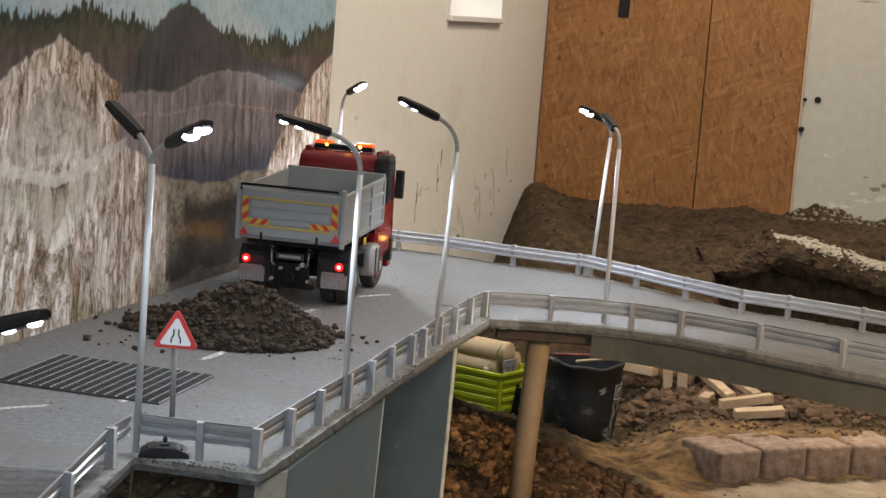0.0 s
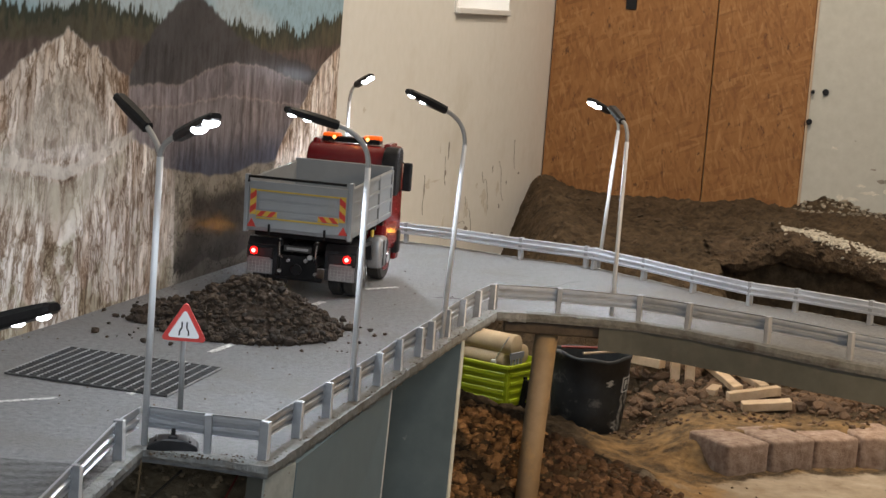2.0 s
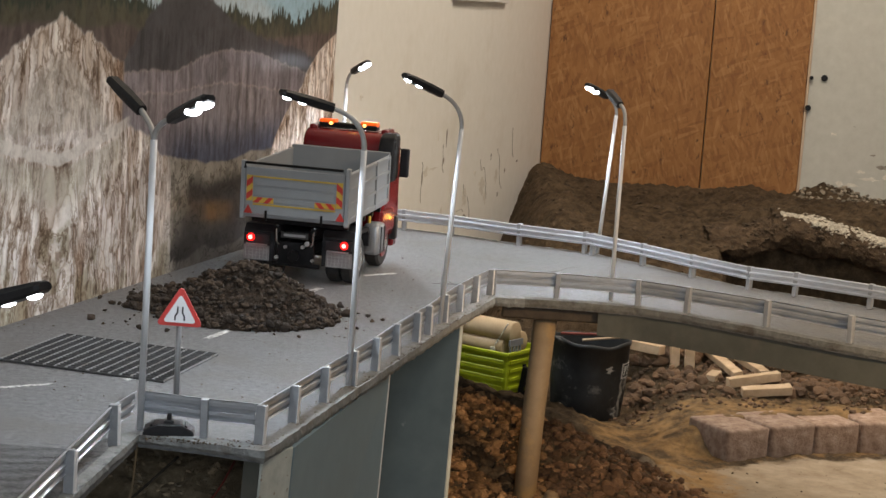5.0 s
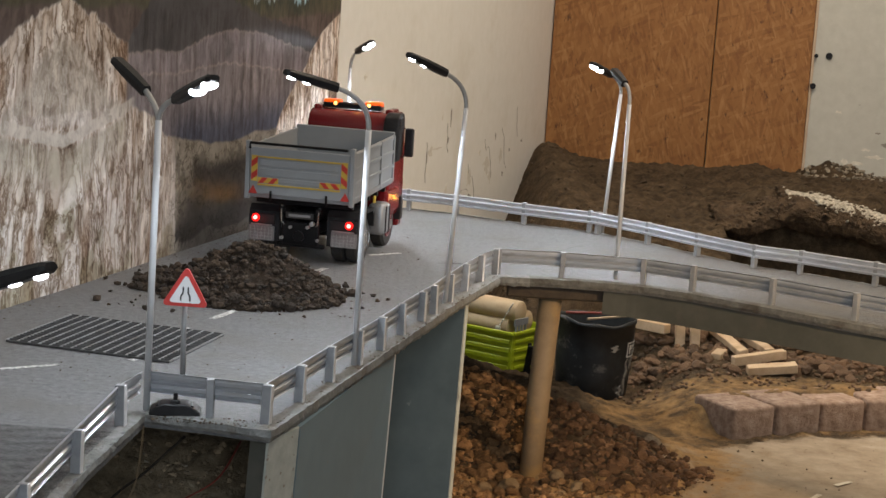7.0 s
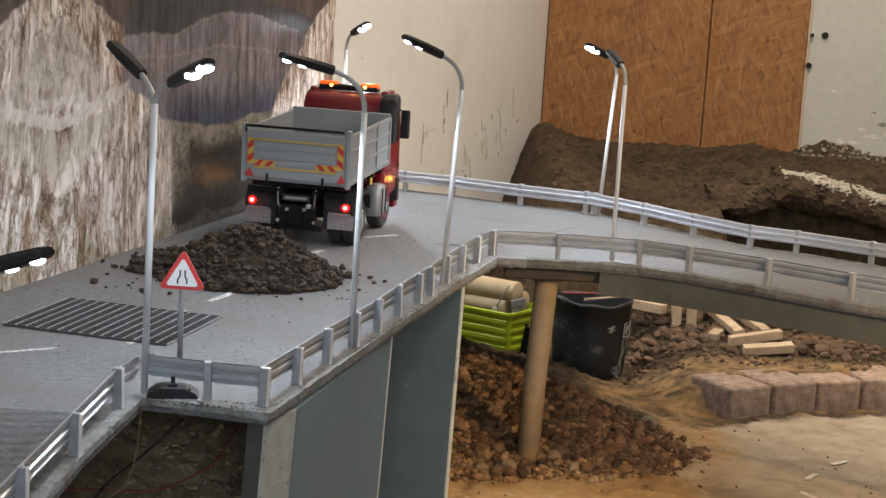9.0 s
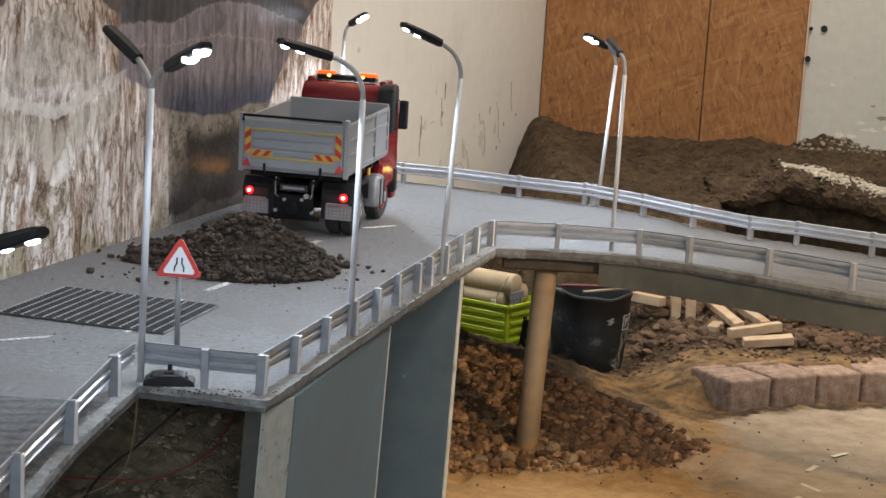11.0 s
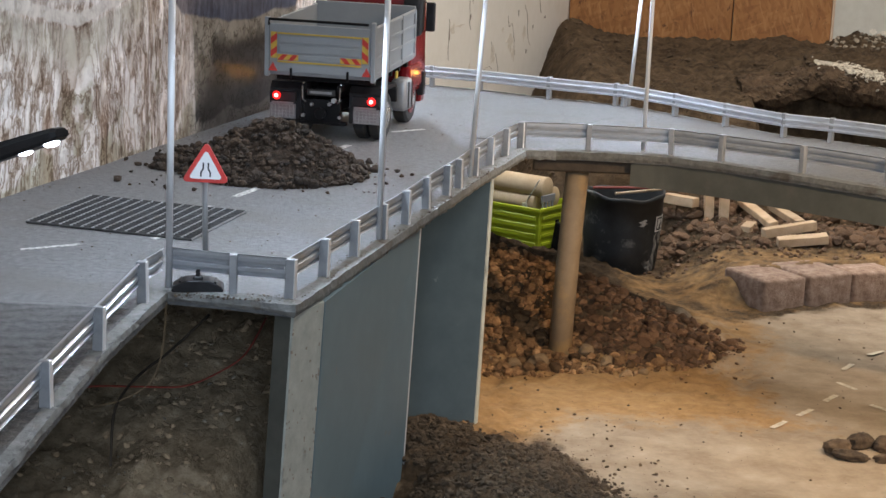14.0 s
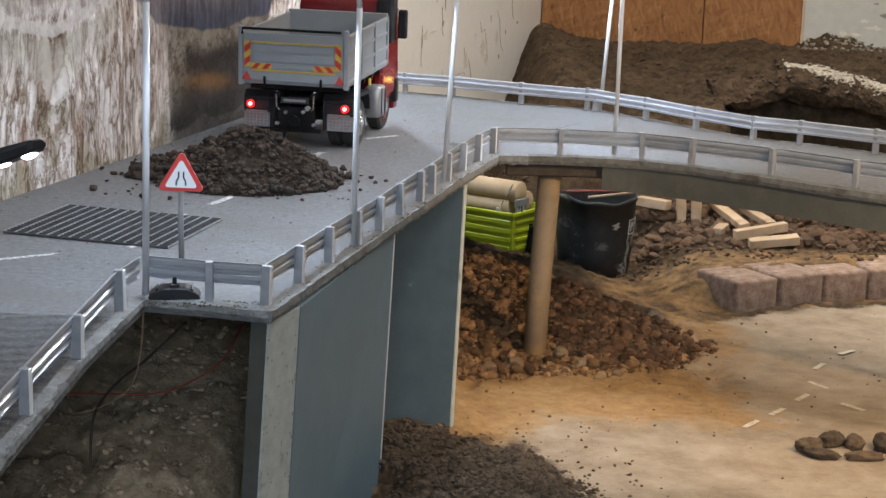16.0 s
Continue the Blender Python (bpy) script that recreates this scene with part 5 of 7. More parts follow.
def guard_rail(label, posts, side, ends=(), wide=1.0, breaks=(), edge=False):
    """Posts with a pressed rail fixed to one side; breaks: posts after which a new rail section begins."""
    g = tagged(new("guard_rail"), label, "guard rail", "aluminium guard rails")
    rr = random.Random(len(posts) * 7)
    P3 = [(*p, 0.0) if len(p) == 2 else p for p in posts]
    for i, p in enumerate(P3):
        a, b = P3[max(i - 1, 0)], P3[min(i + 1, len(P3) - 1)]
        ang = math.degrees(math.atan2(b[1] - a[1], b[0] - a[0]))
        o = new("post", POSTME if edge else PLAINME)
        o.parent = g
        o.matrix_basis = pose(p[0], p[1], p[2], rr.uniform(-1.5, 1.5), rr.uniform(-2, 2), ang + rr.uniform(-4, 4)) @ Matrix.Diagonal((wide, 1, rr.uniform(0.985, 1.02), 1))
    full = list(ends[:1]) + P3 + list(ends[1:])
    cuts = [0] + [b for b in breaks] + [len(full) - 1]
    for a, b in zip(cuts, cuts[1:]):
        seg = full[a:b + 1]
        pts = []
        for i, p in enumerate(seg):
            q, r = seg[max(i - 1, 0)], seg[min(i + 1, len(seg) - 1)]
            d = Vector((r[0] - q[0], r[1] - q[1])).normalized()
            pts.append((p[0] + d.y * side * 0.0042, p[1] - d.x * side * 0.0042, p[2] if len(p) > 2 else 0.0))
        part("rail", wbeam(bmesh.new(), pts, side), M["alu"], g, smooth=False)
    return g


SIDE = [(-0.178, 1.871), (-0.153, 1.977), (-0.128, 2.085), (-0.102, 2.189), (-0.079, 2.284), (-0.057, 2.391), (-0.033, 2.495), (-0.018, 2.554), (0.003, 2.662), (0.025, 2.762), (0.049, 2.859), (0.074, 2.940)]
guard_rail("aluminium guard rail along the deck edge", SIDE, -1, breaks=(4, 8), edge=True)
guard_rail("aluminium guard rail across the deck corner", [(-0.2375, 1.882)], -1, ends=((-0.306, 1.897, 0), (-0.181, 1.874, 0)))
guard_rail("aluminium guard rail beside the descending ramp", [(-0.372, 1.42, ramp_z(1.42)), (-0.354, 1.558, ramp_z(1.558)), (-0.336, 1.690, ramp_z(1.690)), (-0.320, 1.824)], -1, ends=((-0.39, 1.28, ramp_z(1.28)), (-0.309, 1.893)), edge=True)
guard_rail("aluminium guard rail on the bridge edge beside the yard", [(0.078, 2.944), (0.181, 2.953), (0.312, 2.938), (0.386, 2.897), (0.501, 2.825), (0.612, 2.734), (0.72, 2.655), (0.83, 2.575)], -1, ends=((0.072, 2.942), (1.2, 2.305)), breaks=(3, 6))
guard_rail("aluminium guard rail on the far bridge edge, cracked at a joint", [(-0.18, 3.700), (-0.09, 3.675), (0.005, 3.645), (0.138, 3.571), (0.262, 3.517), (0.277, 3.508), (0.364, 3.409), (0.443, 3.301), (0.530, 3.199), (0.604, 3.163), (0.717, 3.084), (0.84, 3.0)], 1, ends=((-0.235, 3.715), (1.3, 2.68)), breaks=(5, 9))


# ---- street lamps ----
def street_lamp(label, base, heads, lean=(0, 0), power=6.4, lens=0.0054, first=None):
    """A bent tube pole with one or two dark heads; heads: joint, tip, where the pole stops being straight."""
    x, y, z = base
    g = tagged(empty("street_lamp", base), label, "street lamp", "model street lamps")
    inv = Vector(base)
    top = Vector((lean[0], lean[1], heads[0][2] - z))
    bm = bmesh.new()
    tube(bm, [(0, 0, -0.004), top * 0.5, top], 0.0036, 12)
    part("pole", bm, M["pole"], g, smooth=True)
    for k_, (joint, tip, zt) in enumerate(heads):
        bead = first if first and k_ == 0 else lens
        j, t = Vector(joint) - inv, Vector(tip) - inv
        d = (t - j).normalized()
        run = math.hypot(j.x - top.x, j.y - top.y)
        knee = top + Vector((0, 0, max(0.3 * (j.z - top.z), (j.z - top.z) - run * d.z / max(0.05, math.hypot(d.x, d.y)))))
        bm = bmesh.new()
        tube(bm, [top - Vector((0, 0, 0.01))] + bezier(top, knee, j, 8) + [j + d * 0.006], 0.0031, 10)
        part("arm", bm, M["arm"], g, "dull grey bent tube", True)
        side = d.cross(Vector((0, 0, 1))).normalized()
        up = side.cross(d)
        L = (t - j).length
        bm = bmesh.new()
        m = Matrix((( *side, 0), (*d, 0), (*up, 0), (0, 0, 0, 1))).transposed()
        m.translation = j
        prof = [(-0.003, 0.0058, 0.0056), (0.25 * L, 0.0068, 0.0060), (0.6 * L, 0.0078, 0.0055), (0.95 * L, 0.0076, 0.0042), (L, 0.0058, 0.0028)]
        rings = []
        for yy, w, h in prof:
            rings.append([bm.verts.new(m @ Vector((a * w, yy, b * h))) for a, b in ((-1, -0.6), (-0.75, -1), (0.75, -1), (1, -0.6), (1, 0.3), (0.6, 1), (-0.6, 1), (-1, 0.3))])
        for a, b in zip(rings, rings[1:]):
            for k in range(8):
                bm.faces.new((a[k], b[k], b[(k + 1) % 8], a[(k + 1) % 8]))
        bm.faces.new(rings[0])
        bm.faces.new(rings[-1][::-1])
        bmesh.ops.recalc_face_normals(bm, faces=bm.faces[:])
        head = part("head", bm, M["black_plastic"], g, "black plastic lamp head")
        for f in (0.55, 0.86):
            bm = bmesh.new()
            bmesh.ops.create_icosphere(bm, subdivisions=2, radius=bead)
            for v in bm.verts:
                v.co.z *= 0.5
            led = part("led", bm, M["led"], head, "lit cool white diode", True)
            mm_ = m.copy()
            mm_.translation = j + d * (f * L) - up * (0.0046 if bead == lens else 0.0030)
            led.matrix_basis = mm_
        li = bpy.data.lights.new("lamp_light", "SPOT")
        li.energy, li.color, li.shadow_soft_size, li.spot_size, li.spot_blend = power, (0.74, 0.87, 1.0), 0.006, radians(144), 0.6
        lo_ = new("lamp_light", li)
        lo_.matrix_world = Matrix.Translation(inv) @ look(j + d * (0.82 * L) - up * 0.011, j + d * (1.05 * L) - up * 0.3)
    return g


# larger lens values widen some diodes to stand in for their glare
street_lamp("silver street lamp with two black heads at the deck corner", (-0.307, 1.898, 0), [((-0.328, 1.93, 0.334), (-0.368, 1.975, 0.361), 0.306), ((-0.286, 1.88, 0.331), (-0.240, 1.81, 0.359), 0.300)], power=2.8, lens=0.0090, first=0.0030)
street_lamp("silver street lamp with a black head by the guard rail", (-0.106, 2.183, 0), [((-0.147, 2.172, 0.334), (-0.203, 2.14, 0.35), 0.285)], lean=(0.001, 0))
street_lamp("silver street lamp with a black head by the guard rail", (-0.003, 2.650, 0), [((-0.025, 2.63, 0.335), (-0.077, 2.595, 0.359), 0.285)], lean=(0.012, 0))
street_lamp("silver street lamp on the bridge, head turned away", (0.271, 2.978, 0), [((0.261, 2.99, 0.318), (0.247, 3.04, 0.336), 0.285)])
street_lamp("silver street lamp on the far bridge edge", (0.288, 3.532, 0), [((0.278, 3.51, 0.305), (0.238, 3.46, 0.326), 0.268)], lean=(0.015, 0), power=6.0, lens=0.0085)
street_lamp("silver street lamp at the road's end by the wall", (-0.224, 3.690, 0), [((-0.211, 3.68, 0.310), (-0.181, 3.65, 0.332), 0.275)], power=8.5, lens=0.0085)
street_lamp("silver street lamp beside the ramp", (-0.415, 1.27, ramp_z(1.27)), [((-0.327, 1.255, 0.238), (-0.262, 1.215, 0.265), 0.18)], power=2.2)


# ---- warning sign ----
sg = tagged(empty("road_sign", (-0.298, 2.075, 0)), "red and white triangular road narrows sign on a grey post", "road sign")
part("post", tube(bmesh.new(), [(0.002, 0, 0.0), (0, 0, 0.05), (-0.001, 0, 0.112)], 0.0032, 10), M["sign_post"], sg, smooth=True)


def tri(r, y0, y1, zc, rnd=0.12):
    pts = []
    for k in range(3):
        a = math.pi / 2 + k * 2 * math.pi / 3
        c = Vector((math.cos(a), math.sin(a))) * r
        for j in (-1, 0, 1):
            b = a + j * 0.9
            pts.append(c * (1 - rnd * 1.2) + Vector((math.cos(b), math.sin(b))) * r * rnd)
    bm = bmesh.new()
    f = [bm.verts.new((p.x, y0, zc + p.y)) for p in pts]
    k = [bm.verts.new((p.x, y1, zc + p.y)) for p in pts]
    n = len(pts)
    bm.faces.new(f)
    bm.faces.new(k[::-1])
    for i in range(n):
        bm.faces.new((f[i], k[i], k[(i + 1) % n], f[(i + 1) % n]))
    bmesh.ops.recalc_face_normals(bm, faces=bm.faces[:])
    return bm


plate = part("plate", tri(0.0285, -0.0075, -0.0035, 0.0965), M["sign_red"], sg, "red bordered triangular plate")
part("field", tri(0.0203, -0.0082, -0.0076, 0.0960), M["sign_white"], plate, "white field")
for sx in (-1, 1):
    bm = bmesh.new()
    pl = [(sx * 0.0052, 0.0875), (sx * 0.0052, 0.0925), (sx * 0.0028, 0.0965), (sx * 0.0028, 0.1035)]
    for (xa, za), (xb, zb) in zip(pl, pl[1:]):
        d = Vector((xb - xa, zb - za)).normalized()
        n = Vector((-d.y, d.x)) * 0.0009
        box(bm, 0, 1, -0.0088, -0.0083, 0, 1)
        vs = list(bm.verts)[-8:]
        q = [(xa - n.x, za - n.y), (xa + n.x, za + n.y), (xb + n.x, zb + n.y), (xb - n.x, zb - n.y)]
        idx = {0: 0, 1: 1, 2: 1, 3: 0, 4: 3, 5: 2, 6: 2, 7: 3}
        for i, v in enumerate(vs):
            v.co.x, v.co.z = q[idx[i]]
    bmesh.ops.recalc_face_normals(bm, faces=bm.faces[:])
    part("symbol", bm, M["black_paint"], plate, "black narrowing line")
sg.matrix_basis = pose(-0.298, 2.075, 0, 0, 1.0, 4)
# rubber foot lying at the corner
ft = tagged(empty("sign_foot", (-0.2755, 1.891, 0), 6), "black rubber sign foot on the deck corner", "sign foot")
bm = bmesh.new()
sec = [(-0.0265, 0.004), (-0.024, 0.007), (-0.012, 0.0125), (0.012, 0.0125), (0.024, 0.007), (0.0265, 0.004), (0.0265, 0), (-0.0265, 0)]
a = [bm.verts.new((x, -0.014, z)) for x, z in sec]
b = [bm.verts.new((x, 0.014, z)) for x, z in sec]
bm.faces.new(a)
bm.faces.new(b[::-1])
for i in range(8):
    bm.faces.new((a[i], b[i], b[(i + 1) % 8], a[(i + 1) % 8]))
bmesh.ops.bevel(bm, geom=bm.edges[:], offset=0.0012, segments=1, affect="EDGES")
bmesh.ops.recalc_face_normals(bm, faces=bm.faces[:])
part("foot_body", bm, M["black_plastic"], ft)
cbox("socket", (0.010, 0.010, 0.005), M["black_plastic"], ft, (0.0, -0.004, 0.0135), bevel=0.001)
cbox("stub", (0.0045, 0.0045, 0.008), M["truck_black"], ft, (0.0, -0.004, 0.0185), bevel=0.0006)
for sx in (-1, 1):
    cbox("rib", (0.003, 0.022, 0.002), M["black_plastic"], ft, (sx * 0.018, 0, 0.0105), bevel=0.0004, ry=sx * 24)


# ---- tipped earth heap on the road ----
def heap_h(x, y):
    h = ridge(x, y, [(-0.375, 2.66, 0.016), (-0.325, 2.635, 0.050), (-0.283, 2.62, 0.074), (-0.222, 2.60, 0.032), (-0.165, 2.60, 0.004)], 0.66)
    h = np.maximum(h, ridge(x, y, [(-0.412, 2.625, 0.016), (-0.39, 2.66, 0.024)], 0.6))
    return np.where(h > 0, h, 0) + np.where(h > 0.002, 0.0035 * vnoise(x, y, 60, 51, 3), 0)


def heap_place(x, y):
    return np.stack([x, y, np.maximum(heap_h(x, y), 0) - 0.0015], -1)


hp = grid_mesh("earth_heap", np.linspace(-0.50, -0.10, 150), np.linspace(2.42, 2.82, 150), heap_place, M["heap"])
bm = bmesh.new()
bm.from_mesh(hp.data)
bmesh.ops.delete(bm, geom=[v for v in bm.verts if v.co.z < -0.001], context="VERTS")
bm.to_mesh(hp.data)
bm.free()
tagged(hp, "dark brown heap of tipped earth on the road", "earth heap", kind="stuff")
rng = random.Random(12)
spots = []
tries = np.array([(rng.uniform(-0.48, -0.12), rng.uniform(2.44, 2.80)) for _ in range(6000)])
for (x, y), h in zip(tries.tolist(), heap_h(tries[:, 0], tries[:, 1]).tolist()):
    if h > 0.001 or rng.random() < 0.012:
        s = 0.0012 + 0.0056 * rng.random() ** 3.2 + (0.0025 if h < 0.014 else 0) * rng.random()
        spots.append((x, y, h + s * 0.42, s * 0.85))
for x, y, s in ((-0.139, 2.655, 0.008), (-0.128, 2.63, 0.005), (-0.108, 2.66, 0.004), (-0.10, 2.625, 0.0035), (-0.085, 2.64, 0.003), (-0.15, 2.60, 0.006), (-0.118, 2.56, 0.003), (-0.45, 2.60, 0.006), (-0.475, 2.62, 0.005), (-0.46, 2.70, 0.006), (-0.50, 2.66, 0.004)):
    spots.append((x, y, s * 0.55, s))
spots.sort(key=lambda r: -r[3])
ec_ = tagged(new("earth_clods"), "loose dark clods spilled over and round the heap", "clods")
stone_parts("clod", spots[:260], M["dark_clod"], ec_, 7, 0.24, 0.95)
fe_ = scatter_mesh("loose_earth", spots[260:], M["dark_clod"], 5, 0.3)
fe_.parent = ec_
tagged(fe_, kind="stuff")

# grit on the road
rng = random.Random(71)
spots = []
for _ in range(2600):
    k = rng.random()
    if k < 0.45:
        t = rng.random()
        x, y = -0.175 + 0.25 * t - 0.02 * rng.random() ** 2 + 0.008, 1.875 + 1.07 * t
    elif k < 0.6:
        x, y = rng.uniform(-0.30, -0.17), 1.855 + 0.03 * rng.random() ** 1.5
    elif k < 0.72:
        s_ = rng.uniform(-0.5, 1.2)
        x, y = -0.582 + WDX * s_ + 0.02 + 0.05 * rng.random() ** 2, 2.43 + WDY * s_
    else:
        x, y = rng.uniform(-0.45, 0.02), rng.uniform(1.9, 3.4)
        if x > -0.175 + 0.2318 * (y - 1.875):
            continue
    s = 0.0003 + 0.0013 * rng.random() ** 4
    spots.append((x, y, s * 0.3, s))
tagged(scatter_mesh("road_grit", spots, M["spoil"], 17, 0.3), "fine grit and crumbs strewn over the road", "grit", kind="stuff")

# ---- tipper truck ----
truck = tagged(empty("tipper_truck", (-0.2275, 2.985, 0), -12.0), "red model tipper truck with a grey tipping body, rear lights lit", "truck")
bm = bmesh.new()
for sx in (-0.022, 0.022):
    box(bm, sx - 0.004, sx + 0.004, -0.062, 0.26, 0.048, 0.064, 0.001)
box(bm, -0.03, 0.03, -0.066, -0.058, 0.030, 0.066, 0.001)
box(bm, -0.034, 0.034, 0.02, 0.10, 0.036, 0.060, 0.002)
box(bm, -0.020, 0.020, -0.040, 0.18, 0.066, 0.082, 0.002)
part("chassis", bm, M["truck_black"], truck, "black chassis frame with subframe")
for x, z, r in ((0.020, 0.066, 0.0042), (0.013, 0.060, 0.0030), (-0.016, 0.058, 0.0026), (-0.030, 0.040, 0.0030), (0.030, 0.040, 0.0026)):
    part("hose_fitting", disc(bmesh.new(), (x, -0.070, z), (0, 1, 0), r, 0.007, 12, 0.0008), M["sign_post"], truck, "small grey hose fitting")
part("underrun_bar", box(bmesh.new(), -0.040, 0.040, -0.064, -0.058, 0.026, 0.033, 0.001), M["truck_black"], truck)
part("tow_hitch", tube(bmesh.new(), [(0, -0.062, 0.045), (0, -0.074, 0.045)], 0.006, 12), M["truck_black"], truck)
part("hitch_jaw", disc(bmesh.new(), (0, -0.076, 0.045), (0, 1, 0), 0.009, 0.006, 14, 0.001), M["truck_black"], truck, "black coupling jaw")
for sx in (-1, 1):
    part("air_coupling", tube(bmesh.new(), [(sx * 0.031 - 0.004, -0.060, 0.090), (sx * 0.031, -0.070, 0.091), (sx * 0.031, -0.073, 0.086), (sx * 0.030, -0.073, 0.066), (sx * 0.026, -0.070, 0.062)], 0.0014, 8), M["chrome"], truck, "bright air line coupling")
cb = cbox("number_plate", (0.046, 0.0016, 0.010), M["black_paint"], truck, (-0.002, -0.068, 0.077), bevel=0.0004, label="dark plate with a grey bar")
cbox("plate_bar", (0.036, 0.001, 0.004), M["sign_post"], cb, (0, -0.0012, 0), bevel=0)


def wheel(parent, x, y, w, hub, label):
    t = part("wheel", disc(bmesh.new(), (0, 0, 0), (1, 0, 0), 0.039, w, 28, 0.004), M["tyre"], parent, label)
    t.matrix_basis = pose(x, y, 0.039)
    sx = 1 if x > 0 else -1
    part("rim", disc(bmesh.new(), (sx * w * 0.42, 0, 0), (1, 0, 0), 0.024, w * 0.25, 20, 0.002), hub, t)
    part("hub", disc(bmesh.new(), (sx * (w * 0.55 + 0.001), 0, 0), (1, 0, 0), 0.009, 0.006, 14, 0.001), M["chrome"], t)
    for k in range(8):
        a = k * math.pi / 4
        part("nut", disc(bmesh.new(), (sx * (w * 0.55), math.cos(a) * 0.015, math.sin(a) * 0.015), (1, 0, 0), 0.0016, 0.003, 6), M["chrome"], t)
    return t


for sx in (-1, 1):
    wheel(truck, sx * 0.076, 0.0, 0.021, M["chrome"], "black rear tyre on a bright rim")
    wheel(truck, sx * 0.052, 0.0, 0.021, M["tyre"], "black inner tyre")
    wheel(truck, sx * 0.062, 0.208, 0.024, M["truck_red"], "black front tyre on a red rim")
    # squared wing over the rear wheels, lamp cluster and flap behind it
    bm = bmesh.new()
    x0, x1 = sorted((sx * 0.040, sx * 0.091))
    arch = [(-0.052, 0.030), (-0.052, 0.078), (-0.044, 0.088), (0.040, 0.088), (0.050, 0.078), (0.050, 0.056), (0.044, 0.056), (0.042, 0.076), (0.036, 0.082), (-0.040, 0.082), (-0.046, 0.074), (-0.046, 0.030)]
    a = [bm.verts.new((x0, y, z)) for y, z in arch]
    b = [bm.verts.new((x1, y, z)) for y, z in arch]
    for i in range(12):
        bm.faces.new((a[i], b[i], b[(i + 1) % 12], a[(i + 1) % 12]))
    for i in range(5):
        bm.faces.new((a[i], a[i + 1], a[10 - i], a[11 - i]))
        bm.faces.new((b[i], b[11 - i], b[10 - i], b[i + 1]))
    bmesh.ops.recalc_face_normals(bm, faces=bm.faces[:])
    part("mudguard", bm, M["black_plastic"], truck)
    lm = cbox("rear_lamp", (0.044, 0.006, 0.016), M["black_plastic"], truck, (sx * 0.068, -0.0555, 0.066), bevel=0.001, label="rear lamp cluster, lit red")
    part("lens", disc(bmesh.new(), (sx * 0.010, -0.0035, 0.001), (0, 1, 0), 0.0065, 0.004, 18, 0.001), M["tail_lit"], lm, "lit red lens")
    part("bulb", disc(bmesh.new(), (sx * 0.010, -0.006, 0.001), (0, 1, 0), 0.0034, 0.003, 14, 0.001), M["tail_core"], lm, "bright red bulb")
    part("reflector", box(bmesh.new(), -0.018, 0.018, -0.004, -0.003, -0.0115, -0.0085), M["flap"], lm, "pale reflector strip")
    fl_ = cbox("mud_flap", (0.043, 0.002, 0.024), M["flap"], truck, (sx * 0.069, -0.0535, 0.042), bevel=0.0004, label="grey patterned mud flap")
    bm = bmesh.new()
    for i in range(7):
        box(bm, -0.0185 + i * 0.006, -0.0178 + i * 0.006, -0.0018, -0.001, -0.0105, 0.0105)
    for i in range(5):
        box(bm, -0.019, 0.019, -0.0018, -0.001, -0.0102 + i * 0.005, -0.0095 + i * 0.005)
    part("flap_pattern", bm, M["sign_post"], fl_)

# tipping body, its front resting a little high
before_ = set(truck.children)
BX, BY0, BY1, BZ0, BZ1 = 0.0865, -0.084, 0.172, 0.106, 0.185
bm = bmesh.new()
box(bm, -BX, BX, BY0 + 0.004, BY1, BZ0 - 0.004, BZ0 + 0.002, 0.001)
part("body_floor", bm, M["truck_grey"], truck)
for y in (-0.05, 0.0, 0.05, 0.10, 0.15):
    part("cross_bearer", box(bmesh.new(), -BX + 0.006, BX - 0.006, y - 0.004, y + 0.004, BZ0 - 0.016, BZ0 - 0.004, 0.001), M["truck_black"], truck)
for sx in (-0.03, 0.03):
    part("long_bearer", box(bmesh.new(), sx - 0.005, sx + 0.005, BY0 + 0.01, BY1, BZ0 - 0.026, BZ0 - 0.016, 0.001), M["truck_black"], truck)
for sx in (-1, 1):
    bm = bmesh.new()
    x0, x1 = sorted((sx * BX, sx * (BX - 0.003)))
    box(bm, x0, x1, BY0 + 0.004, BY1, BZ0, BZ1, 0.0008)
    sd = part("side_wall", bm, M["truck_grey"], truck)
    xo = sorted((sx * BX, sx * (BX + 0.003)))
    n = 3
    for i in range(n + 1):
        y = BY0 + 0.006 + (BY1 - BY0 - 0.012) * i / n
        part("stake", box(bmesh.new(), *xo, y - 0.003, y + 0.003, BZ0, BZ1, 0.0006), M["truck_grey"], sd)
    for z in (BZ0 + 0.004, BZ0 + 0.028, BZ0 + 0.052, BZ1 - 0.004):
        part("side_rail", box(bmesh.new(), *sorted((sx * BX, sx * (BX + 0.0022))), BY0 + 0.009, BY1 - 0.009, z - 0.003, z + 0.003, 0.0006), M["truck_grey"], sd)
part("front_wall", box(bmesh.new(), -BX, BX, BY1 - 0.004, BY1 + 0.002, BZ0, BZ1 + 0.005, 0.001), M["truck_grey"], truck)
tg = cbox("tailgate", (2 * BX - 0.010, 0.004, BZ1 - BZ0 - 0.004), M["truck_grey"], truck, (0, BY0, (BZ0 + BZ1) / 2), bevel=0.0008)
for z, h in ((0.016, 0.0075), (0.001, 0.008), (-0.012, 0.005)):
    part("pressing", box(bmesh.new(), -0.066, 0.066, -0.0036, -0.002, z - h, z + h * 0.55, 0.0009), M["truck_grey"], tg)
part("yellow_stripe", box(bmesh.new(), -0.068, 0.068, -0.0046, -0.0037, 0.0222, 0.0246), M["yellow"], tg, "yellow reflective strip")
part("yellow_stripe", box(bmesh.new(), -0.068, 0.068, -0.0046, -0.0037, -0.0222, -0.0198), M["yellow"], tg, "yellow reflective strip")


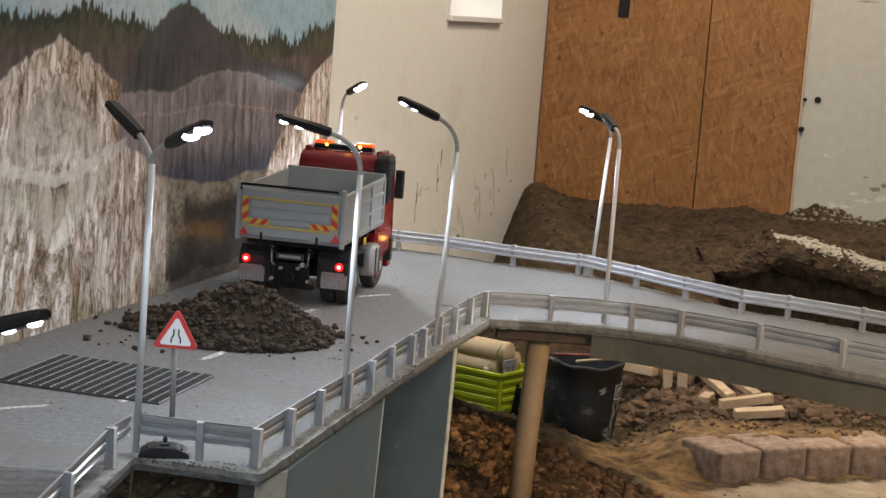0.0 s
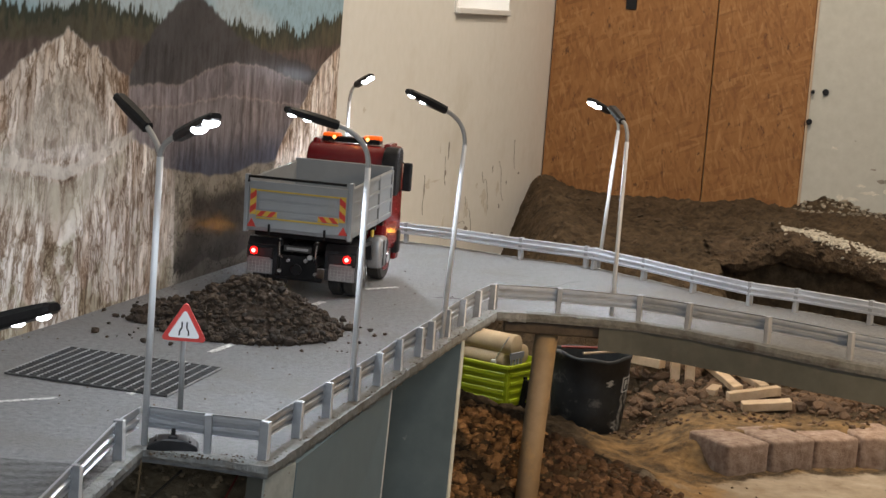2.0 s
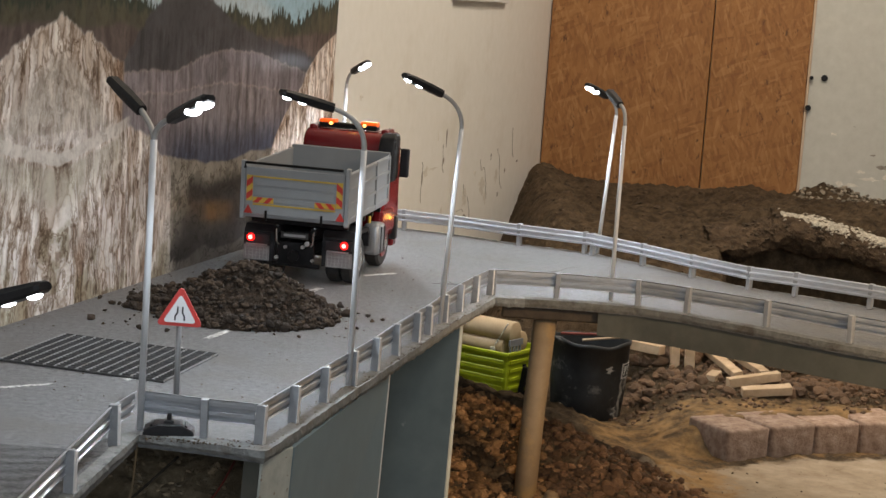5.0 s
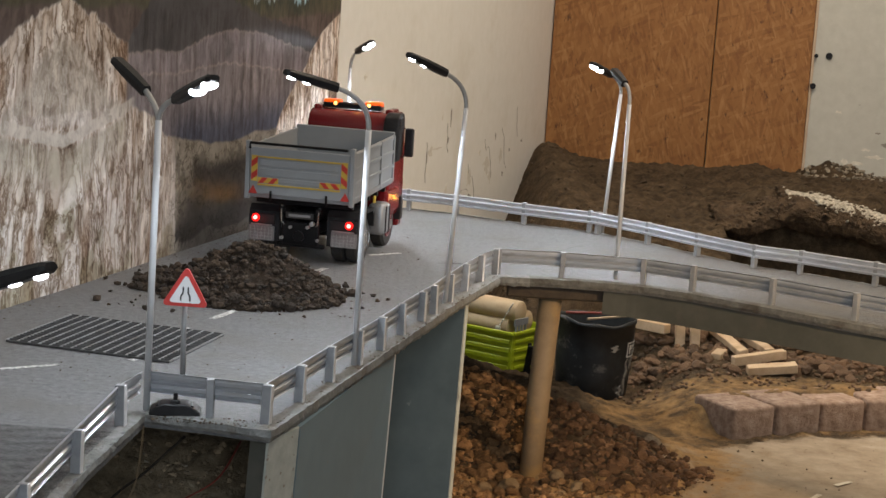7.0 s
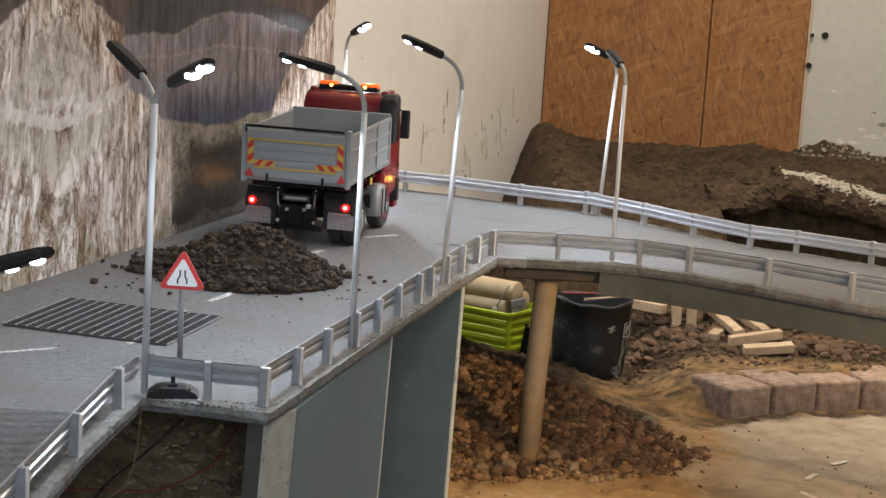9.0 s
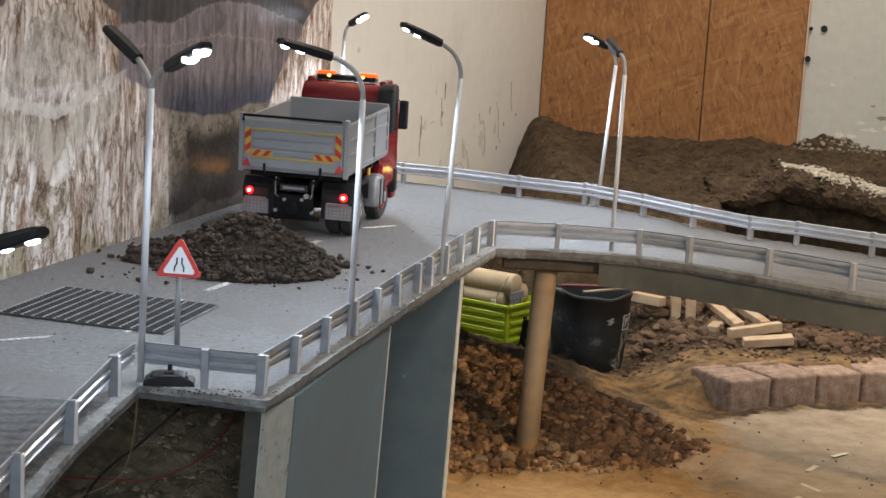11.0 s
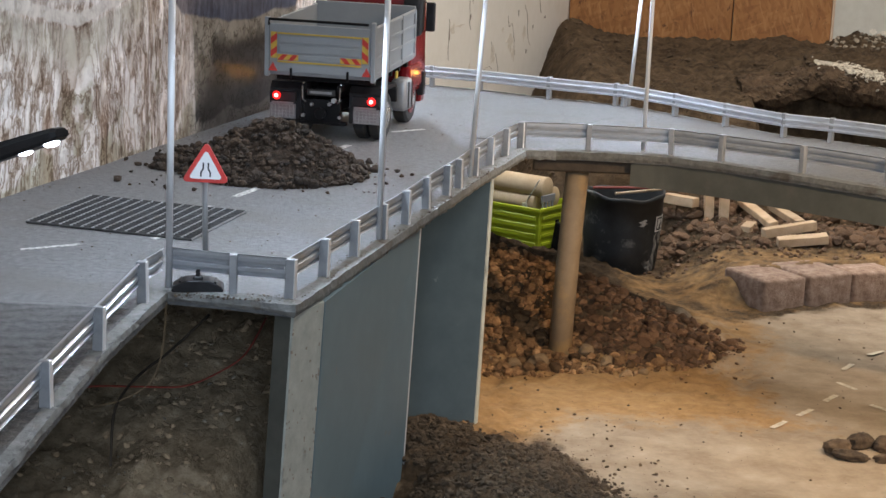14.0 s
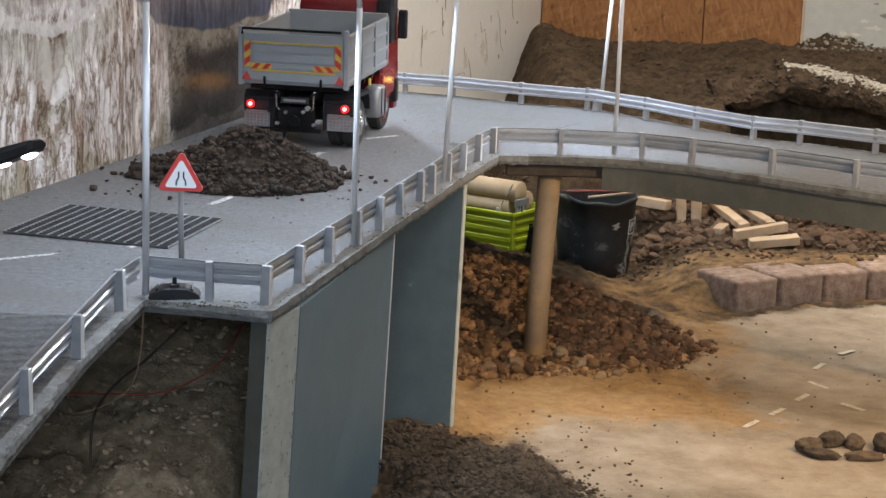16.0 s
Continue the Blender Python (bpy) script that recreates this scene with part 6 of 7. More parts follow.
def hazard(x0, x1, z0, z1, lean, n):
    """A yellow board with red slanted bars."""
    hb_ = part("hazard_panel", box(bmesh.new(), x0, x1, -0.0044, -0.0036, z0, z1), M["yellow"], tg, "yellow and red hazard panel")
    tall = (z1 - z0) > (x1 - x0)
    for i in range(n):
        bm = bmesh.new()
        if tall:
            c = z0 + (z1 - z0) * (i + 0.5) / n
            w = (z1 - z0) / n * 0.25
            q = [(x0, c - w - lean), (x1, c - w + lean), (x1, c + w + lean), (x0, c + w - lean)]
            q = [(x, min(max(z, z0), z1)) for x, z in q]
        else:
            c = x0 + (x1 - x0) * (i + 0.5) / n
            w = (x1 - x0) / n * 0.25
            q = [(c - w - lean, z0), (c + w - lean, z0), (c + w + lean, z1), (c - w + lean, z1)]
            q = [(min(max(x, x0), x1), z) for x, z in q]
        f = [bm.verts.new((x, -0.0049, z)) for x, z in q]
        k = [bm.verts.new((x, -0.0044, z)) for x, z in q]
        bm.faces.new(f)
        bm.faces.new(k[::-1])
        for j in range(4):
            bm.faces.new((f[j], k[j], k[(j + 1) % 4], f[(j + 1) % 4]))
        bmesh.ops.recalc_face_normals(bm, faces=bm.faces[:])
        part("red_bar", bm, M["red_mark"], hb_)


hazard(-0.079, -0.069, -0.016, 0.025, 0.004, 2)
hazard(0.069, 0.079, -0.016, 0.025, -0.004, 2)
hazard(-0.068, -0.034, -0.0185, -0.0095, 0.004, 2)
hazard(0.034, 0.068, -0.0185, -0.0095, -0.004, 2)
for sx in (-1, 1):
    bm = bmesh.new()
    cx, cz = sx * 0.076, -0.030
    f = [bm.verts.new((cx + a * 0.0075, -0.0032, cz + b * 0.008)) for a, b in ((-1, -0.8), (1, -0.8), (0, 0.9))]
    k = [bm.verts.new((v.co.x, -0.002, v.co.z)) for v in f]
    bm.faces.new(f)
    bm.faces.new(k[::-1])
    for j in range(3):
        bm.faces.new((f[j], k[j], k[(j + 1) % 3], f[(j + 1) % 3]))
    bmesh.ops.recalc_face_normals(bm, faces=bm.faces[:])
    part("triangle_reflector", bm, M["red_mark"], tg, "red triangular reflector")
    part("gate_latch", box(bmesh.new(), sx * 0.046 - 0.0016, sx * 0.046 + 0.0016, -0.006, -0.002, -0.047, -0.030, 0.0006), M["truck_black"], tg)
    part("corner_post", box(bmesh.new(), *sorted((sx * (BX - 0.004), sx * (BX + 0.003))), BY0 - 0.004, BY0 + 0.006, BZ0 - 0.006, BZ1 + 0.008, 0.001), M["truck_grey"], truck)
part("cover_rod", tube(bmesh.new(), [(-BX + 0.004, BY0 - 0.004, BZ1 - 0.004), (-BX + 0.004, BY0 - 0.004, BZ1 + 0.005), (BX - 0.008, BY0 - 0.004, BZ1 + 0.005)], 0.0022, 8), M["truck_black"], truck, "black roll-cover rod")
rng = random.Random(77)
load = [(rng.uniform(-0.08, 0.08), rng.uniform(-0.07, 0.165), BZ0 + 0.003, rng.uniform(0.0012, 0.0035)) for _ in range(240)]
ld = scatter_mesh("earth_crumbs", load, M["dark_clod"], 8, 0.3)
ld.parent = truck
ld["label"] = "leftover crumbs of dark earth"
BED = Matrix.Translation((0, BY0, BZ0)) @ Matrix.Rotation(radians(2.7), 4, "X") @ Matrix.Translation((0, -BY0, -BZ0))
for ob in set(truck.children) - before_:
    ob.matrix_basis = BED @ ob.matrix_basis
# cab
bm = bmesh.new()
sec = [(0.186, 0.050), (0.186, 0.208), (0.192, 0.222), (0.206, 0.230), (0.270, 0.230), (0.286, 0.221), (0.296, 0.160), (0.298, 0.050)]
a = [bm.verts.new((-0.075, y, z)) for y, z in sec]
b = [bm.verts.new((0.075, y, z)) for y, z in sec]
bm.faces.new(a[::-1])
bm.faces.new(b)
for i in range(8):
    bm.faces.new((a[i], a[(i + 1) % 8], b[(i + 1) % 8], b[i]))
bmesh.ops.recalc_face_normals(bm, faces=bm.faces[:])
bmesh.ops.bevel(bm, geom=bm.edges[:], offset=0.006, segments=3, affect="EDGES", profile=0.5)
cabm = part("cab", bm, M["truck_red"], truck, "glossy dark red cab", True)
for sx in (-1, 1):
    cbox("door_window", (0.002, 0.062, 0.05), M["truck_black"], cabm, (sx * 0.0748, 0.245, 0.176), bevel=0.0008, label="dark side window")
    cbox("roof_spoiler", (0.012, 0.05, 0.012), M["truck_red"], cabm, (sx * 0.064, 0.23, 0.230), bevel=0.003, seg=2)
    mir = cbox("mirror", (0.016, 0.010, 0.050), M["black_plastic"], truck, (sx * 0.0875, 0.272, 0.176), bevel=0.003, seg=2, label="black wing mirror")
    part("mirror_arm", tube(bmesh.new(), [(-sx * 0.008, 0, 0.024), (-sx * 0.016, 0.0, 0.026), (-sx * 0.030, 0, 0.020)], 0.0014, 8), M["truck_black"], mir)
    part("mirror_arm", tube(bmesh.new(), [(-sx * 0.004, 0, -0.022), (-sx * 0.012, 0.0, -0.026), (-sx * 0.030, 0, -0.020)], 0.0014, 8), M["truck_black"], mir)
    wg = cbox("front_wing", (0.020, 0.088, 0.040), M["truck_red"], truck, (sx * 0.071, 0.210, 0.080), bevel=0.006, seg=2)
    sk = cbox("corner_panel", (0.014, 0.026, 0.085), M["truck_red"], truck, (sx * 0.068, 0.285, 0.070), bevel=0.004, seg=2)
    ind = cbox("side_indicator", (0.006, 0.008, 0.008), M["amber_lit"], sk, (sx * 0.006, -0.006, 0.006), bevel=0.002, seg=2, label="lit amber indicator")
    cbox("step", (0.012, 0.016, 0.042), M["black_plastic"], truck, (sx * 0.076, 0.268, 0.062), bevel=0.002)
bm = bmesh.new()
sec = [(0.176, 0.150), (0.176, 0.206), (0.182, 0.224), (0.196, 0.232), (0.214, 0.232), (0.218, 0.226), (0.218, 0.204), (0.206, 0.196), (0.204, 0.150)]
a = [bm.verts.new((0.062 + 0.05 * max(0.0, z - 0.2), y, z)) for y, z in sec]
b = [bm.verts.new((0.091, y, z)) for y, z in sec]
bm.faces.new(a[::-1])
bm.faces.new(b)
for i in range(len(sec)):
    bm.faces.new((a[i], a[(i + 1) % len(sec)], b[(i + 1) % len(sec)], b[i]))
bmesh.ops.recalc_face_normals(bm, faces=bm.faces[:])
bmesh.ops.bevel(bm, geom=bm.edges[:], offset=0.004, segments=3, affect="EDGES", profile=0.5)
sn = part("air_intake", bm, M["black_plastic"], truck, "black hooded air intake stack", True)
for k in range(4):
    part("intake_rib", box(bmesh.new(), 0.0908, 0.0922, 0.182, 0.212, 0.206 + 0.005 * k, 0.2085 + 0.005 * k), M["truck_black"], sn)
tk = part("fuel_tank", box(bmesh.new(), 0.060, 0.0895, 0.118, 0.162, 0.030, 0.084, 0.008, seg=3), M["silver"], truck, "silver side tank", True)
cbox("tank_strap", (0.001, 0.005, 0.044), M["truck_black"], tk, (0.090, 0.129, 0.057), bevel=0)
cbox("tank_strap", (0.001, 0.005, 0.044), M["truck_black"], tk, (0.090, 0.151, 0.057), bevel=0)
part("battery_box", box(bmesh.new(), -0.090, -0.058, 0.062, 0.140, 0.034, 0.082, 0.004), M["truck_black"], truck)
cbox("side_marker", (0.003, 0.010, 0.012), M["yellow"], truck, (0.086, 0.06, 0.098), bevel=0.001, label="yellow side marker")
bb = cbox("beacon_bar", (0.104, 0.022, 0.010), M["truck_black"], truck, (-0.004, 0.225, 0.2365), bevel=0.002, label="amber beacon bar, lit")
for sx in (-1, 1):
    lz = cbox("beacon", (0.030, 0.020, 0.011), M["amber_lit"], bb, (sx * 0.037, 0, 0.004), bevel=0.003, seg=2, label="lit amber beacon lens")
    bm = bmesh.new()
    bmesh.ops.create_icosphere(bm, subdivisions=2, radius=0.0032)
    bo = part("beacon_bulb", bm, M["amber_core"], bb, "", True)
    bo.matrix_basis = pose(sx * 0.030, -0.011, 0.003)
for x, y, z, e, c in ((-0.112, 0.306, 0.052, 0.055, (1.0, 0.42, 0.05)), (0.100, 0.275, 0.078, 0.02, (1.0, 0.42, 0.05)), (-0.072, -0.075, 0.062, 0.006, (1, 0.05, 0.03)), (0.072, -0.075, 0.062, 0.006, (1, 0.05, 0.03)), (0, 0.215, 0.262, 0.02, (1.0, 0.42, 0.05))):
    lamp("truck_light", "POINT", truck.matrix_basis @ pose(x, y, z), e, c, 0.004)

# ---- yard under the bridge ----
# lime green tipping trailer with card tubes on it
tr = tagged(empty("trailer", (0.137, 3.705, -0.35), -34), "lime green model trailer with ribbed sides and black running gear", "trailer")
bm = bmesh.new()
for x0, x1, y0, y1, z0, z1 in ((-0.32, 0, 0, 0.004, 0.022, 0.105), (-0.32, 0, 0.156, 0.16, 0.022, 0.105), (-0.004, 0, 0.004, 0.156, 0.022, 0.105), (-0.32, -0.316, 0.004, 0.156, 0.022, 0.105), (-0.316, -0.004, 0.004, 0.156, 0.022, 0.028)):
    box(bm, x0, x1, y0, y1, z0, z1, 0.0008)
body = part("trailer_body", bm, M["green"], tr)
for z in (0.034, 0.052, 0.070, 0.088):
    part("side_rib", box(bmesh.new(), -0.312, -0.006, -0.0035, 0.0, z - 0.005, z + 0.005, 0.0015), M["green"], body)
    part("end_rib", box(bmesh.new(), 0.0, 0.003, 0.01, 0.15, z - 0.004, z + 0.004, 0.0012), M["green"], body)
part("top_rail", box(bmesh.new(), -0.322, 0.003, -0.005, 0.002, 0.102, 0.109, 0.001), M["green"], body)
part("top_rail", box(bmesh.new(), -0.003, 0.005, 0.002, 0.16, 0.102, 0.109, 0.001), M["green"], body)
cbox("chassis", (0.30, 0.09, 0.014), M["truck_black"], tr, (-0.16, 0.08, 0.014), bevel=0.002)
for x in (-0.24, -0.10):
    for y in (0.014, 0.146):
        part("wheel", disc(bmesh.new(), (x, y, 0.012), (0, 1, 0), 0.030, 0.018, 20, 0.003), M["tyre"], tr)
cbox("jack_leg", (0.010, 0.010, 0.075), M["truck_black"], tr, (0.010, 0.05, 0.04), bevel=0.001, ry=8)
cbox("jack_arm", (0.006, 0.008, 0.05), M["truck_black"], tr, (0.008, 0.065, 0.055), bevel=0.001, ry=-14)
for k, (y, z, x1) in enumerate(((0.040, 0.112, -0.03), (0.045, 0.145, -0.012), (0.085, 0.120, -0.02))):
    bm = bmesh.new()
    r = 0.0225 if k != 0 else 0.019
    disc(bm, ((x1 - 0.30) / 2, 0, 0), (1, 0, 0), r, x1 + 0.30, 24, 0.001)
    tb = tagged(part("card_tube", bm, M["card_tube"], None, "", True), "tan cardboard tube lying on the green trailer", "tube", "tubes on the trailer")
    tb.matrix_basis = tr.matrix_basis @ pose(0, y, z)
br = tagged(empty("metal_bracket"), "grey perforated metal bracket on the trailer's end", "bracket")
br.matrix_basis = tr.matrix_basis @ pose(0.001, 0.006, 0.109)
part("plate", box(bmesh.new(), -0.004, 0.0, 0.0, 0.05, 0.012, 0.026, 0.0006), M["sign_post"], br)
for y in (0.006, 0.018, 0.030, 0.042):
    part("tab", box(bmesh.new(), -0.004, 0.0, y - 0.002, y + 0.002, -0.004, 0.0125, 0.0005), M["sign_post"], br)
ch = tagged(empty("rope_tie"), "pale rope tied over the cardboard tubes", "rope")
ch.matrix_basis = tr.matrix_basis @ pose(-0.045, 0.016, 0.112)
bm = bmesh.new()
for i in range(9):
    tube(bm, [(0.0045 * i * 0.7, 0.0005 * i, 0.006 * i), (0.0045 * i * 0.7 + 0.004, -0.003 + 0.0008 * i, 0.006 * i + 0.006)], 0.0014, 6)
part("knots", bm, M["pale_stone"], ch)
bm = bmesh.new()
box(bm, -0.007, 0.006, -0.005, 0.0, -0.016, 0.003, 0.003, seg=2)
part("tassel", bm, M["pale_stone"], ch, "frayed pale rope end")

# black mortar tub
tub = tagged(empty("mortar_tub", (0.303, 3.700, -0.354)), "dented black rubber tub smeared with dried mortar", "tub")
bm = bmesh.new()
seg, prof = 48, [(0.0, 0.0), (0.066, 0.0), (0.072, 0.006), (0.0755, 0.05), (0.079, 0.10), (0.081, 0.150), (0.0835, 0.153), (0.0835, 0.160), (0.080, 0.1605), (0.078, 0.153), (0.074, 0.05), (0.070, 0.008), (0.0, 0.007)]
rings = []
for r, z in prof:
    ring = []
    for j in range(seg):
        a = 2 * math.pi * j / seg
        k = r * (1 + 0.025 * math.sin(2 * a + 0.7) * (z / 0.16) + 0.012 * math.sin(5 * a + z * 30))
        ring.append(bm.verts.new((k * math.cos(a), k * math.sin(a), z + (0.005 * math.sin(2 * a + 1.0) + 0.002 * math.sin(7 * a)) * (z / 0.16))))
    rings.append(ring)
for a, b in zip(rings, rings[1:]):
    for j in range(seg):
        bm.faces.new((a[j], a[(j + 1) % seg], b[(j + 1) % seg], b[j]))
bmesh.ops.remove_doubles(bm, verts=bm.verts[:], dist=1e-5)
bmesh.ops.recalc_face_normals(bm, faces=bm.faces[:])
tb = part("tub_shell", bm, M["tub"], tub, "", True)


def on_tub(u0, u1, z0, z1, material, name, out=0.0012):
    bm = bmesh.new()
    n = 6
    rows = []
    for i in range(n + 1):
        a = u0 + (u1 - u0) * i / n
        rr_ = [0.0755 + (z - 0.05) * 0.06 for z in (z0, z1)]
        kk = 1 + 0.025 * math.sin(2 * a + 0.7) * (0.1 / 0.16)
        rows.append([bm.verts.new(((r * kk + o) * math.cos(a), (r * kk + o) * math.sin(a), z)) for r, z, o in ((rr_[0], z0, out), (rr_[1], z1, out), (rr_[1], z1, -0.001), (rr_[0], z0, -0.001))])
    for a, b in zip(rows, rows[1:]):
        for j in range(4):
            bm.faces.new((a[j], b[j], b[(j + 1) % 4], a[(j + 1) % 4]))
    bm.faces.new(rows[0])
    bm.faces.new(rows[-1][::-1])
    bmesh.ops.recalc_face_normals(bm, faces=bm.faces[:])
    return part(name, bm, material, tub)


A0, A1 = -0.62, -0.05
for u0, u1, z0, z1 in ((A0, A1, 0.087, 0.0895), (A0, A1, 0.1155, 0.118), (A0, A0 + 0.04, 0.0895, 0.1155), (A1 - 0.04, A1, 0.0895, 0.1155),
                       (A0 + 0.10, A0 + 0.16, 0.093, 0.112), (A0 + 0.16, A0 + 0.24, 0.102, 0.112), (A0 + 0.30, A0 + 0.36, 0.093, 0.112), (A0 + 0.42, A0 + 0.47, 0.093, 0.112)):
    on_tub(u0, u1, z0, z1, M["white_print"], "print_bar")


def smear(u, z0, z1, width, seed):
    """A ragged splash of dried mortar on the tub's side."""
    r_ = random.Random(seed)
    bm, n, rows = bmesh.new(), 14, []
    for i in range(n + 1):
        z = z0 + (z1 - z0) * i / n
        w = width * math.sin(math.pi * (i + 0.4) / (n + 0.8)) ** 0.6 * r_.uniform(0.72, 1.0)
        c = u + width * (0.18 * math.sin(i * 0.9 + seed) + 0.06 * r_.uniform(-1, 1))
        row = []
        for k in range(5):
            a = c + w * (k / 4 - 0.5)
            kk = 1 + 0.025 * math.sin(2 * a + 0.7) * (z / 0.16) + 0.012 * math.sin(5 * a + z * 30)
            rad = float(np.interp(z, (0.006, 0.05, 0.10, 0.15), (0.072, 0.0755, 0.079, 0.081))) * kk + (0.0010 if 0 < k < 4 else -0.0006)
            row.append(bm.verts.new((rad * math.cos(a), rad * math.sin(a), z)))
        rows.append(row)
    for a, b in zip(rows, rows[1:]):
        for k in range(4):
            bm.faces.new((a[k], a[k + 1], b[k + 1], b[k]))
    return part("mortar_smear", bm, M["mortar"], tub, "dried pale mortar", True)


for q_, (u, z0, z1, w) in enumerate(((-0.55, 0.010, 0.085, 0.22), (-0.75, 0.008, 0.03, 0.25), (-0.35, 0.06, 0.088, 0.14), (-1.05, 0.10, 0.115, 0.3))):
    smear(u, z0, z1, w, q_)
for p, q in (((-0.06, 0.02, 0.160), (0.05, -0.02, 0.172)), ((-0.02, -0.05, 0.162), (0.075, 0.0, 0.166))):
    st = tagged(part("stick", tube(bmesh.new(), [Vector(p) + Vector((0.303, 3.70, -0.354)), Vector(q) + Vector((0.303, 3.70, -0.354))], 0.0028, 7), M["red_cable"] if p[0] < -0.05 else M["timber"]), "thin stick lying across the black tub", "stick", "sticks on the tub")

# kerb blocks round the yard
KB = [(0.543, 3.360), (0.634, 3.410), (0.728, 3.464), (0.825, 3.508), (0.930, 3.540), (1.04, 3.552), (1.15, 3.565)]
for i in range(6):
    p, q = Vector(KB[i]), Vector(KB[i + 1])
    d = (q - p).normalized()
    n = Vector((-d.y, d.x))
    bm = bmesh.new()
    L = (q - p).length - 0.004
    box(bm, 0, L, 0, 0.125, -0.372, -0.290 + 0.002 * (i % 2))
    bmesh.ops.bevel(bm, geom=bm.edges[:], offset=0.0075, segments=3, affect="EDGES", profile=0.5)
    bmesh.ops.subdivide_edges(bm, edges=bm.edges[:], cuts=2, use_grid_fill=True)
    for v in bm.verts:
        v.co += Vector(noise.noise_vector(v.co * 30 + Vector((i * 9.1, 0, 0)))) * 0.0004 + Vector(noise.noise_vector(v.co * 90 + Vector((i * 5.1, 0, 0)))) * 0.0006
    ob = tagged(part("kerb_block", bm, M["block"], None, "", True), "weathered reddish-brown concrete kerb block with worn edges", "kerb block", "kerb blocks round the yard")
    ob.matrix_basis = pose(p.x + d.x * 0.002, p.y + d.y * 0.002, 0, 0, 0, math.degrees(math.atan2(d.y, d.x)) + random.Random(i).uniform(-1.5, 1.5))


# sawn timber offcuts
def plank(p, q, w, t, label, roll=0.0):
    p, q = Vector(p), Vector(q)
    L = (q - p).length
    bm = bmesh.new()
    box(bm, -L / 2, L / 2, -w / 2, w / 2, -t / 2, t / 2, 0.0012)
    bmesh.ops.subdivide_edges(bm, edges=[e for e in bm.edges if e.calc_length() > L * 0.5], cuts=4)
    for v in bm.verts:
        v.co += Vector(noise.noise_vector(v.co * 40 + p * 50)) * 0.0012
    ob = tagged(part("timber_offcut", bm, M["timber"]), label, "timber", "timber offcuts on the rubble")
    ob.matrix_basis = Matrix.Translation((p + q) / 2) @ (q - p).to_track_quat("X", "Z").to_matrix().to_4x4() @ pose(0, 0, 0, roll)
    return ob


LY = "short pale sawn timber lying on rubble"
plank((0.588, 3.70, -0.268), (0.697, 3.73, -0.252), 0.020, 0.019, LY)
plank((0.612, 3.66, -0.277), (0.712, 3.67, -0.266), 0.024, 0.018, LY, 8)
plank((0.560, 3.75, -0.275), (0.580, 3.80, -0.273), 0.022, 0.020, LY)
LE = "pale sawn timber leaning over the rubble"
plank((0.578, 3.96, -0.250), (0.618, 3.755, -0.262), 0.020, 0.016, LE, 12)
plank((0.640, 3.95, -0.254), (0.672, 3.755, -0.256), 0.020, 0.016, LE, 10)
UP = "upright wooden peg behind the rubble"
plank((0.507, 3.93, -0.31), (0.502, 3.93, -0.19), 0.024, 0.020, UP)
plank((0.537, 3.91, -0.31), (0.532, 3.91, -0.185), 0.024, 0.020, UP)
plank((0.416, 3.97, -0.252), (0.476, 3.92, -0.252), 0.026, 0.020, LY)


def settle(rows):
    """Sets rows of x, y, height over ground, size down on the ground."""
    r = np.array(rows)
    r[:, 2] += land(r[:, 0], r[:, 1])
    return r.tolist()


# stones of the rubble
rng = random.Random(21)
spots = []
for _ in range(900):
    x, y = rng.uniform(0.36, 1.0), rng.gauss(3.85, 0.10)
    s = 0.005 + 0.012 * rng.random() ** 2.4
    if y > 3.66 and not (x < 0.42 and y < 3.8):
        spots.append((x, y, s * 0.35, s))
for _ in range(500):
    x, y = rng.uniform(0.34, 1.0), rng.uniform(3.58, 4.0)
    s = rng.uniform(0.002, 0.007)
    spots.append((x, y, s * 0.3, s))
spots = sorted(settle(spots), key=lambda r: -r[3])
rb_ = tagged(new("rubble"), "rounded brown stones and rubble beside the timber", "rubble")
stone_parts("stone", spots[:280], M["brown_stone"], rb_, 5, 0.20, 0.8)
fs_ = scatter_mesh("loose_gravel", spots[280:], M["brown_stone"], 9, 0.16, 0.8)
fs_.parent = rb_
tagged(fs_, kind="stuff")

# cobble heap round the column
spots = []
rng = random.Random(31)
tries = np.array([(rng.uniform(-0.22, 0.48), rng.uniform(2.84, 3.62)) for _ in range(22000)])
for (x, y), h in zip(tries.tolist(), ridge(tries[:, 0], tries[:, 1], PILE, 0.240).tolist()):
    behind = y - float(np.interp(x, (-0.08, 0.17, 0.28, 0.415), (3.40, 3.23, 3.15, 3.06)))
    if behind < 0.07 and (h > 0.002 or rng.random() < 0.02 * math.exp(40 * min(h, 0.0))):
        s = (0.0016 + 0.0105 * rng.random() ** 4.5) * (0.55 if h < 0.008 else 1.0)
        spots.append((x, y, s * rng.uniform(-0.2, 0.6), s))
spots = sorted(settle(spots), key=lambda r: -r[3])
ch_ = tagged(new("cobble_heap"), "heap of brown cobbles round the column", "cobble heap")
# cobbles under the bridge take the darker copy with shade painted in
shaded_ = [r for r in spots if r[0] > 0.19 and r[1] > 2.955 + 0.3 * max(0.28 - r[0], 0)]
hid_ = {id(r) for r in shaded_}
ochre_ = [r for r in spots if id(r) not in hid_]
near_ = [r for r in ochre_ if r[1] < 3.16][:190]
stone_parts("cobble", near_, M["gravel_heap"], ch_, 3, 0.26, 0.80)
stone_parts("cobble", shaded_[:100], M["shaded_cobble"], ch_, 4, 0.24, 0.80)
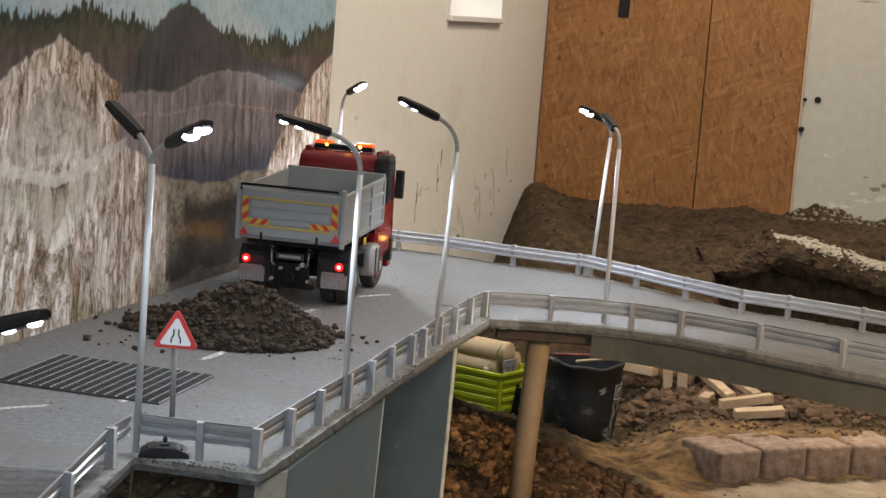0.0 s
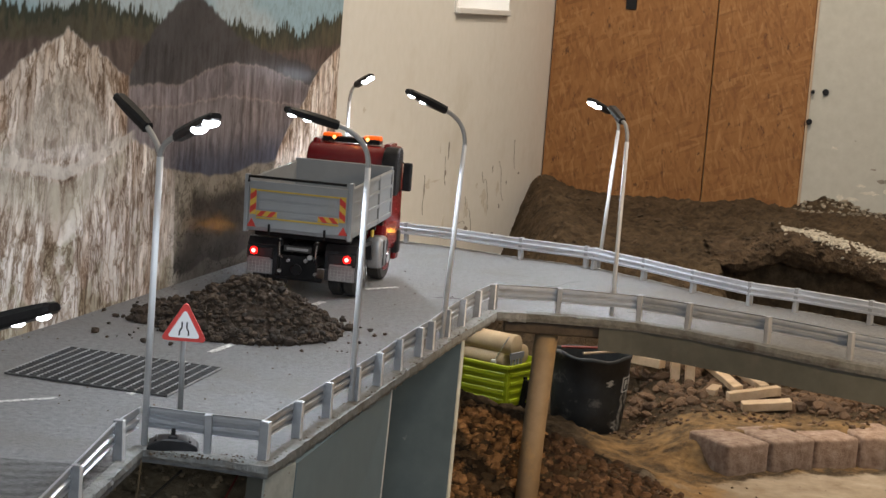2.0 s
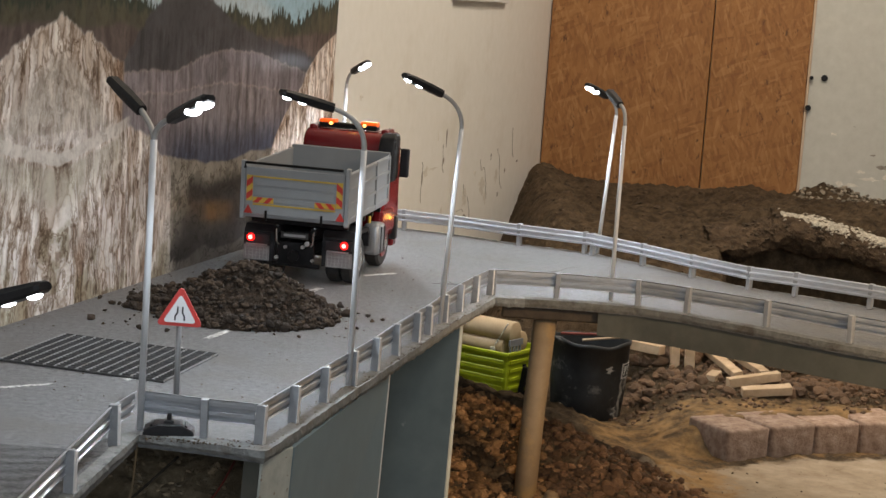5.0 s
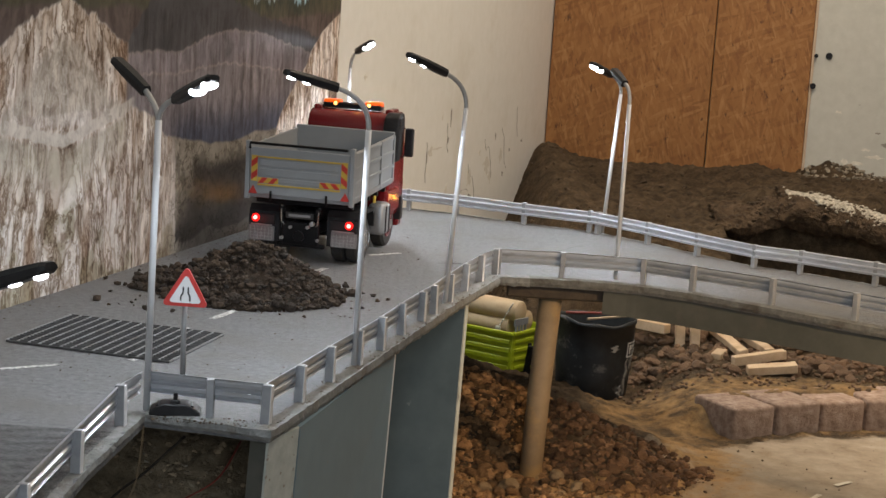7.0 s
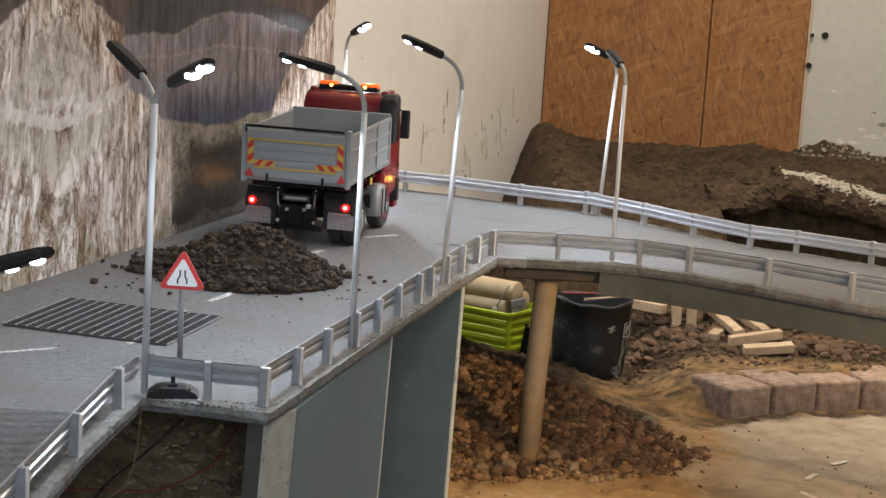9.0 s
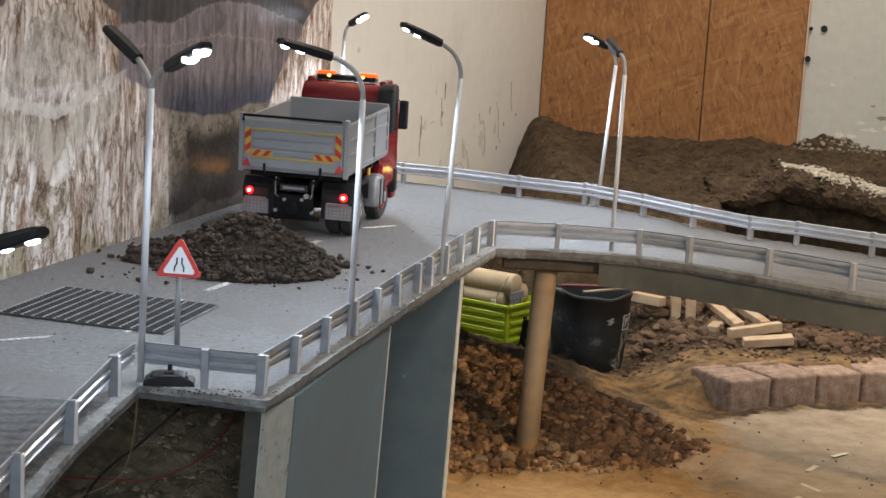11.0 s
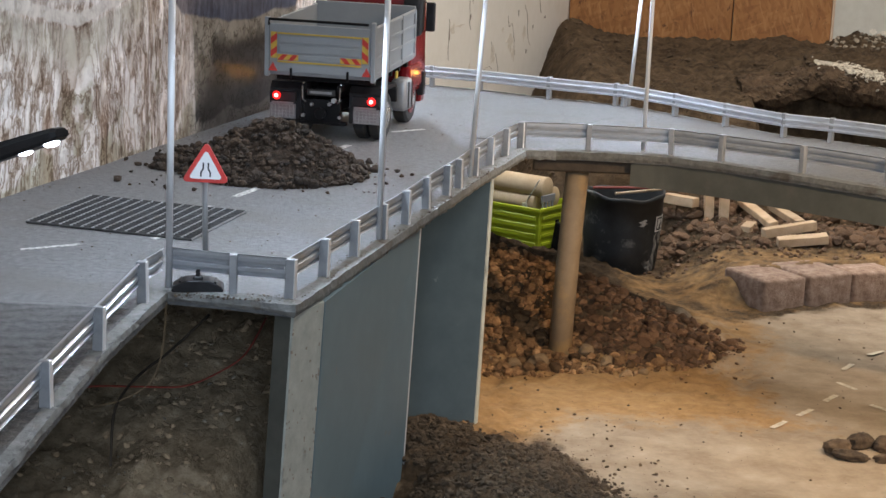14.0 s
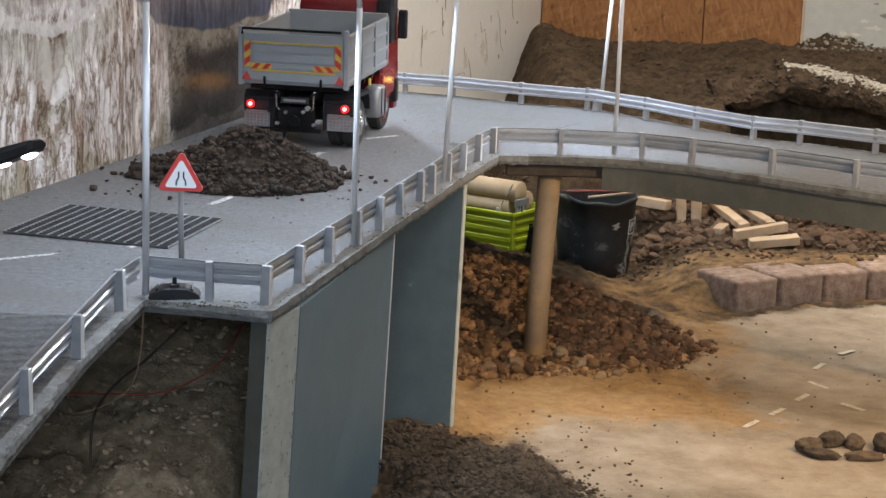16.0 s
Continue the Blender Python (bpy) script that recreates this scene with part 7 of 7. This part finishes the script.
big_ = settle([(0.082, 2.925, 0.004, 0.0125), (0.121, 2.915, 0.006, 0.0150), (0.146, 2.905, 0.002, 0.0095), (0.205, 2.92, 0.004, 0.0110), (0.232, 2.945, 0.006, 0.0125), (0.262, 2.905, 0.003, 0.0100), (0.20, 2.97, 0.006, 0.0120), (0.288, 2.90, 0.003, 0.0085), (0.045, 2.95, 0.004, 0.0090)])
stone_parts("cobble", big_, M["ochre_stone"], ch_, 6, 0.26, 0.85, "pale ochre stone")
keep_ = {id(r) for r in near_ + shaded_[:100]}
for rows_, stuff_, sd_ in ((ochre_, "gravel_heap", 10), (shaded_, "shaded_cobble", 18)):
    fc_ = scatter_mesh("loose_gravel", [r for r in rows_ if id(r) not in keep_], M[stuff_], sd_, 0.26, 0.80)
    fc_.parent = ch_
    tagged(fc_, kind="stuff")
# dark spoil beside the pier
spots = []
while len(spots) < 12500:
    x, y = rng.uniform(-0.12, 0.27), rng.uniform(2.08, 2.60)
    d = float(spoil_depth(x, y)) + rng.gauss(0, 0.012)
    board = -0.142 + 0.2514 * (y - 1.926) if y < 2.30 else -0.12
    if x > board and (d > 0.01 or rng.random() < 0.10 * math.exp(d * 30)) and rng.random() < 1.25 - 4.2 * max(x - 0.06, 0):
        s = (0.0007 + 0.0058 * rng.random() ** 6) * (0.75 if d < 0.03 else 1.0)
        spots.append((x, y, s * 0.15, s))
spots = sorted(settle(spots), key=lambda r: -r[3])
sp_ = tagged(new("spoil_heap"), "dark crumbly spoil heaped beside the pier", "spoil heap")
stone_parts("clod", spots[:290], M["spoil"], sp_, 15, 0.34, 0.85)
fs_ = scatter_mesh("loose_earth", spots[290:], M["spoil"], 12, 0.36)
fs_.parent = sp_
tagged(fs_, kind="stuff")
# loose crumbs on the yard floor and the banks
spots = []
for _ in range(260):
    x, y = rng.gauss(0.17, 0.07), rng.gauss(2.42, 0.12)
    s = 0.0005 + 0.0028 * rng.random() ** 5
    if x > 0.02:
        spots.append((x, y, s * 0.4, s))
for _ in range(900):
    x, y = rng.uniform(0.05, 1.2), rng.uniform(2.0, 3.4)
    s = 0.0006 + 0.0022 * rng.random() ** 5
    spots.append((x, y, s * 0.4, s))
for _ in range(2600):
    x, y = rng.uniform(0.1, 1.5), rng.uniform(3.9, 5.6)
    s = 0.0015 + 0.008 * rng.random() ** 4
    spots.append((x, y, s * 0.2, s))
for _ in range(1300):
    x = rng.uniform(0.62, 1.35)
    a = rng.random()
    y = float(np.interp(x, LEDGE_X, LEDGE_Y)) + 0.18 * a
    s = 0.0015 + 0.006 * rng.random() ** 3
    zz = float(np.interp(x, LEDGE_X, LEDGE_Z)) + float(np.interp(a * 0.18, (0.0, 0.03, 0.07, 0.13, 0.18), (-0.010, 0.010, 0.022, 0.032, 0.023)))
    spots.append((x, y, zz + s * 0.2 - float(land(np.array(x), np.array(y))), s))
tagged(scatter_mesh("loose_crumbs", settle(spots), M["brown_clod"], 13, 0.3), "loose crumbs of earth over the ground", "crumbs", kind="stuff")
spots = []
for _ in range(5200):
    x, y = rng.uniform(-0.62, -0.10), rng.uniform(1.55, 2.3)
    s = 0.0008 + 0.0050 * rng.random() ** 5
    spots.append((x, y, s * 0.1, s))
tagged(scatter_mesh("bank_crumbs", settle(spots), M["bank_crumb"], 23, 0.35), "pale earth crumbs over the bank under the deck", "crumbs", kind="stuff")
spots = []
for _ in range(420):
    x, y = rng.uniform(-0.60, -0.12), rng.uniform(1.6, 2.2)
    spots.append((x, y, 0.0004, 0.0006 + 0.0028 * rng.random() ** 4))
spots.append((-0.392, 1.80, 0.003, 0.0085))
tagged(scatter_mesh("bank_pebbles", settle(spots), M["grey_stone"], 19, 0.3), "pale pebbles in the earth under the deck", "pebbles", kind="stuff")
# earth ledge overhanging a dug hollow in the bank; overhang added for shade
bm = bmesh.new()
rows = []
rr = random.Random(91)
xs = np.linspace(0.62, 1.38, 62)
for x in xs:
    y0, z0 = float(np.interp(x, LEDGE_X, LEDGE_Y)), float(np.interp(x, LEDGE_X, LEDGE_Z))
    n1, n2, n3 = (float(vnoise(np.array(x), np.array(k), 22, 7, 3)) for k in (0.0, 3.0, 6.0))
    fade = min(1.0, (x - 0.60) / 0.08)
    lip = [(0.20, 0.020), (0.13, 0.032), (0.07, 0.022), (0.03, 0.010), (0.008, -0.004), (0.0, -0.018), (0.006, -0.034 - 0.008 * n1), (0.03, -0.046 - 0.012 * n2), (0.07, -0.050), (0.14, -0.050)]
    rows.append([bm.verts.new((x + rr.uniform(-.003, .003), y0 + a + 0.010 * n1 + rr.uniform(-.003, .003), z0 + b * (fade if b < 0 else 1) + 0.004 * n3 + rr.uniform(-.002, .002))) for a, b in lip])
for a, b in zip(rows, rows[1:]):
    for j in range(len(a) - 1):
        bm.faces.new((a[j], b[j], b[j + 1], a[j + 1]))
bmesh.ops.recalc_face_normals(bm, faces=bm.faces[:])
bmesh.ops.subdivide_edges(bm, edges=bm.edges[:], cuts=2, use_grid_fill=True)
for v in bm.verts:
    v.co += Vector(noise.noise_vector(v.co * 55)) * 0.005 + Vector(noise.noise_vector(v.co * 160)) * 0.003
tagged(part("earth_ledge", bm, M["bank_earth"], None, "", False), "crumbly brown earth ledge overhanging a dug hollow", "earth ledge", kind="structure")
# pale pebble path over the bank, pale rubble by the end wall
spots = []
for _ in range(3600):
    t = rng.random()
    x, y = np.interp(t, (0, 0.3, 1), (0.80, 0.90, 1.16)), np.interp(t, (0, 0.3, 1), (4.455, 4.38, 4.06)) + rng.gauss(0, 0.022) + 0.012 * math.sin(t * 14)
    s = rng.uniform(0.0024, 0.0048)
    lift = float(np.interp(float(y) - float(np.interp(x, LEDGE_X, LEDGE_Y)), (0.0, 0.03, 0.07, 0.13, 0.18), (-0.010, 0.010, 0.022, 0.032, 0.030)))
    spots.append((float(x), float(y), float(np.interp(x, LEDGE_X, LEDGE_Z)) + lift + s * 0.25, s))
tagged(scatter_mesh("pebble_path", spots, M["pale_stone"], 14, 0.2), "path of pale pebbles over the earth bank", "pebble path", kind="stuff")
spots = []
for _ in range(420):
    x = rng.uniform(1.03, 1.7)
    y = 5.62 - 0.25 * (x - 1.03) - abs(rng.gauss(0, 0.13))
    s = rng.uniform(0.003, 0.009)
    spots.append((x, y, s * 0.4, s))
tagged(scatter_mesh("wall_rubble", settle(spots), M["grey_stone"], 15, 0.25), "pale rubble at the foot of the end wall", "rubble", kind="stuff")
# clay lumps edging the yard
for i, (x, y, sx, sy, sz) in enumerate(((0.518, 2.545, 0.026, 0.018, 0.016), (0.552, 2.572, 0.026, 0.017, 0.017), (0.585, 2.565, 0.022, 0.018, 0.016), (0.625, 2.562, 0.026, 0.018, 0.018), (0.67, 2.56, 0.024, 0.018, 0.016), (0.53, 2.520, 0.034, 0.015, 0.010), (0.59, 2.515, 0.036, 0.014, 0.010), (0.65, 2.510, 0.032, 0.014, 0.011))):
    bm = bmesh.new()
    bmesh.ops.create_icosphere(bm, subdivisions=4, radius=1)
    for v in bm.verts:
        k = 1 + 0.30 * noise.noise(v.co * 1.6 + Vector((i * 7.3, 0, 0))) + 0.14 * noise.noise(v.co * 5 + Vector((i * 3.3, 0, 0))) + 0.06 * noise.noise(v.co * 14 + Vector((i * 2.3, 0, 0)))
        v.co = Vector((v.co.x * sx, v.co.y * sy, v.co.z * sz)) * k
    ob = tagged(part("clay_lump", bm, M["brown_clod"], None, "", True), "rounded brown clay lump edging the yard", "clay lump", "clay lumps edging the yard")
    ob.matrix_basis = pose(x + 0.016, y - 0.008, -0.35 + sz * 0.55, 0, 0, i * 31) @ Matrix.Scale(0.78, 4)


# cables hanging under the deck
def hanging(name, label, pts, r, material, cat, twist=0.0):
    line_ = []
    P_ = [Vector(p) for p in pts]
    for i in range(len(P_) - 1):
        p0, p1, p2, p3 = P_[max(i - 1, 0)], P_[i], P_[i + 1], P_[min(i + 2, len(P_) - 1)]
        for k in range(6):
            t = k / 6
            line_.append(0.5 * ((2 * p1) + (p2 - p0) * t + (2 * p0 - 5 * p1 + 4 * p2 - p3) * t * t + (3 * p1 - p0 - 3 * p2 + p3) * t ** 3))
    line_.append(P_[-1])
    if twist:
        dense = [a.lerp(b, k / 5) for a, b in zip(line_, line_[1:]) for k in range(5)]
        bm = bmesh.new()
        for ph in (0.0, math.pi):
            tube(bm, [p + Vector((math.cos(i * 0.42 + ph), 0, 0.3 * math.sin(i * 0.42 + ph))) * twist for i, p in enumerate(dense)], r, 5)
        return tagged(part(name, bm, material, None, "", True), label, cat)
    return tagged(part(name, tube(bmesh.new(), line_, r, 8), material, None, "", True), label, cat)


hanging("red_cable", "thin red cable sagging under the deck", [(-0.46, 1.90, -0.13), (-0.4, 1.93, -0.122), (-0.352, 1.97, -0.131), (-0.307, 2.0, -0.137), (-0.274, 2.03, -0.129), (-0.246, 2.06, -0.113), (-0.228, 2.1, -0.080)], 0.0011, M["red_cable"], "cable")
hanging("black_cable", "black cable sagging under the deck", [(-0.359, 1.86, -0.185), (-0.364, 1.9, -0.142), (-0.361, 1.95, -0.129), (-0.349, 2.0, -0.12), (-0.332, 2.05, -0.113), (-0.297, 2.12, -0.085)], 0.0016, M["stained_wood"], "cable")
hanging("string", "pale twisted string hanging from the slab edge", [(-0.305, 1.872, -0.010), (-0.308, 1.88, -0.044), (-0.314, 1.89, -0.078), (-0.327, 1.9, -0.106), (-0.354, 1.88, -0.12), (-0.384, 1.84, -0.118)], 0.00035, M["column"], "string", 0.0007)
